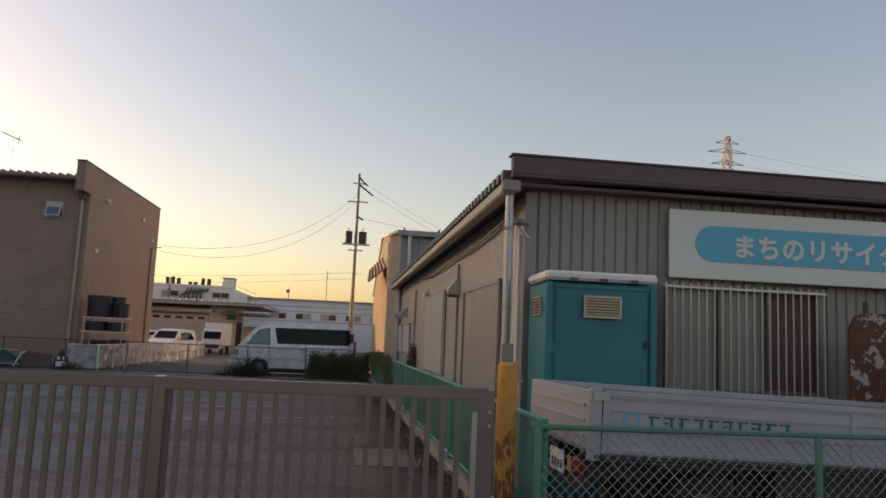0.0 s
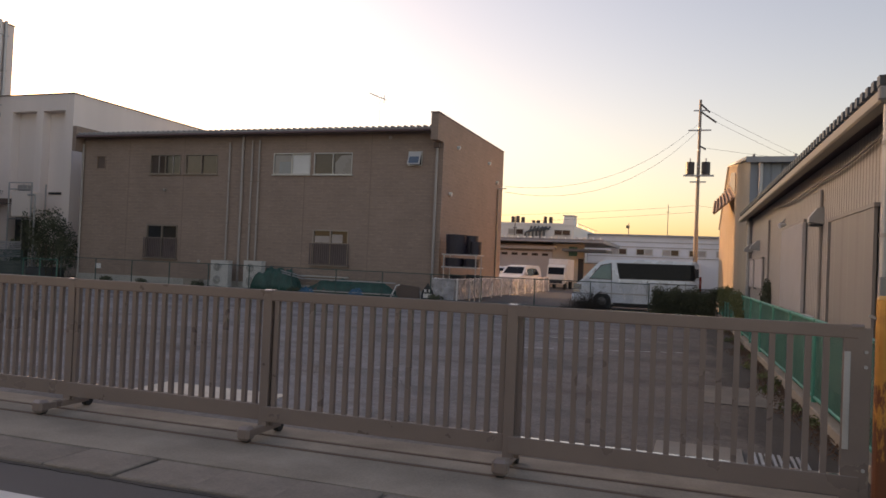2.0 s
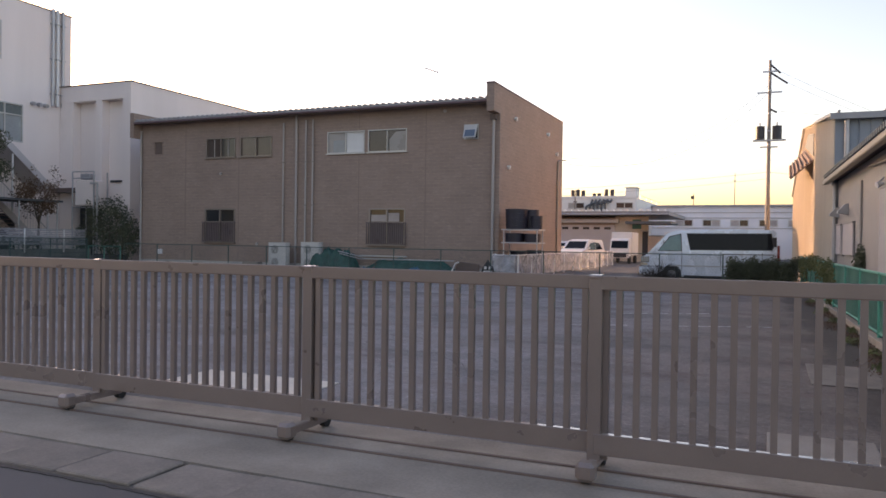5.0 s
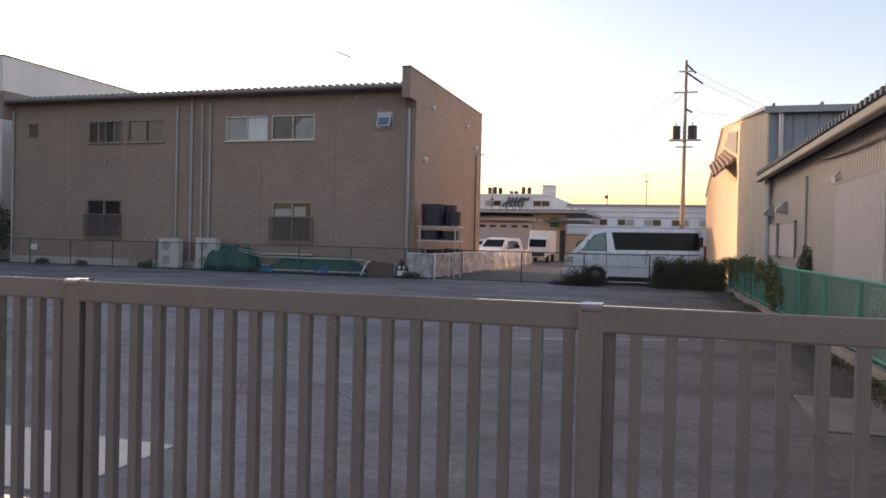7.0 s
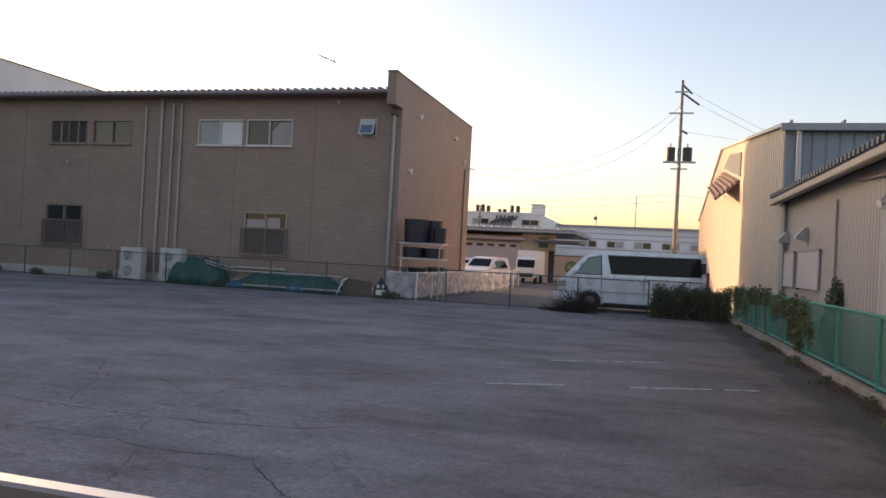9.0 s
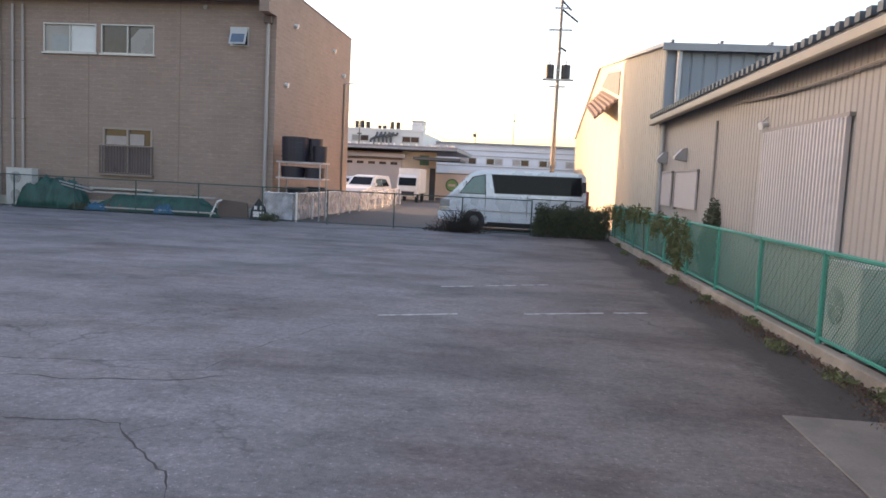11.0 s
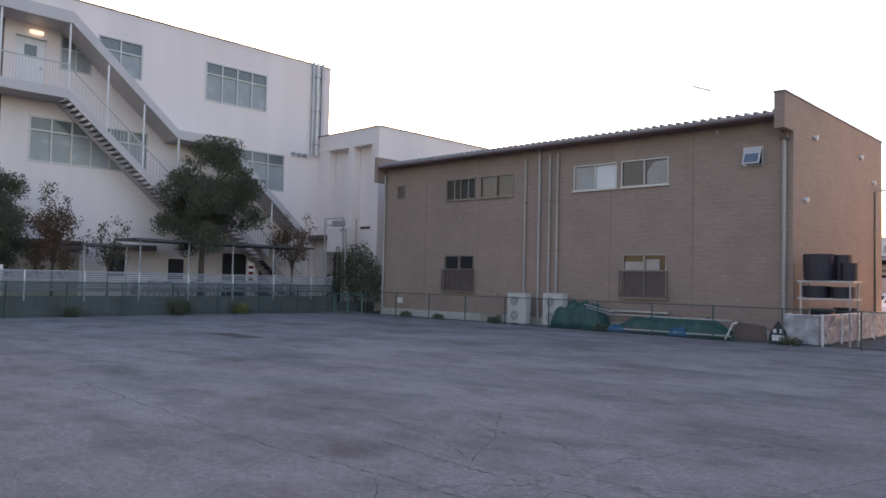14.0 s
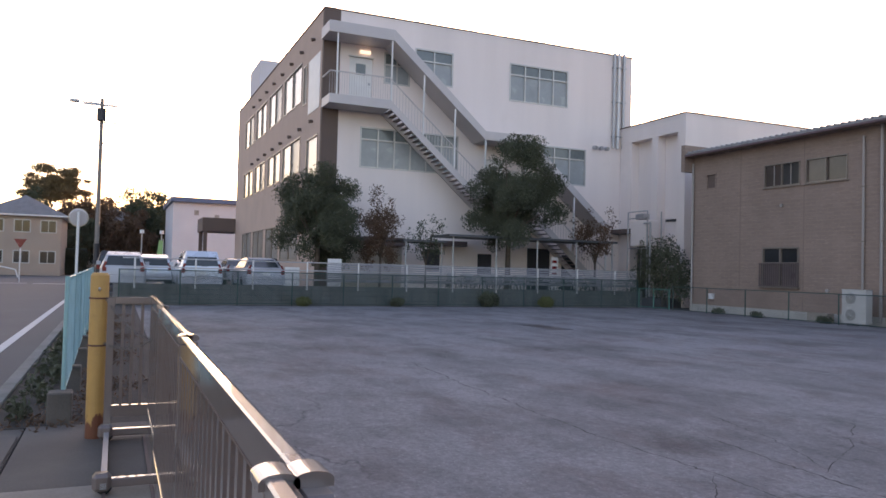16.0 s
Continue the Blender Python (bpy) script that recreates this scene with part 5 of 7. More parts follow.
part("downpipe", C((1.75, 25.78, 0), (1.75, 25.78, 5.2), 0.07, seg=10), M_steel, barn)
bm = bmesh.new()
c_ = [Vector(v) for v in ((1.4, 36.6, 5.15), (1.4, 44.5, 6.45), (0.66, 44.5, 5.6), (0.5, 36.6, 4.35))]
dn = Vector((0.04, 0, -0.05))
lo_, hi_ = [bm.verts.new(v + dn) for v in c_], [bm.verts.new(v) for v in c_]
bm.faces.new(lo_)
bm.faces.new(hi_)
for i in range(4):
    bm.faces.new((lo_[i], lo_[(i + 1) % 4], hi_[(i + 1) % 4], hi_[i]))
bmesh.ops.recalc_face_normals(bm, faces=bm.faces)
fl = part("flap", bm, M_umber, barn, "open slatted wooden flap")
for k in range(6):
    a_, b_ = c_[3].lerp(c_[0], (k + 0.2) / 6) - dn * 0.3, c_[2].lerp(c_[1], (k + 0.2) / 6) - dn * 0.3
    part("slat", C(a_, b_, 0.05, seg=4), M_umber, fl)
part("flap_opening", prism(bmesh.new(), [(36.4, 5.25), (36.4, 6.2), (41.5, 6.85), (44.5, 6.6)], "x", 1.38, 1.43), M_black, barn)


# ---- vehicles ----
def vehicle(name, m, label, cat, prof, width, wheels, paint, side_glass, rear=(), front_glass=None, wheel_r=0.31, group="", rear_glass=None, belt=0.98, lean=0.17, front_pane=M_carglass, bevel=0.1):
    """Body drawn from a side outline along local x (nose at -x), with wheels, glass, lamps and mirrors."""
    th = thing(name, m, label, cat, group)
    h = width / 2
    top, nose, rump = max(p[1] for p in prof), min(p[0] for p in prof), max(p[0] for p in prof)

    def cut(bm):
        for co, no in (((0, 0, belt), (0, 0, 1)), ((nose + 0.55, 0, 0), (1, 0, 0)), ((nose + 0.36, 0, 0), (1, 0, 0)), ((nose + 0.18, 0, 0), (1, 0, 0)), ((rump - 0.55, 0, 0), (1, 0, 0)), ((rump - 0.36, 0, 0), (1, 0, 0)), ((rump - 0.18, 0, 0), (1, 0, 0))):
            bmesh.ops.bisect_plane(bm, geom=bm.verts[:] + bm.edges[:] + bm.faces[:], plane_co=co, plane_no=no)

    def shaped(bm):
        """Lean the cabin inwards above the belt line and draw in both ends."""
        cut(bm)
        for v in bm.verts:
            k = 1 - lean * max(0.0, v.co.z - belt) / (top - belt)
            for e in (nose, rump):
                q = max(0.0, 0.55 - abs(v.co.x - e)) / 0.55
                k *= 1 - 0.1 * q * q
            v.co.y *= k
        return bm
    bm = bmesh.new()
    prism(bm, prof, "y", -h, h)
    cut(bm)

    def flank(f):
        return all(abs(abs(v.co.y) - h) < 1e-5 for v in f.verts) and abs(f.normal.y) > 0.9
    bm.normal_update()
    es = [e for e in bm.edges if len(e.link_faces) == 2 and flank(e.link_faces[0]) != flank(e.link_faces[1])]
    bmesh.ops.bevel(bm, geom=es, offset=bevel, segments=4, affect="EDGES", clamp_overlap=True)
    body = part("body", shaped(bm), paint, th, local=True)
    body.data.shade_smooth()
    body.data.set_sharp_from_angle(angle=radians(32))
    for x in wheels:
        for s in (-1, 1):
            part("arch", C((x, s * (h - 0.2), wheel_r), (x, s * (h + 0.004), wheel_r), wheel_r + 0.06, seg=24), M_black, body)
            w = part("wheel", C((x, s * (h - 0.2), wheel_r), (x, s * (h + 0.012), wheel_r), wheel_r, seg=24), M_rubber, th, local=True)
            part("rim", C((x, s * (h - 0.1), wheel_r), (x, s * (h + 0.02), wheel_r), wheel_r * 0.62, wheel_r * 0.55, seg=16), M_wheelcap, w)
    for poly in side_glass:
        cx, cz = sum(p[0] for p in poly) / len(poly), sum(p[1] for p in poly) / len(poly)
        wide = [(p[0] + math.copysign(0.035, p[0] - cx), p[1] + math.copysign(0.03, p[1] - cz)) for p in poly]
        for s in (-1, 1):
            part("window_seal", shaped(prism(bmesh.new(), wide, "y", s * (h - 0.02), s * (h + 0.004))), M_black, body)
    for gi, poly in enumerate(side_glass):
        for s in (-1, 1):
            part("side_window", shaped(prism(bmesh.new(), poly, "y", s * (h - 0.02), s * (h + 0.008))), front_pane if gi == 0 else M_carglass, body)
    def on_slope(nm, p, q):
        p, q = Vector((p[0], 0, p[1])), Vector((q[0], 0, q[1]))
        d = q - p
        n = Vector((-d.z, 0, d.x)).normalized()
        if n.z < 0:
            n = -n
        a, b = p + d * 0.1 + n * 0.008, p + d * 0.92 + n * 0.008
        a2, b2 = a - n * 0.03, b - n * 0.03
        part(nm, shaped(prism(bmesh.new(), [(a.x, a.z), (b.x, b.z), (b2.x, b2.z), (a2.x, a2.z)], "y", -h + 0.12, h - 0.12)), M_rearglass if nm == "rear_window" else M_carglass, body)
    if front_glass:
        on_slope("windscreen", *front_glass)
    if rear_glass:
        on_slope("rear_window", *rear_glass)
    for s in (-1, 1):
        part("mirror", B(front_glass[0][0] + 0.2 if front_glass else 0, (front_glass[0][0] if front_glass else 0) + 0.32, s * (h + 0.02), s * (h + 0.18), front_glass[0][1] + 0.02 if front_glass else 1, (front_glass[0][1] if front_glass else 1) + 0.18), paint, th, local=True)
    for nm, x0, x1, y0, y1, z0, z1, mm in rear:
        part(nm, shaped(B(x0, x1, y0, y1, z0, z1, 0.008)), mm, body)
    return th


van_prof = [(-2.38, 0.26), (-2.42, 0.62), (-2.36, 0.98), (-2.16, 1.14), (-1.5, 1.86), (-1.2, 1.98), (0.5, 2.04), (2.24, 2.02), (2.35, 1.92), (2.42, 1.15), (2.42, 0.3), (1.9, 0.22), (-1.9, 0.22)]
van_glass = [[(-1.8, 1.22), (-1.36, 1.74), (-1.0, 1.84), (-0.95, 1.22)], [(-0.74, 1.85), (2.16, 1.87), (2.24, 1.42), (2.18, 1.3), (-0.6, 1.27)]]
lamps = [("underbody", -2.1, 2.3, -0.72, 0.72, 0.12, 0.3, M_black), ("headlamp", -2.46, -2.13, -0.856, -0.5, 0.74, 0.98, M_chrome), ("headlamp", -2.46, -2.13, 0.5, 0.856, 0.74, 0.98, M_chrome), ("bumper", -2.52, -1.72, -0.862, 0.862, 0.3, 0.58, M_silver), ("bumper_gap", -2.5, -1.72, -0.852, 0.852, 0.585, 0.61, M_black), ("grille", -2.475, -2.4, -0.45, 0.45, 0.72, 0.9, M_black), ("fog_lamp", -2.53, -2.46, -0.75, -0.6, 0.36, 0.46, M_black), ("skirt", -0.85, 1.15, -0.857, 0.857, 0.28, 0.42, M_silver), ("fender_lip", -1.72, -0.88, -0.855, 0.855, 0.685, 0.72, M_silver), ("tail_lamp", 2.38, 2.47, -0.85, -0.7, 0.9, 1.45, M_red), ("tail_lamp", 2.38, 2.47, 0.7, 0.85, 0.9, 1.45, M_red), ("door_line", -0.94, -0.925, -0.852, -0.846, 0.5, 1.2, M_black), ("door_line", 0.45, 0.465, -0.852, -0.846, 0.5, 1.2, M_black), ("sill_trim", -0.85, 1.2, -0.862, -0.85, 0.22, 0.285, M_black), ("trim_strip", -1.4, 2.3, -0.858, -0.848, 0.62, 0.66, M_steel), ("roof_gutter", -1.1, 2.15, -0.8, -0.785, 1.88, 1.91, M_steel), ("vent_window_bar", -1.62, -1.585, -0.852, -0.838, 1.2, 1.62, M_black), ("front_indicator", -2.47, -2.2, -0.858, -0.6, 0.64, 0.72, M_vent), ("fuel_flap", 1.35, 1.55, -0.856, -0.85, 0.85, 1.02, M_silver), ("rear_corner_vent", 2.2, 2.36, -0.85, -0.838, 1.4, 1.75, M_black), ("door_line", 1.88, 1.893, -0.852, -0.846, 0.5, 1.2, M_black), ("slide_rail", 0.5, 2.3, -0.856, -0.848, 1.1, 1.125, M_black), ("door_handle", 0.2, 0.38, -0.87, -0.85, 1.0, 1.05, M_silver)]
vehicle("van", pose(-2.37, 31.75, 0), "silver long-roof delivery van with dark rear windows, parked", "van", van_prof, 1.69, (-1.3, 1.65), M_silver, van_glass, lamps, ((-2.16, 1.14), (-1.5, 1.86)), belt=1.15, lean=0.08, front_pane=M_clearcar, bevel=0.07)

# ---- hedge and climbers ----
def core_box(x0, x1, y0, y1, z0, z1, material, parent):
    return part("core", B(x0, x1, y0, y1, z0, z1, 0.06), material, parent)


hd = thing("hedge", (-0.6, 29.4, 0), "clipped dark green hedge growing over the fence", "hedge")
cl = [((-1.55 + 0.22 * k + 0.07 * ((k * 7 + j) % 3), 29.36 + 0.04 * (k % 2), 0.2 + (0.31 - 0.05 * ((k * 5) % 3)) * j), (0.27, 0.26 + 0.05 * (k % 2), 0.28)) for k in range(10) for j in range(3)]
foliage("leaves", cl, 14000, 0.042, M_leaf, hd, seed=4)
rods("stems", [((-1.6 + 0.23 * k, 29.4, 0), (-1.55 + 0.23 * k + 0.05 * (k % 3), 29.4, 0.8)) for k in range(10)], 0.02, M_bark, hd, sides=5)
core_box(-1.4, 0.4, 29.3, 29.5, 0.3, 0.85, M_leaf, hd)
iv = thing("ivy", (0.9, 25, 0), "green ivy climbing over the mesh fence", "ivy")
cl = [((1.42 - 0.031 * (y - 8.0) - 0.03, y, z), (0.12, 0.35, 0.25)) for y, z in ((28.9, 0.9), (28.3, 0.7), (27.6, 0.95), (27.0, 0.6), (26.2, 0.95), (25.4, 0.98), (24.6, 1.0), (23.6, 1.0), (22.6, 0.8), (22.0, 0.95), (21.3, 0.85), (20.9, 0.55), (20.6, 0.95), (20.4, 0.6), (20.2, 0.35), (19.8, 0.9), (19.5, 0.6))]
foliage("leaves", cl, 4200, 0.04, M_leaf_light, iv, seed=6)
for y in (20.2, 23.8, 25.2, 26.8, 28.6):
    rods("ivy_stem", [((1.42 - 0.031 * (y - 8.0) - 0.02, y, 0.1), (1.42 - 0.031 * (y - 8.0) - 0.04, y + 0.2, 0.95))], 0.012, M_bark, iv, sides=4)
sb = thing("shrub", (1.65, 20.5, 0), "dark green shrub against the shed wall", "shrub")
foliage("leaves", [((1.62, 20.6, 0.5), (0.18, 0.4, 0.5)), ((1.65, 20.4, 1.05), (0.17, 0.35, 0.48))], 3200, 0.042, M_leaf, sb, seed=7)
rods("stems", [((1.62, 20.5, 0), (1.64, 20.5, 1.0))], 0.03, M_bark, sb, sides=6)
bs = thing("shrub", (-3.9, 29.2, 0), "leafless brown brush at the foot of the fence", "shrub")
rng = random.Random(9)
sg = []
for k in range(260):
    x, y = rng.gauss(-4.0, 0.42), rng.gauss(29.2, 0.12)
    p = Vector((x, y, 0.0))
    d = Vector((rng.gauss(0, 0.5), rng.gauss(0, 0.3), 1.0)).normalized()
    n = rng.uniform(0.12, 0.3) * (1.1 - min(0.8, abs(x + 3.9) * 0.7))
    for i in range(3):
        q = p + d * n
        sg.append((p, q))
        d = (d + Vector((rng.gauss(0, 0.5), rng.gauss(0, 0.3), rng.gauss(0, 0.25)))).normalized()
        p = q
sg = [(a, Vector((b.x, b.y, max(0.01, b.z)))) for a, b in sg]
rods("brushwood", sg, 0.007, M_soil, bs)
foliage("dead_leaf_mass", [((-3.9, 29.2, 0.12), (0.55, 0.2, 0.16)), ((-4.7, 29.2, 0.06), (0.5, 0.15, 0.08))], 380, 0.045, M_soil, bs, seed=9)
for k, (x, y) in enumerate(((-27.5, 29.7), (-22.0, 29.5), (-16.9, 29.5), (-25.2, 29.5), (-10.2, 29.3))):
    wd_ = thing("weed", (x, y, 0), "small clump of weeds along the fence", "weeds", group="weeds")
    foliage("leaves", [((x, y, 0.12), (0.4, 0.15, 0.16))], 260, 0.05, M_leaf, wd_, seed=20 + k)
dl = thing("leaf_litter", (0.9, 15, 0), "dry brown leaves and weeds along the kerb", "litter", kind="stuff")
foliage("dry_leaves", [((1.2 - 0.031 * (y - 10), y, 0.03), (0.2 + 0.12 * (k % 3), 1.3, 0.022)) for k, y in enumerate((8.5, 10, 11.5, 13, 14.6, 16.5, 19, 22))], 6500, 0.017, M_leaf_red, dl, seed=11)
foliage("weed_leaves", [((1.22 - 0.031 * (y - 10) - 0.1 * (k % 3), y, 0.05), (0.12, 0.3, 0.07)) for k, y in enumerate((9.1, 9.9, 11.2, 12.1, 12.7, 14.0, 15.4, 17.3, 19.2, 19.8, 22.4, 24.6, 27.0))], 1500, 0.028, M_leaf_light, dl, seed=12)
vl = thing("leaf_litter", (-14, 5.3, 0), "dead leaves and low weeds on the verge", "litter", kind="stuff")
foliage("dry_leaves", [((-10.7 - 1.1 * k, 5.2 + 0.25 * (k % 3), 0.03), (0.7, 0.5, 0.03)) for k in range(16)], 4200, 0.025, M_leaf_red, vl, seed=71)
foliage("weed_leaves", [((-10.9 - 0.8 * k, 4.85 + 0.2 * (k % 2), 0.1), (0.35, 0.14, 0.13)) for k in range(14)], 1800, 0.04, M_leaf, vl, seed=72)

# ---- three-storey building with outside stair ----
EX, SY, TOP = -38.08, 14.6, 14.25
sch = thing("three_storey_building", (-52, 24, 0.45), "three-storey cream building with tan side and dark corner strip", "building")
EW = [(19.36, 21.5, 11.15, 12.95), (24.86, 28.58, 10.85, 12.92), (16.55, 21.9, 6.58, 8.62), (26.7, 29.86, 6.53, 8.62), (15.9, 17.1, 9.78, 12.05), (17.7, 19.1, 10.9, 12.5), (23.5, 24.6, 5.3, 7.5)]
part("east_wall", wall_with_holes(bmesh.new(), "x", EX - 0.25, EX, 15.4, 32.95, 0.45, TOP, EW), M_white_wall, sch)
part("corner_strip", B(EX - 0.25, EX + 0.02, SY - 0.02, 15.4, 0.45, TOP), M_umber, sch)
SW = []
for a, b in ((-47.4, -42.7), (-52.2, -48.1), (-57.2, -53.2), (-62.2, -58.2)):
    SW += [(a, b, 10.5, 12.7), (a, b, 6.7, 8.65), (a, b, 1.9, 4.0)]
SW += [(-41.1, -38.7, 9.5, 12.3), (-42.3, -41.5, 10.2, 12.3), (-41.2, -38.8, 6.1, 8.2)]
part("south_wall", wall_with_holes(bmesh.new(), "y", SY, SY + 0.25, -66.0, EX - 0.25, 0.45, TOP, SW), M_tan_wall, sch)
part("inner_core", B(-65.9, EX - 0.4, SY + 0.4, 32.9, 0.45, TOP - 0.3), M_umber, sch)
part("north_wall", B(-66, EX - 0.26, 32.91, 33.1, 0.45, TOP), M_white_wall, sch)
part("west_wall", B(-66.2, -66, SY, 33.1, 0.45, TOP), M_tan_wall, sch)
part("roof", B(-66, EX - 0.26, SY + 0.26, 32.9, TOP - 0.25, TOP - 0.1), M_concrete, sch)
part("parapet_cap", B(EX - 0.28, EX + 0.04, SY - 0.04, 33.0, TOP, TOP + 0.06), M_umber, sch)
part("parapet_cap", B(-66.1, EX - 0.29, SY - 0.04, SY + 0.28, TOP, TOP + 0.06), M_umber, sch)
for i, (a, b, c, d) in enumerate(EW):
    if i in (4, 6):
        dr = part("door", B(EX - 0.14, EX - 0.08, a, b, c, d), M_white, sch)
        part("door_pane", B(EX - 0.08, EX - 0.07, a + 0.35, b - 0.35, d - 0.85, d - 0.3), M_tealglass, dr)
        part("door_handle", B(EX - 0.08, EX - 0.03, b - 0.2, b - 0.1, c + 0.95, c + 1.05), M_steel, dr)
        part("door_frame", B(EX - 0.15, EX + 0.03, a - 0.05, b + 0.05, d, d + 0.06), M_alu_light, dr)
    else:
        window(sch, "x", EX, 1, a, b, c, d, max(2, round((b - a) / 0.95)), d - 0.62, 0.07, M_alu_light, M_tealglass, fills=(M_curtain,) * max(2, round((b - a) / 0.95)))
for i, (a, b, c, d) in enumerate(SW):
    if i in (12,):
        part("white_panel", B(a, b, SY - 0.02, SY + 0.1, c, d), M_white, sch, "tall plain white panel")
    else:
        window(sch, "y", SY, -1, a, b, c, d, max(1, round((b - a) / 2.0)), None, 0.07, M_alu, M_brightpane, fills=(M_brightpane, M_pane_grey if i % 2 else M_brightpane))
for k in range(8):
    for z in (13.2, 9.0):
        x = -40.0 - 2.6 * k
        part("vent_hood", C((x, SY, z), (x, SY - 0.2, z - 0.03), 0.08, 0.1, seg=10), M_umber, sch)
for k in range(3):
    part("vent_hood", C((EX, 30.4 + 0.4 * k, 8.8), (EX + 0.25, 30.4 + 0.4 * k, 8.76), 0.11, seg=10), M_steel, sch)
for y in (31.65, 31.95, 32.3):
    pp = part("riser_pipe", C((EX + 0.12, y, 8.85), (EX + 0.12, y, TOP + 0.12), 0.09, seg=10), M_steel if y != 31.95 else M_white, sch)
    for z in (9.5, 11.5, 13.5):
        part("clip", B(EX, EX + 0.22, y - 0.12, y + 0.12, z, z + 0.05), M_steel, pp)
part("canopy", B(-70.5, -66.2, 12.0, 15.0, 4.3, 5.4), M_umber, sch)
for x in (-70.2, -66.6):
    part("canopy_post", B(x, x + 0.3, 12.1, 12.4, 0.45, 4.3), M_umber, sch)
part("penthouse", B(-62.5, -58, 14.85, 16.5, TOP - 0.1, 16.7), M_pink, sch)
part("lower_shutter", B(EX, EX + 0.06, 15.6, 18.9, 0.45, 2.7), M_amber, sch)
part("shutter_hood", B(EX, EX + 0.3, 15.5, 19.0, 2.75, 3.15), M_umber, sch)
# black panels: small dark windows, then the shade under the stair
for a, b, c, d in ((20.2, 21.0, 1.55, 2.65), (23.2, 24.0, 1.3, 2.5), (26.2, 27.6, 0.6, 2.9), (28.4, 29.4, 0.6, 2.6)):
    part("dark_wall_panel", B(EX, EX + 0.04, a, b, c, d), M_black, sch)
for a, b in ((20.2, 22.4),):
    part("hood", B(EX, EX + 0.4, a, b, 2.85, 3.1), M_umber, sch)

# outside stair
st = thing("outside_stair", (-37.3, 22, 0.45), "roofed pale steel outside stair rising along the building wall", "stair")
X0, X1 = EX + 0.02, -36.6
def yz(pts, a=X0, b=X1):
    return prism(bmesh.new(), pts, "x", a, b)
part("landing", B(X0, X1, 14.55, 17.58, 9.32, 9.76, 0.01), M_stair, st)
part("landing", B(X0, X1, 22.7, 25.2, 4.88, 5.3, 0.01), M_stair, st)
part("canopy", B(X0, X1 + 0.05, 14.45, 17.7, 12.66, 13.2, 0.01), M_stair, st)
part("canopy", yz([(17.7, 13.2), (22.75, 8.75), (22.75, 8.3), (17.7, 12.66)], X0, X1 + 0.05), M_stair, st)
part("canopy", B(X0, X1 + 0.05, 22.75, 25.2, 8.3, 8.75, 0.01), M_stair, st)
part("canopy", yz([(25.2, 8.75), (30.4, 4.3), (30.4, 3.85), (25.2, 8.3)], X0, X1 + 0.05), M_stair, st)
for ya, za, yb, zb in ((17.58, 9.76, 22.7, 5.3), (25.2, 5.3, 30.6, 0.5)):
    for x in (X0, X1 - 0.08):
        part("stringer", yz([(ya, za), (yb, zb), (yb, zb - 0.42), (ya, za - 0.42)], x, x + 0.08), M_stair, st)
    n = 24
    for k in range(n):
        y, z = ya + (yb - ya) * (k + 0.5) / n, za + (zb - za) * (k + 1) / n
        part("tread", B(X0 + 0.08, X1 - 0.08, y - 0.13, y + 0.13, z - 0.04, z), M_tread, st)
    part("handrail", yz([(ya, za + 1.05), (yb, zb + 1.05), (yb, zb + 1.0), (ya, za + 1.0)], X1 - 0.06, X1), M_stair, st)
    for k in range(33):
        rods("baluster", [((X1 - 0.03, ya + (yb - ya) * k / 32, za + (zb - za) * k / 32), (X1 - 0.03, ya + (yb - ya) * k / 32, za + (zb - za) * k / 32 + 1.0))], 0.012, M_stair, st)
for y0, y1, z in ((14.55, 17.58, 9.76), (22.7, 25.2, 5.3)):
    part("handrail", B(X1 - 0.06, X1, y0, y1, z + 1.05, z + 1.1), M_stair, st)
    for k in range(int((y1 - y0) / 0.12) + 1):
        rods("baluster", [((X1 - 0.03, y0 + 0.12 * k, z), (X1 - 0.03, y0 + 0.12 * k, z + 1.06))], 0.008, M_stair, st)
part("handrail", B(X0, X1, 14.55, 14.6, 10.81, 10.86), M_stair, st)
for y, za, zb in ((14.9, 9.76, 12.66), (17.62, 9.7, 12.66), (19.33, 8.2, 11.2), (21.05, 6.7, 9.7), (22.8, 5.3, 8.3), (25.15, 5.3, 8.3), (28.2, 2.5, 5.7), (30.3, 0.45, 3.9)):
    part("post", B(X1 - 0.07, X1, y - 0.035, y + 0.035, za, zb), M_white, st)
lampm = bpy.data.materials.new("stair_lamp_glow")
lampm.use_nodes = True
lb = lampm.node_tree.nodes["Principled BSDF"]
lb.inputs["Emission Color"].default_value, lb.inputs["Emission Strength"].default_value = (1, 0.8, 0.5, 1), 0.3
lp = thing("wall_lamp", (EX + 0.1, 16.6, 12.3), "small lit lamp above the top stair door", "lamp")
part("diffuser", B(EX + 0.01, EX + 0.14, 16.4, 16.95, 12.24, 12.4, 0.02), lampm, lp)

# ---- annex hall ----
hall = thing("annex_hall", (-35.3, 39, 0.45), "cream windowless annex hall with framed bays", "building")
part("wall", B(-38.0, -32.95, 32.75, 46, 0.45, 9.7), M_white_wall, hall)
part("east_wall", B(-32.95, -32.6, 32.2, 46, 0.0, 10.0), M_white_wall, hall)
part("beam", B(-38.05, -32.96, 32.2, 32.74, 9.1, 10.0), M_white_wall, hall)
part("cap", B(-38.1, -32.55, 32.15, 46, 10.0, 10.05), M_umber, hall)
for a, b in ((-38.05, -37.0), (-35.25, -34.75), (-33.2, -32.96)):
    part("pilaster", B(a, b, 32.22, 32.74, 0.45, 9.1), M_white_wall, hall)
part("dark_recess", B(-36.95, -35.3, 32.7, 32.76, 0.45, 3.9), M_black, hall)
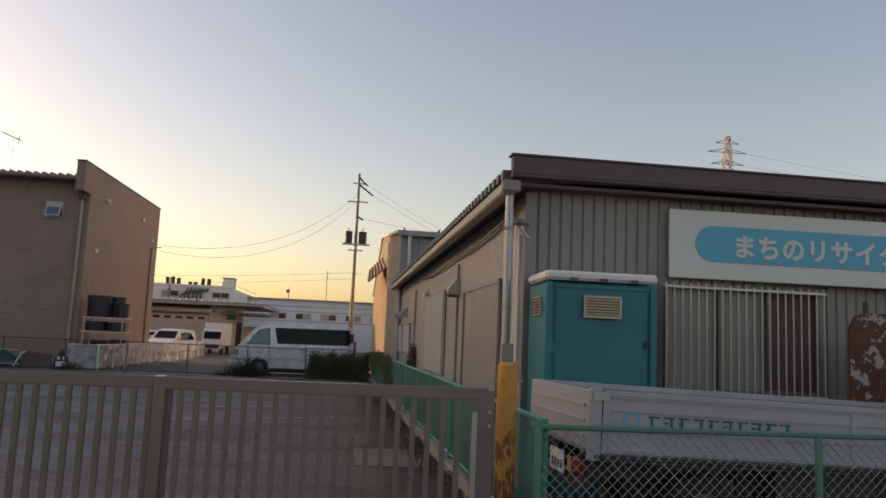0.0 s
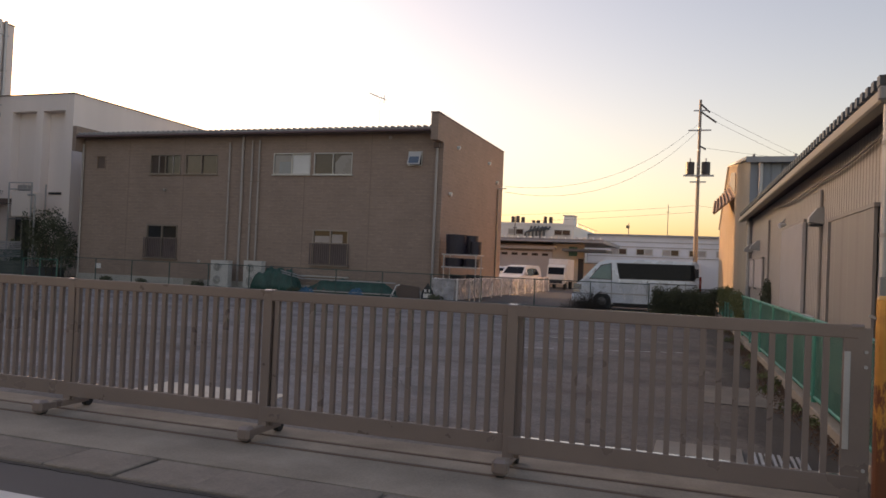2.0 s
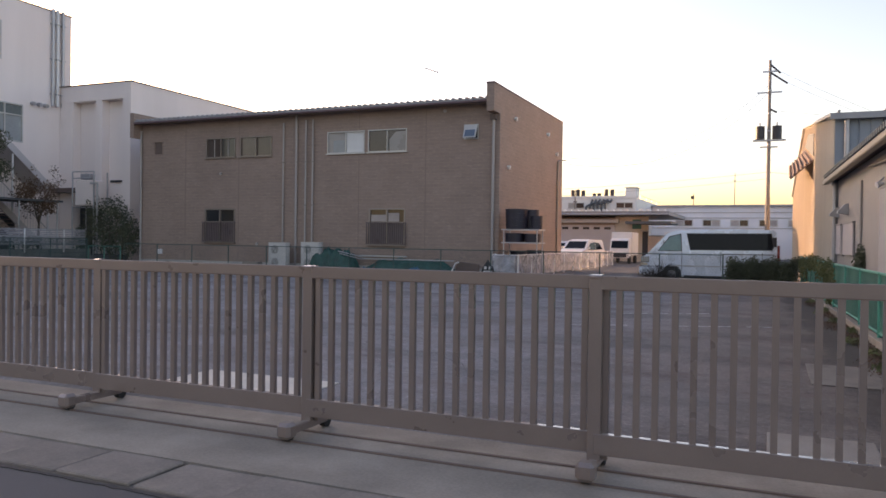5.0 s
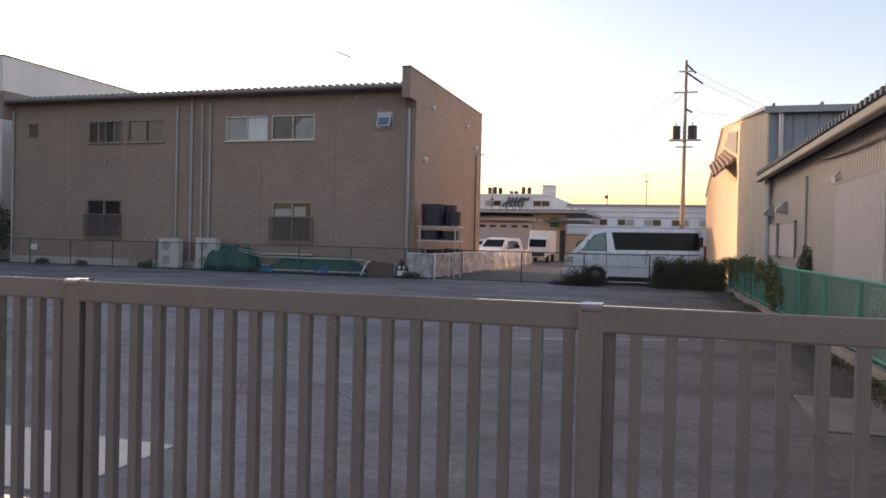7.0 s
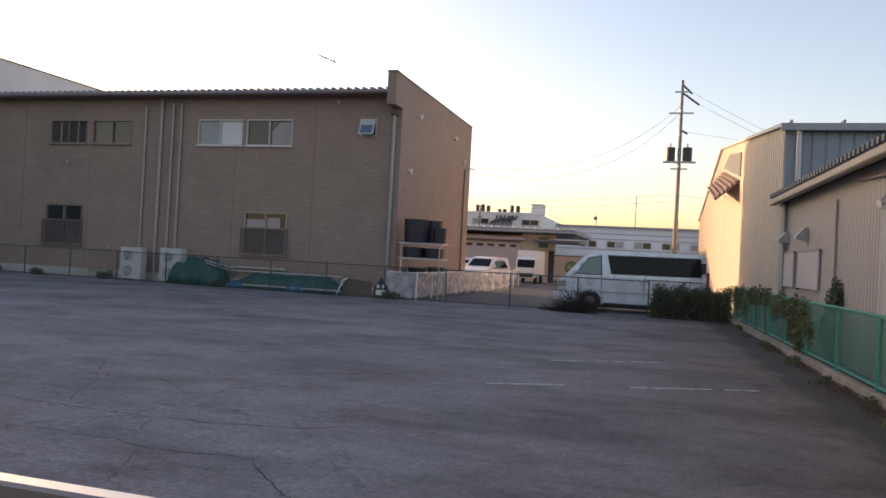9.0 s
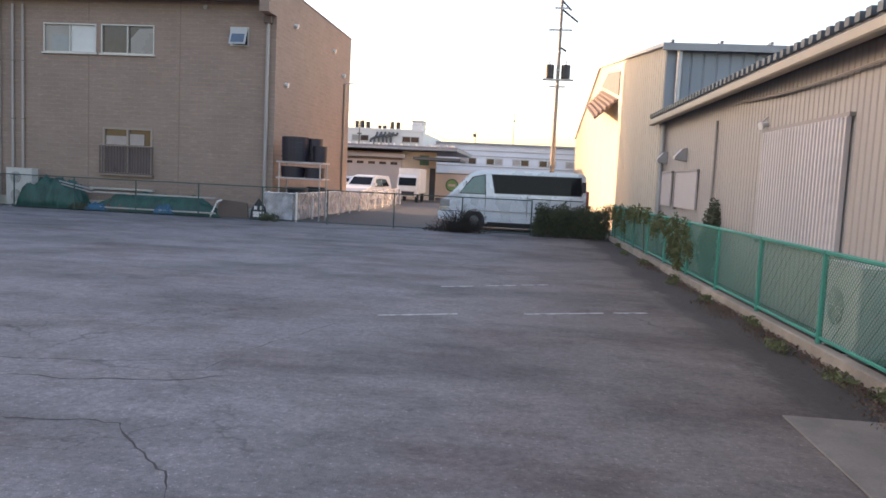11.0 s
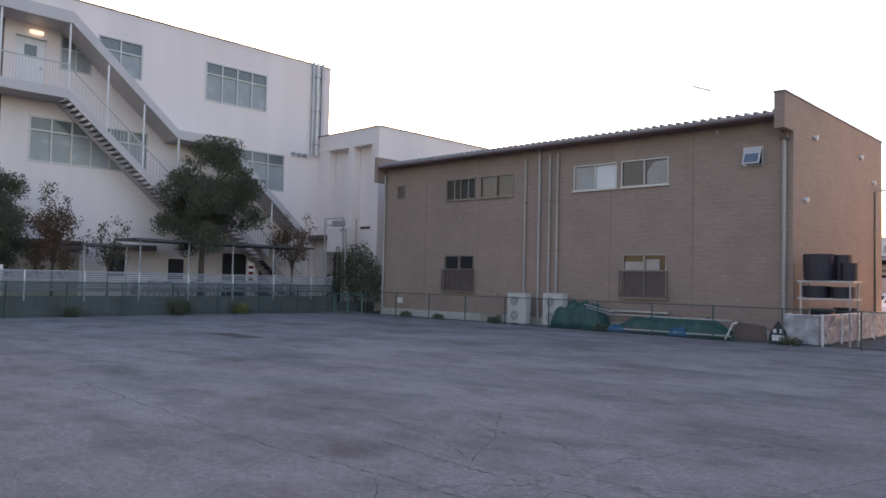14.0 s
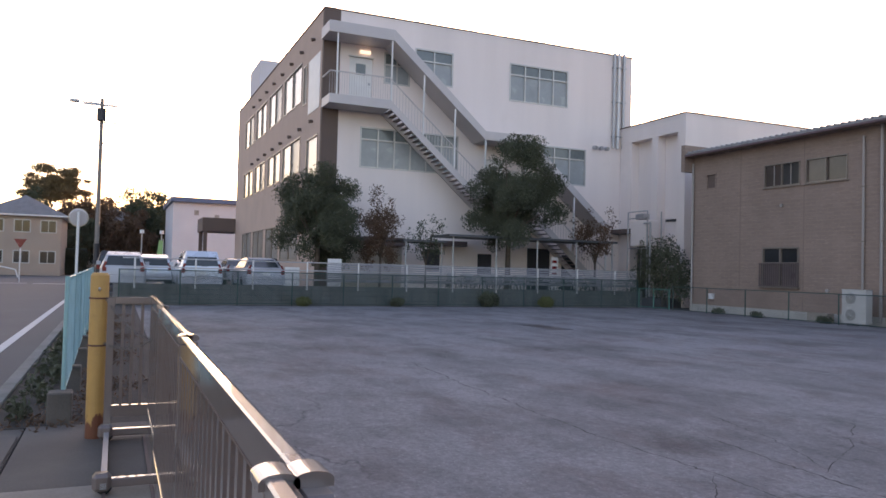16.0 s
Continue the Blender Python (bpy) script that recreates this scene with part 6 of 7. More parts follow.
part("canopy", B(-38.0, -35.4, 31.6, 32.2, 3.9, 4.15), M_umber, hall)
part("vent_slot", B(-34.6, -33.4, 32.68, 32.75, 4.5, 4.62), M_black, hall)
tk = thing("tank", (-34.6, 31.3, 0.45), "cream steel oil tank raised on a pipe frame", "tank")
part("body", B(-35.3, -33.9, 30.9, 31.7, 3.1, 4.5, 0.06), M_white_wall, tk)
for x in (-35.4, -33.8):
    for y in (30.85, 31.75):
        part("leg", C((x, y, 0.0), (x, y, 4.95), 0.04, seg=8), M_steel, tk)
for z in (3.0, 4.6, 4.95):
    part("frame_rail", C((-35.4, 30.85, z), (-33.8, 30.85, z), 0.03, seg=6), M_steel, tk)
part("tank_pipe", pipe([(-34.0, 30.8, 4.3), (-33.5, 30.8, 4.3), (-33.5, 30.8, 0.5)], 0.05), M_steel, tk)
part("pump", B(-35.0, -34.3, 31.0, 31.4, 4.55, 4.85, 0.03), M_steel, tk)


# ---- trees ----
def tree(name, x, y, z0, height, crown, material, label, count, leaf, seed, trunk_r=0.12):
    th = thing(name, (x, y, z0), label, "tree")
    rng = random.Random(seed)
    bm = bmesh.new()
    mid = height * 0.42
    cyl(bm, (x, y, z0 - 0.2), (x + 0.05, y, z0 + mid), trunk_r, trunk_r * 0.7, 8)
    ends = []
    for k in range(9):
        a = k * 2.4 + rng.random()
        r = crown[0] * rng.uniform(0.35, 0.75)
        e = Vector((x + r * math.cos(a), y + r * math.sin(a), z0 + rng.uniform(mid + 0.3, height * 0.88)))
        cyl(bm, (x + 0.05, y, z0 + mid * rng.uniform(0.75, 1.0)), e, trunk_r * 0.45, trunk_r * 0.12, 5)
        ends.append(e)
    part("trunk", bm, M_bark, th)
    cz = z0 + height - crown[2]
    cl = []
    for k in range(64):
        d = Vector((rng.gauss(0, 1), rng.gauss(0, 1), rng.gauss(0, 1))).normalized()
        f = rng.uniform(0.25, 1.0)
        s = rng.uniform(0.12, 0.34)
        cl.append(((x + d.x * crown[0] * f, y + d.y * crown[1] * f, cz + d.z * crown[2] * f), (crown[0] * s, crown[1] * s, crown[2] * s * 0.85)))
    foliage("crown", cl, count, leaf, material, th, seed=seed)
    return th


tree("tree", -35.4, 13.9, 0.45, 6.0, (2.0, 2.1, 2.5), M_leaf, "dense round dark green tree behind the low wall", 46000, 0.055, 31, 0.14)
tree("tree", -35.3, 23.5, 0.45, 7.6, (2.5, 2.6, 2.7), M_leaf, "large dark green tree before the outside stair", 52000, 0.057, 32, 0.16)
tree("tree", -35.2, 16.8, 0.45, 4.8, (1.25, 1.35, 1.9), M_leaf_red, "slender tree with reddening leaves", 5200, 0.06, 33, 0.07)
tree("tree", -34.8, 18.9, 0.45, 3.7, (0.8, 0.9, 1.3), M_leaf, "small sparse young tree behind the low wall", 900, 0.06, 34, 0.05)
tree("tree", -35.2, 28.6, 0.45, 4.7, (1.3, 1.5, 1.6), M_leaf_red, "thin brownish tree near the bike shelter", 2600, 0.06, 35, 0.07)
bu = thing("bush", (-32.0, 30.6, 0), "dark overgrown bush at the building corner", "bush")
foliage("leaves", [((-31.2 - 0.55 * k, 30.9 + 0.2 * (k % 2), 1.2 + 0.75 * (k % 3)), (0.8, 0.6, 0.95)) for k in range(7)], 6500, 0.065, M_leaf, bu, seed=41)
rods("stems", [((-31.8 - 0.4 * k, 30.9, 0), (-31.7 - 0.5 * k, 30.9, 1.8)) for k in range(4)], 0.03, M_bark, bu, sides=5)
for k, (y, s, mm) in enumerate(((20.9, 0.55, M_leaf), (23.9, 0.4, M_leaf_light), (16.6, 0.3, M_leaf), (12.6, 0.3, M_leaf_light))):
    b2 = thing("bush", (-32.2, y, 0), "small bush at the foot of the low wall", "bush", group="wall foot bushes")
    foliage("leaves", [((-32.2, y, s * 0.6), (0.3, s, s * 0.65))], 900, 0.07, mm, b2, seed=50 + k)

# ---- low wall with pipe fence ----
lw = tagged(part("low_wall", B(-32.75, -32.55, 5.6, 29.6, 0, 0.74, 0.01), M_oldwall), "stained low concrete block wall along the lot", "wall", kind="structure")
for k in range(60):
    part("joint", B(-32.549, -32.546, 5.8 + 0.4 * k, 5.81 + 0.4 * k, 0.02, 0.72), M_black, lw)
for z in (0.2, 0.4, 0.6):
    part("joint", B(-32.549, -32.546, 5.61, 29.59, z, z + 0.01), M_black, lw)
part("coping", B(-32.77, -32.53, 5.58, 29.62, 0.74, 0.79, 0.008), M_oldwall, lw)
pf = thing("pipe_fence", (-32.65, 18, 0.74), "white pipe fence on top of the low wall", "fence")
for k in range(11):
    y = 6.32 + 2.16 * k
    part("post", C((-32.5, y, 0.62), (-32.5, y, 1.78), 0.032, seg=8), M_white, pf)
for z in (1.75, 1.42, 1.05):
    part("rail", C((-32.5, 5.9, z), (-32.5, 29.2, z), 0.024, seg=6), M_steel, pf)
for k in range(9):
    part("slat", B(-32.535, -32.515, 13.6, 29.2, 0.98 + 0.085 * k, 1.03 + 0.085 * k), M_paleweld, pf, "pale weathered slat")
fence("chain_link_fence", (-32.4, 5.8), (-32.4, 29.2), 0.08, 1.32, 2.1, 0.024, 0.085, 0.007, M_wire, M_wire, "dark green chain-link fence before the low wall")
fence("chain_link_fence", (-32.4, 29.3), (-30.2, 29.3), 0.08, 0.95, 1.0, 0.03, 0.09, 0.003, M_green_light, M_wire, "short pale green fence by the building corner")

# ---- bicycle shelter ----
shl = thing("bicycle_shelter", (-35.9, 24.5, 0.45), "flat thin-roofed steel bicycle shelter", "shelter")
part("roof", B(-37.0, -34.6, 20.0, 29.6, 3.2, 3.3), M_roof, shl)
part("roof", B(-37.0, -34.6, 17.7, 19.9, 2.88, 2.97), M_roof, shl)
for y in (17.9, 19.7, 20.3, 22.6, 24.9, 27.2, 29.4):
    part("post", C((-34.8, y, 0.45), (-34.8, y, 2.9 if y < 20 else 3.2), 0.04, seg=8), M_steel, shl)


def bicycle(m, seed):
    rng = random.Random(seed)
    th = thing("bicycle", m, "parked bicycle under the shelter roof", "bicycle", group="bicycles")
    for x in (-0.52, 0.52):
        ring = [(x + 0.32 * math.cos(t), 0, 0.33 + 0.32 * math.sin(t)) for t in [i * math.pi / 9 for i in range(19)]]
        rods("wheel", list(zip(ring[:-1], ring[1:])), 0.018, M_rubber, th, sides=4, local=True)
    fr = [((-0.52, 0, 0.33), (-0.12, 0, 0.8)), ((-0.12, 0, 0.35), (-0.15, 0, 0.88)), ((-0.12, 0, 0.35), (0.38, 0, 0.75)), ((0.52, 0, 0.33), (0.36, 0, 0.98)), ((-0.52, 0, 0.33), (-0.12, 0, 0.35))]
    rods("frame", fr, 0.02, rng.choice((M_steel, M_black, M_white)), th, sides=5, local=True)
    part("seat", B(-0.27, -0.03, -0.07, 0.07, 0.86, 0.92, 0.02), M_black, th, local=True)
    rods("handlebar", [((0.36, -0.26, 1.0), (0.36, 0.26, 1.0))], 0.014, M_steel, th, sides=5, local=True)
    part("basket", B(0.42, 0.7, -0.16, 0.16, 0.72, 0.95), M_steel, th, local=True)


for k in range(12):
    bicycle(pose(-35.9 + 0.1 * (k % 3), 20.6 + 0.72 * k, 0.45, 0, 0, 6 * ((k * 7) % 5 - 2)), k)
nb = thing("notice_board", (-35.6, 26.4, 0.45), "narrow white notice board with red bars", "notice board")
part("board", B(-35.62, -35.58, 26.2, 26.6, 0.5, 2.4), M_white, nb)
for k in range(4):
    part("bar", B(-35.58, -35.57, 26.26, 26.54, 1.2 + 0.3 * k, 1.34 + 0.3 * k), M_red, nb)
for k, (y, h) in enumerate(((14.2, 1.5), (12.4, 1.1))):
    wp = thing("sign_post", (-33.5, y, 0.45), "small white sign panel at the car park edge", "sign")
    part("panel", B(-33.52, -33.48, y - 0.3, y + 0.3, 0.45, 0.45 + h), M_white, wp)

# ---- parked cars ----
hat = [(-2.05, 0.3), (-2.1, 0.6), (-1.95, 0.82), (-1.15, 0.98), (-0.45, 1.45), (0.1, 1.55), (1.3, 1.54), (1.75, 1.4), (2.05, 0.95), (2.1, 0.7), (2.05, 0.3)]
hat_g = [[(-0.85, 1.0), (-0.38, 1.4), (0.35, 1.46), (0.35, 1.0)], [(0.45, 1.0), (0.45, 1.46), (1.2, 1.42), (1.6, 1.05)]]
wag = [(-2.2, 0.3), (-2.25, 0.65), (-2.05, 0.85), (-1.3, 1.02), (-0.6, 1.58), (0.0, 1.68), (1.8, 1.66), (2.05, 1.45), (2.2, 1.0), (2.22, 0.3)]
sed = [(-2.3, 0.3), (-2.32, 0.6), (-2.1, 0.8), (-1.2, 0.92), (-0.4, 1.4), (0.2, 1.48), (0.9, 1.42), (1.6, 1.02), (2.2, 0.98), (2.3, 0.7), (2.25, 0.3)]
def tail(L, w, zl, zw0, zw1, slope):
    h = w / 2
    return [("tail_lamp", L - 0.02, L + 0.06, -h + 0.02, -h + 0.18, zl + 0.04, zl + 0.2, M_red), ("tail_lamp", L - 0.02, L + 0.06, h - 0.18, h - 0.02, zl + 0.04, zl + 0.2, M_red), ("number_plate", L + 0.04, L + 0.07, -0.18, 0.18, zl - 0.02, zl + 0.15, M_blind), ("bumper", L - 0.1, L + 0.1, -h + 0.05, h - 0.05, 0.32, 0.6, M_pearl), ("bumper_shadow", L + 0.02, L + 0.085, -h + 0.1, h - 0.1, 0.22, 0.33, M_black), ("tailgate_line", L - 0.01, L + 0.045, -h + 0.2, h - 0.2, 0.62, 0.635, M_black), ("lamp_upper", L - 0.12, L + 0.02, -h + 0.02, -h + 0.12, zl + 0.2, zl + 0.42, M_red), ("lamp_upper", L - 0.12, L + 0.02, h - 0.12, h - 0.02, zl + 0.2, zl + 0.42, M_red), ("wiper", L - 0.22, L - 0.02, -0.02, 0.3, 1.03, 1.045, M_black)]


RG = {id(hat): (hat[8], hat[7]), id(wag): (wag[8], wag[7]), id(sed): (sed[7], sed[6])}
cars = [(hat, hat_g, M_pearl, 5.95, 1.72, -36.4, 0.3, "silver-white hatchback parked nose away"), (wag, hat_g, M_silver, 8.9, 1.78, -36.6, 0.16, "pale blue-white wagon parked nose away"), (sed, hat_g, M_pearl, 11.5, 1.75, -36.7, 0.6, "white saloon with red tail lamps parked nose away"),
        (hat, hat_g, M_silver, 7.4, 1.7, -43.5, 0.3, "pale car parked in the far row"), (hat, hat_g, M_carglass, 9.9, 1.7, -44.5, 0.3, "dark car parked in the far row"), (sed, hat_g, M_pearl, 12.0, 1.75, -47.0, 0.6, "white saloon parked in the far row"), (wag, hat_g, M_black, 5.6, 1.75, -44.0, 0.16, "dark wagon parked in the far row")]
for prof, gl, paint, y, w, x, slope, lab in cars:
    L = prof[-1][0]
    vehicle("car", pose(x, y, 0.45), lab, "car", prof, w, (-1.3, 1.3), paint, gl, tail(L, w, 0.72, 1.05, 1.45, slope), (prof[3], prof[4]), 0.3, group="parked cars", rear_glass=RG[id(prof)], belt=0.9, lean=0.33, bevel=0.18)

# ---- road end ----
mi = thing("traffic_mirror", (-33.6, 4.35, 0), "round traffic mirror on a white pole", "traffic mirror")
part("pole", C((-33.38, 4.33, -0.03), (-33.38, 4.33, 3.4), 0.05, seg=10), M_white, mi)
part("mirror_back", C((-33.55, 4.33, 3.2), (-33.46, 4.33, 3.18), 0.33, 0.3, seg=24), M_stair, mi)
part("mirror", C((-33.62, 4.33, 3.2), (-33.601, 4.33, 3.2), 0.3, 0.32, seg=24), M_chrome, mi)
part("rim", C((-33.6, 4.33, 3.2), (-33.56, 4.33, 3.2), 0.35, seg=24), M_vent, mi)
up = thing("utility_pole", (-50, 4.6, 0), "grey concrete utility pole beside the road", "utility pole")
part("pole", C((-50, 4.6, 0), (-50, 4.6, 11.0), 0.14, 0.09, seg=12), M_poleshaft, up)
part("base_sleeve", C((-50, 4.6, 0), (-50, 4.6, 2.6), 0.16, seg=12), M_black, up)
part("cross_arm", B(-50.1, -50, 3.6, 5.4, 10.6, 10.7), M_steel, up)
part("transformer", C((-49.9, 4.6, 9.7), (-49.9, 4.6, 10.4), 0.25, seg=12), M_black, up)
for z in (9.6, 8.4):
    part("step_bolt", B(-50.05, -49.95, 4.6, 5.5, z, z + 0.05), M_steel, up)
lmp = part("lamp_arm", C((-50, 4.6, 10.7), (-50.2, 3.3, 10.8), 0.03, seg=6), M_steel, up)
part("lamp_head", B(-50.4, -50.0, 2.9, 3.4, 10.72, 10.85), M_steel, lmp)
tagged(part("stop_line", B(-59.6, -59.2, 0.6, 3.5, -0.018, -0.013), M_roadline), "white stop line across the road", "road marking", kind="structure")
tagged(part("stop_line", B(-59.9, -59.5, -3.0, 0.2, -0.018, -0.013), M_roadline), "white dashed line across the road", "road marking", kind="structure")
ss = thing("stop_sign", (-62, -0.5, 0), "red inverted triangle sign on a pale pole", "sign")
part("pole", C((-62, -0.5, -0.03), (-62, -0.5, 2.9), 0.04, seg=8), M_white, ss)
part("plate", prism(bmesh.new(), [(-0.9, 3.0), (-0.1, 3.0), (-0.5, 2.35)], "x", -61.97, -61.94), M_red, ss)


def hip_house(name, x0, x1, y0, y1, h, roof_h, wall_m, roof_m, label, over=0.6):
    th = thing(name, ((x0 + x1) / 2, (y0 + y1) / 2, 0), label, "house")
    part("wall", B(x0, x1, y0, y1, 0, h), wall_m, th)
    bm = bmesh.new()
    a, b, c, d = x0 - over, x1 + over, y0 - over, y1 + over
    m, q = (c + d) / 2, (d - c) * 0.35
    V = [bm.verts.new(v) for v in ((a, c, h), (b, c, h), (b, d, h), (a, d, h), (a + q, m, h + roof_h), (b - q, m, h + roof_h))]
    for f in ((0, 1, 5, 4), (1, 2, 5), (2, 3, 4, 5), (3, 0, 4), (3, 2, 1, 0)):
        bm.faces.new([V[i] for i in f])
    rf_ = part("roof", bm, roof_m, th)
    part("eave", B(a, b, c, d, h - 0.15, h - 0.01), M_white, rf_)
    for z in (1.2, 4.3):
        for k in range(3):
            u = y0 + (y1 - y0) * (k + 0.5) / 3
            w_ = part("window", B(x1, x1 + 0.04, u - 0.75, u + 0.75, z, z + 1.3), M_alu_light, th)
            part("pane", B(x1 + 0.04, x1 + 0.06, u - 0.66, u - 0.03, z + 0.08, z + 1.22), M_glass, w_)
            part("pane", B(x1 + 0.04, x1 + 0.06, u + 0.03, u + 0.66, z + 0.08, z + 1.22), M_glass, w_)
    return th


hip_house("house", -98, -88, -6.6, 0.4, 6.1, 2.1, M_house, M_tile, "beige two-storey house with grey tiled hip roof")
hip_house("house", -120, -108, 2, 9, 6.2, 2.4, M_house, M_tile, "far house with dark tiled roof")
bb = thing("apartment_block", (-96, 15, 0), "pale block with dark blue roof edge", "building")
# runs on unseen past y=22, added to keep low sun off the road
part("wall", B(-104, -90, 11.2, 44, 0, 8.4), M_pink, bb)
part("roof", B(-104.5, -89.4, 10.9, 44.5, 8.4, 8.9), M_blueroof, bb)
for y, z in ((13.4, 7.0), (15.6, 6.6), (15.2, 2.2)):
    w_ = part("window", B(-90, -89.95, y, y + 0.5, z, z + 0.55), M_pane_grey, bb)
hw = thing("roadside_hedge", (-96.5, -0.9, 0), "long dark clipped hedge at the road's end", "hedge")
part("core", B(-97, -96, -4.3, 2.6, 0, 3.0, 0.15), M_leaf_dark, hw)
foliage("leaves", [((-96.1, -3.9 + 0.7 * k, 1.6), (0.7, 0.75, 1.55)) for k in range(10)], 6500, 0.12, M_leaf_dark, hw, seed=61)
# added stand-in for low far buildings; covers the glow along the horizon
fh = thing("far_hedge_filler", (-121, 6, 0), "dark tall hedge added to close the bright far gap", "hedge")
part("core", B(-123.5, -122.5, -14, 22, 0, 4.2, 0.3), M_leaf_dark, fh)
foliage("leaves", [((-122.6, -13 + 1.6 * k, 2.6), (0.9, 1.4, 2.4)) for k in range(22)], 6000, 0.22, M_leaf_dark, fh, seed=62)
tagged(part("retaining_wall", B(-78, -30, -7.2, -6.9, 0, 1.3), M_concrete), "low grey wall along the far roadside", "wall", kind="structure")
tagged(part("white_fence", B(-78, -50, -7.1, -7.0, 1.3, 2.5), M_white), "white panel fence on the far roadside wall", "fence", kind="structure")
gw = thing("guard_pipe", (-76, -3.2, 0), "white curved guard pipe at the corner", "guard rail")
rods("pipe", [((-76, -4.5, 0), (-76, -4.5, 1.2)), ((-76, -4.5, 1.2), (-75.5, -2.2, 0.7)), ((-75.5, -2.2, 0.7), (-75.5, -2.0, 0))], 0.06, M_white, gw, sides=6)
tree("far_tree", -125, -2.9, 0, 15.3, (4.5, 5.0, 2.7), M_leaf_far, "tall spreading tree behind the far houses", 24000, 0.17, 71, 0.3)
for k, (x, y, h, r) in enumerate(((-112, 6.0, 10.5, 3.6), (-108, 10.5, 11, 3.6), (-118, 13, 10, 3.6), (-106, 3.5, 9.5, 3.2), (-115, 8.0, 11.5, 3.6), (-110, 14.5, 9.5, 3.2), (-104, 7.2, 8.0, 3.0), (-104, 1.6, 7.0, 2.6), (-119, -4.5, 11.0, 4.2), (-119, 0.5, 10.5, 3.8))):
    tree("far_tree", x, y, 0, h, (r, r, h * 0.38), M_leaf_red if k % 3 == 0 else M_leaf, "brownish tree in the far row" if k % 3 == 0 else "dark tree in the far row", 9000, 0.19, 80 + k, 0.2)
for yl in (7.6, 9.2):
    sl = thing("street_lamp", (-72, yl, 0), "slim street lamp with a round head", "street lamp", group="car park lamps")
    part("pole", C((-72, yl, 0), (-72, yl, 4.1), 0.05, seg=8), M_steel, sl)
    part("head", C((-72, yl, 4.1), (-72, yl, 4.4), 0.2, 0.16, seg=12), M_white, sl)
fb = thing("banner", (-60, 8.5, 0.45), "narrow pale green banner on a thin pole", "banner")
part("pole", C((-60, 8.72, 0.45), (-60, 8.72, 3.3), 0.02, seg=6), M_white, fb)
part("cloth", prism(bmesh.new(), [(8.3, 2.1), (8.7, 2.0), (8.7, 3.2), (8.42, 3.2)], "x", -60.012, -59.988), M_greencloth, fb)

# ---- beyond the back fence ----
dep = thing("depot", (-15, 66, 0), "low grey loading depot with wide ribbed roof", "depot")
part("wall", B(-26, -10.4, 62, 72, 0, 3.5), M_house, dep)
r_ = part("roof", B(-27, -7.3, 60.5, 73, 3.65, 3.95), M_roof_grey, dep)
for k in range(35):
    part("roof_rib", B(-26.9 + 0.56 * k, -26.62 + 0.56 * k, 60.4, 61.2, 3.95, 4.1), M_white, r_)
part("gutter", C((-27, 60.42, 3.72), (-7.3, 60.42, 3.72), 0.07, seg=8), M_steel, r_)
sh = part("shutter_door", B(-16.6, -11.65, 61.92, 62, 0, 2.9), M_stair, dep)
for k in range(5):
    x = -15.94 + 0.865 * k
    part("shutter_window", B(x, x + 0.52, 61.9, 61.92, 2.54, 2.74), M_glass, sh)
for k in range(9):
    part("shutter_slat", B(-16.6, -11.66, 61.905, 61.92, 0.05 + 0.27 * k, 0.29 + 0.27 * k), M_stair, sh)
part("shutter_box", B(-16.8, -11.3, 61.4, 61.99, 3.05, 3.38, 0.04), M_steel, dep)
part("canopy", B(-10.4, -7.0, 59.5, 64, 2.95, 3.15), M_roof, dep)
part("side_panel", B(-11.6, -9.0, 61.9, 61.99, 0, 3.6), M_barn, dep)
part("sign_panel", B(-10.25, -9.55, 61.87, 61.9, 2.6, 3.35), M_green_light, dep, "pale green sign panel")
part("doorway", B(-9.45, -9.02, 61.86, 61.9, 0, 2.4), M_black, dep, "dark open doorway")
part("door_lintel", B(-9.6, -8.95, 61.8, 61.9, 2.4, 2.5), M_steel, dep)
yw = tagged(part("yard_wall", B(-10.3, -3.5, 70.0, 70.2, 0, 2.1, 0.01), M_white_wall), "cream yard wall with a round green emblem", "wall", kind="structure")
part("wall_cap", B(-10.34, -3.46, 69.95, 70.25, 2.1, 2.18), M_roof_grey, yw)
part("emblem", C((-8.6, 69.97, 1.15), (-8.6, 70.0, 1.15), 0.55, seg=28), M_green_light, yw, "round pale green emblem")
part("emblem_disc", C((-8.6, 69.96, 1.15), (-8.6, 69.97, 1.15), 0.46, seg=24), M_greencloth, yw)
part("emblem_bar", B(-8.9, -8.3, 69.95, 69.96, 1.05, 1.25), M_white_wall, yw)
ub = thing("upper_building", (-20, 80, 0), "white flat-roofed building with tanks on its roof", "building")
part("wall", B(-34, -12.05, 75, 99, 0, 5.85), M_white, ub)
for k in range(4):
    x = -14.0 - 4.75 * k
    w_ = part("window", B(x, x + 1.65, 74.95, 75, 4.82, 5.42), M_alu_light, ub)
    part("pane", B(x + 0.07, x + 0.79, 74.93, 74.95, 4.89, 5.35), M_pane_grey if k else M_browndark, w_)
    part("pane", B(x + 0.86, x + 1.58, 74.93, 74.95, 4.89, 5.35), M_browndark, w_)
    part("sill", B(x - 0.05, x + 1.7, 74.86, 75, 4.76, 4.82), M_alu_light, w_)
part("roof_cabin", B(-13.25, -12.15, 75.6, 77.4, 5.85, 6.85, 0.08), M_white, ub)
part("cabin_cap", B(-13.3, -12.1, 75.55, 77.45, 6.85, 6.93), M_steel, ub)
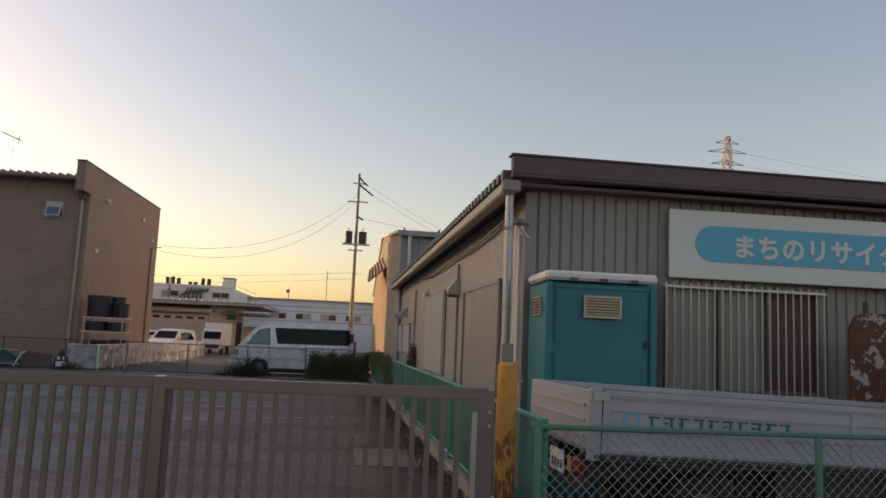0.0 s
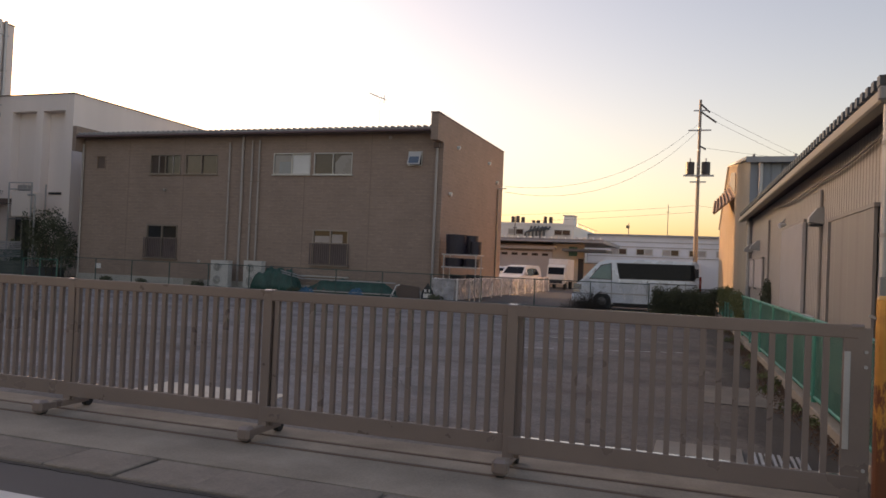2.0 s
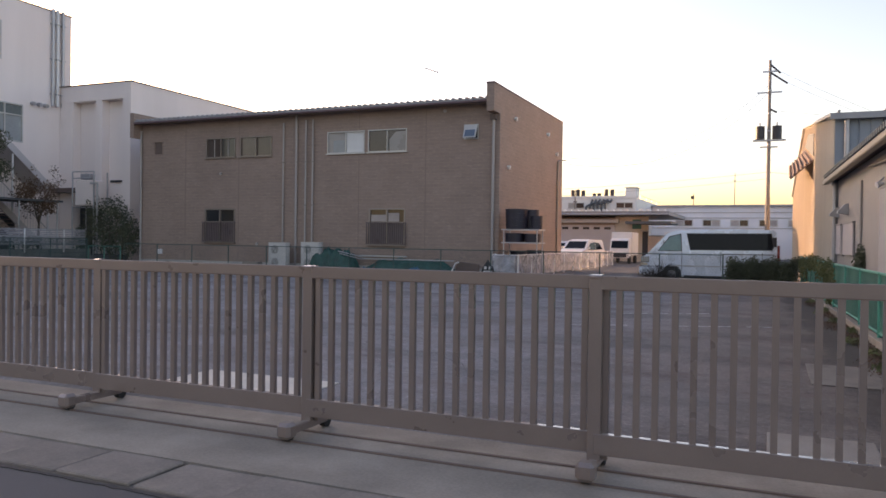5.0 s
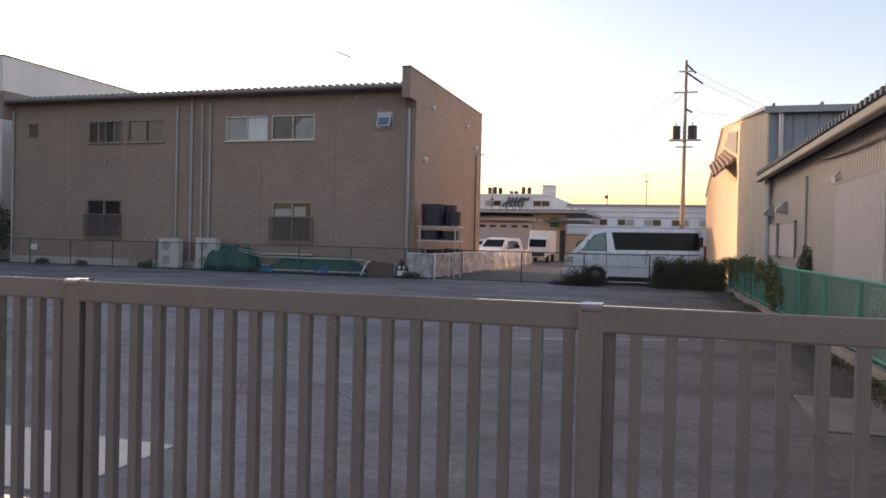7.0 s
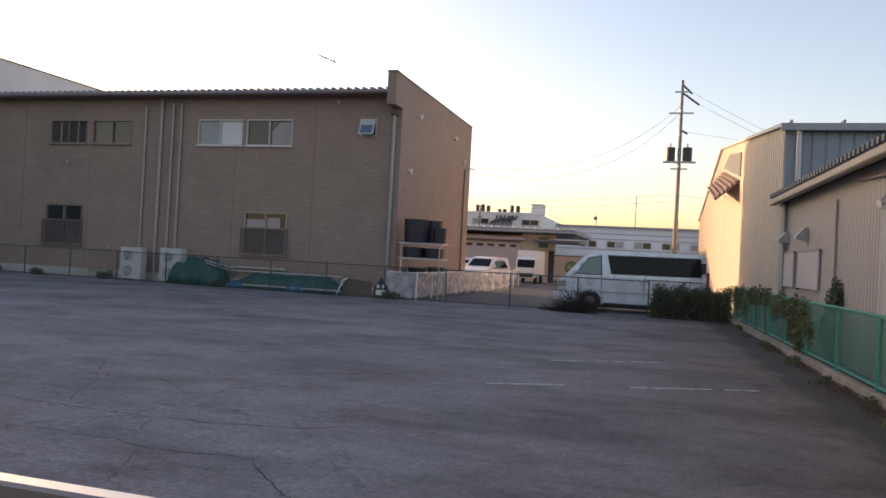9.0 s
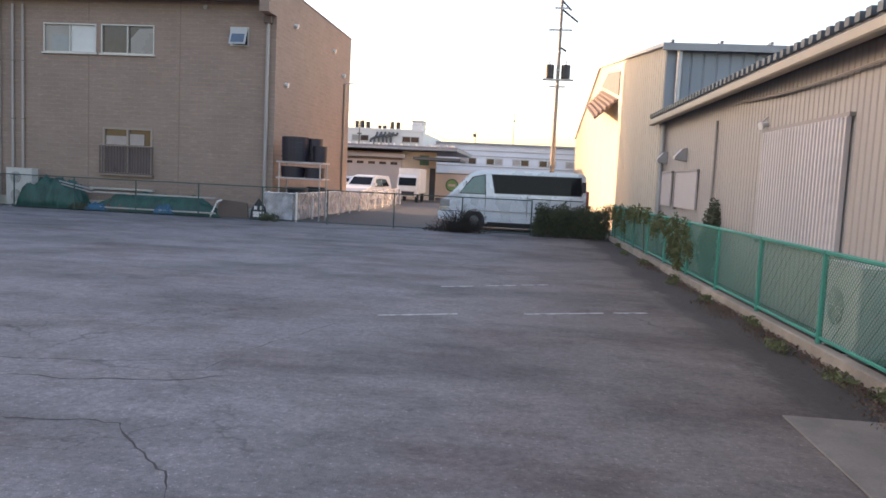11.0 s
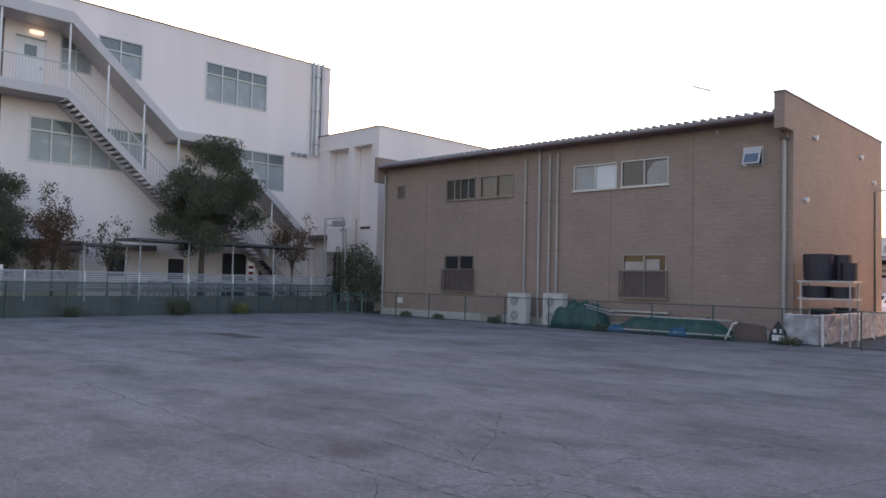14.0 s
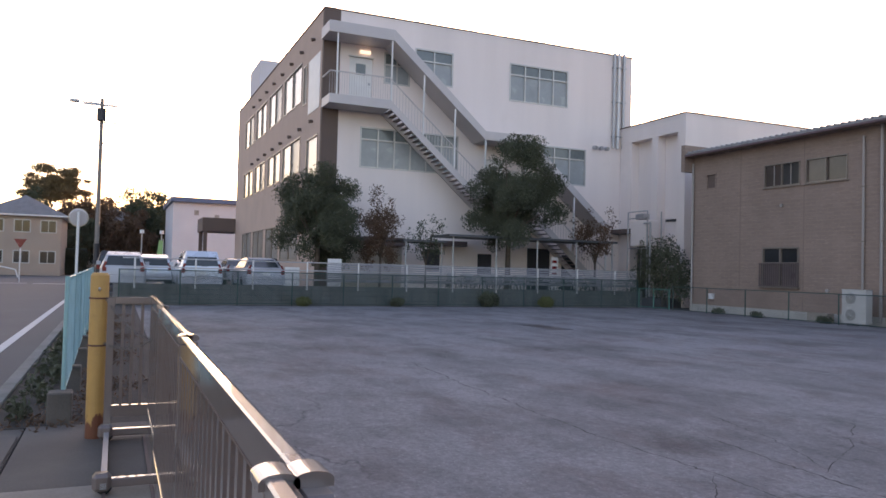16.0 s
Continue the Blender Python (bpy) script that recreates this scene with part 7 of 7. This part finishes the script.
for x, h in ((-18.6, 0.75), (-18.05, 0.8), (-17.5, 0.7), (-16.4, 0.38), (-15.9, 0.38), (-15.2, 0.78), (-14.6, 0.75)):
    tk = part("roof_tank", C((x, 76.2, 5.85), (x, 76.2, 5.95 + h), 0.2, seg=12), M_black, ub)
    part("tank_lid", C((x, 76.2, 5.95 + h), (x, 76.2, 6.02 + h), 0.23, 0.1, seg=12), M_roof, tk)
part("parapet", B(-34.1, -11.95, 74.9, 75.15, 5.85, 6.05), M_white, ub)
for k in range(6):
    x = -16.9 + 0.38 * k
    part("wall_duct", pipe([(x, 74.8, 4.4), (x, 74.75, 5.0 + 0.12 * k), (x + 0.5, 74.72, 5.25 + 0.1 * (k % 3)), (x + 0.6, 74.9, 5.7)], 0.1, 8), M_roof, ub)
rods("roof_rail", [((-12.15, 78, 6.25), (-12.15, 94, 6.25))] + [((-12.15, 78 + 4 * k, 5.85), (-12.15, 78 + 4 * k, 6.25)) for k in range(5)], 0.03, M_steel, ub)
lo = thing("long_factory", (0, 92, 0), "long pale factory with a row of windows", "factory")
part("wall", B(-12, 26, 85, 100, 0, 5.4), M_factory, lo)
for z in (3.12, 4.2, 4.75):
    part("wall_ledge", B(-11.9, 25.9, 84.93, 85.0, z, z + 0.07), M_greypipe, lo)
part("roof", B(-12.3, 26.3, 84.7, 100.3, 5.4, 5.6), M_roof_grey, lo)
for k in range(7):
    w_ = part("window", B(-9.5 + 2.75 * k, -7.7 + 2.75 * k, 84.93, 84.96, 3.35, 4.05), M_alu_light, lo)
    part("pane", B(-9.4 + 2.75 * k, -8.65 + 2.75 * k, 84.91, 84.93, 3.42, 3.98), M_browndark if k % 2 else M_palepane, w_)
    part("pane", B(-8.55 + 2.75 * k, -7.8 + 2.75 * k, 84.91, 84.93, 3.42, 3.98), M_palepane if k % 2 else M_browndark, w_)
part("low_wing", B(-10, 0, 80, 84.9, 0, 2.6), M_white_wall, lo)

bx = thing("box_truck", pose(-10.0, 56.0, 0), "small white box truck facing the lot", "truck")
part("box", B(-0.75, 0.75, 0.0, 2.6, 0.6, 2.25, 0.04), M_white, bx, local=True)
bm = prism(bmesh.new(), [(-0.05, 0.4), (-0.05, 1.8), (-0.5, 1.82), (-0.72, 1.65), (-0.98, 1.05), (-1.05, 0.8), (-1.05, 0.4)], "x", -0.68, 0.68)
bmesh.ops.bevel(bm, geom=[e for e in bm.edges if abs(abs(e.verts[0].co.x) - 0.68) < 1e-5 and abs(e.verts[0].co.x - e.verts[1].co.x) < 1e-5], offset=0.06, segments=2, affect="EDGES")
cabm = part("cab", bm, M_white, bx, local=True)
part("windscreen", prism(bmesh.new(), [(-0.745, 1.62), (-0.97, 1.1), (-0.99, 1.1), (-0.765, 1.62)], "x", -0.58, 0.58), M_carglass, cabm)
part("grille", B(-0.5, 0.5, -1.075, -1.045, 0.45, 0.72), M_black, cabm)
for x in (-0.56, 0.56):
    part("headlamp", B(x - 0.1, x + 0.1, -1.075, -1.045, 0.74, 0.9, 0.01), M_blind, cabm)
for x in (-0.62, 0.62):
    for y in (-0.5, 1.9):
        part("wheel", C((x - 0.09, y, 0.28), (x + 0.09, y, 0.28), 0.28, seg=16), M_rubber, bx, local=True)
vehicle("car", pose(-12.0, 52, 0, 0, 0, 80), "white hatchback parked by the depot", "car", wag, 1.7, (-1.3, 1.3), M_white, hat_g, (), (wag[3], wag[4]), 0.3, group="yard cars")
vehicle("car", pose(-13.9, 53.5, 0, 0, 0, 80), "white car parked by the office building", "car", hat, 1.7, (-1.3, 1.3), M_pearl, hat_g, (), (hat[3], hat[4]), 0.3, group="yard cars")

# ---- poles, wires, mast ----
ep = thing("electric_pole", (-0.4, 62, 0), "tall concrete electric pole with two transformers", "utility pole")
part("pole", C((-0.4, 62, 0), (-0.4, 62, 15.2), 0.165, 0.1, seg=12), M_poleshaft, ep)
for k in range(12):
    part("step_bolt", C((-0.4 - 0.22 * (-1) ** k, 62, 4.6 + 0.45 * k), (-0.4, 62, 4.6 + 0.45 * k), 0.014, seg=5), M_steel, ep)
for z in (8.9, 9.9, 11.2, 12.9):
    part("band", C((-0.4, 62, z), (-0.4, 62, z + 0.1), 0.15, seg=12), M_steel, ep)
part("sleeve", C((-0.4, 62, 0), (-0.4, 62, 5), 0.175, 0.17, seg=12), M_poleshaft, ep)
for dx in (-0.62, 0.55):
    t_ = part("transformer", C((-0.4 + dx, 62, 9.35), (-0.4 + dx, 62, 10.3), 0.33, seg=16), M_black, ep)
    part("bushing", C((-0.4 + dx, 62, 10.3), (-0.4 + dx, 62, 10.6), 0.06, seg=6), M_steel, t_)
part("platform", B(-1.5, 0.75, 61.8, 62.2, 9.2, 9.3), M_steel, ep)
for z, w in ((12.75, 0.85), (14.3, 0.5), (8.7, 0.6)):
    part("cross_arm", B(-0.4 - w, -0.4 + w, 61.9, 62.0, z, z + 0.1), M_steel, ep)
for a_, b_ in (((-0.4, 62, 14.9), (0.3, 62.0, 14.2)), ((-0.4, 62, 14.3), (0.8, 62, 13.4)), ((-0.4, 62, 11.6), (0.1, 62, 11.3))):
    rods("insulator", [(a_, b_)], 0.07, M_black, ep, sides=6)
wires = thing("power_lines", (-0.4, 62, 9), "thin black overhead power lines", "cables")
for a_, b_, sag in (((-0.4, 62, 13.4), (-10.2, 40, 5.9), 1.6), ((-0.4, 62, 12.9), (-10.2, 40, 5.6), 1.9), ((0.7, 62, 13.5), (14, 62, 7.2), 0.3), ((0.3, 62, 14.3), (14, 62, 7.5), 0.3), ((-0.4, 62, 11.5), (26, 52, 8.5), 0.8),
                    ((-0.4, 62, 6.9), (-60, 70, 8.0), 1.5), ((-0.4, 62, 6.4), (-60, 72, 7.4), 1.5), ((-0.4, 62, 6.9), (24, 66, 6.2), 0.6)):
    rods("cable", sagging(a_, b_, sag), 0.011, M_cable, wires)
for x, y, h in ((-17.8, 74, 6.6), (-9.9, 110, 8.4), (-5.0, 120, 12.0)):
    p_ = thing("far_pole", (x, y, 0), "thin far pole standing above the roofs", "pole")
    part("pole", C((x, y, 0), (x, y, h), 0.08, 0.05, seg=6), M_pole, p_)
    part("fitting", B(x - 0.35, x + 0.1, y, y + 0.1, h - 0.75, h - 0.3) if y == 110 else B(x - 0.2, x + 0.2, y, y + 0.05, h - 1.2, h - 1.1), M_black, p_)
an = thing("roof_antenna", (-16.1, 36, 7.6), "thin television antenna on the office roof", "antenna")
rods("mast", [((-16.1, 36, 7.6), (-16.1, 36, 10.1))], 0.018, M_steel, an, sides=5)
rods("elements", [((-16.6, 36, 10.3), (-15.8, 36, 10.0))] + [((-16.55 + 0.14 * k, 35.7, 10.28 - 0.055 * k), (-16.55 + 0.14 * k, 36.3, 10.28 - 0.055 * k)) for k in range(6)] + [((-15.85, 36, 9.8), (-15.85, 36, 10.2))], 0.016, M_steel, an, sides=4)
tw = thing("transmission_tower", (77, 150, 0), "far lattice steel transmission tower", "tower")
def lv(z):
    s = 3.0 * (1 - z / 50) + 0.35
    return [(77 + sx * s, 150 + sy * s, z) for sx, sy in ((-1, -1), (1, -1), (1, 1), (-1, 1))]
sg, zs = [], [0, 8, 15, 21, 26, 30, 34, 37, 40, 42.5, 45, 48]
for a, b in zip(zs[:-1], zs[1:]):
    A, Bq = lv(a), lv(b)
    for k in range(4):
        sg += [(A[k], Bq[k]), (A[k], Bq[(k + 1) % 4]), (A[(k + 1) % 4], Bq[k]), (Bq[k], Bq[(k + 1) % 4])]
for z, w in ((42.0, 3.6), (44.6, 4.4), (46.6, 2.6)):
    sg += [((77 - w, 150, z), (77 + w, 150, z)), ((77 - w, 150, z), (77, 150, z + 0.9)), ((77 + w, 150, z), (77, 150, z + 0.9))]
rods("lattice", sg, 0.1, M_steel, tw)
sg = []
for z, w in ((42.0, 3.6), (44.6, 4.4)):
    sg += sagging((77 + w, 150, z), (260, 190, z + 6), 4)
rods("conductor", sg, 0.03, M_steel, tw)

# gutter blocks, nearest stretch
block = bmesh.new()
box(block, -0.3075, 0.3075, 4.475, 4.95, -0.02, 0.006, 0.008)
kb = part("gutter_block", block, M_concrete_var, kerb)
kb.location.x = -2.8175 + 0.625 * -8
dirty = kb.data.copy()
dirty.materials.clear()
dirty.materials.append(M_apron)
for k in range(38):
    if k == 3:
        continue
    o = kb.copy()
    scene.collection.objects.link(o)
    if k < 3:
        o.data = dirty
    o.location.x = -2.8175 + 0.625 * (k - 11)
    o.location.z = 0.004 * math.sin(k * 2.3)
    o.rotation_euler.z = 0.004 * math.sin(k * 1.7)
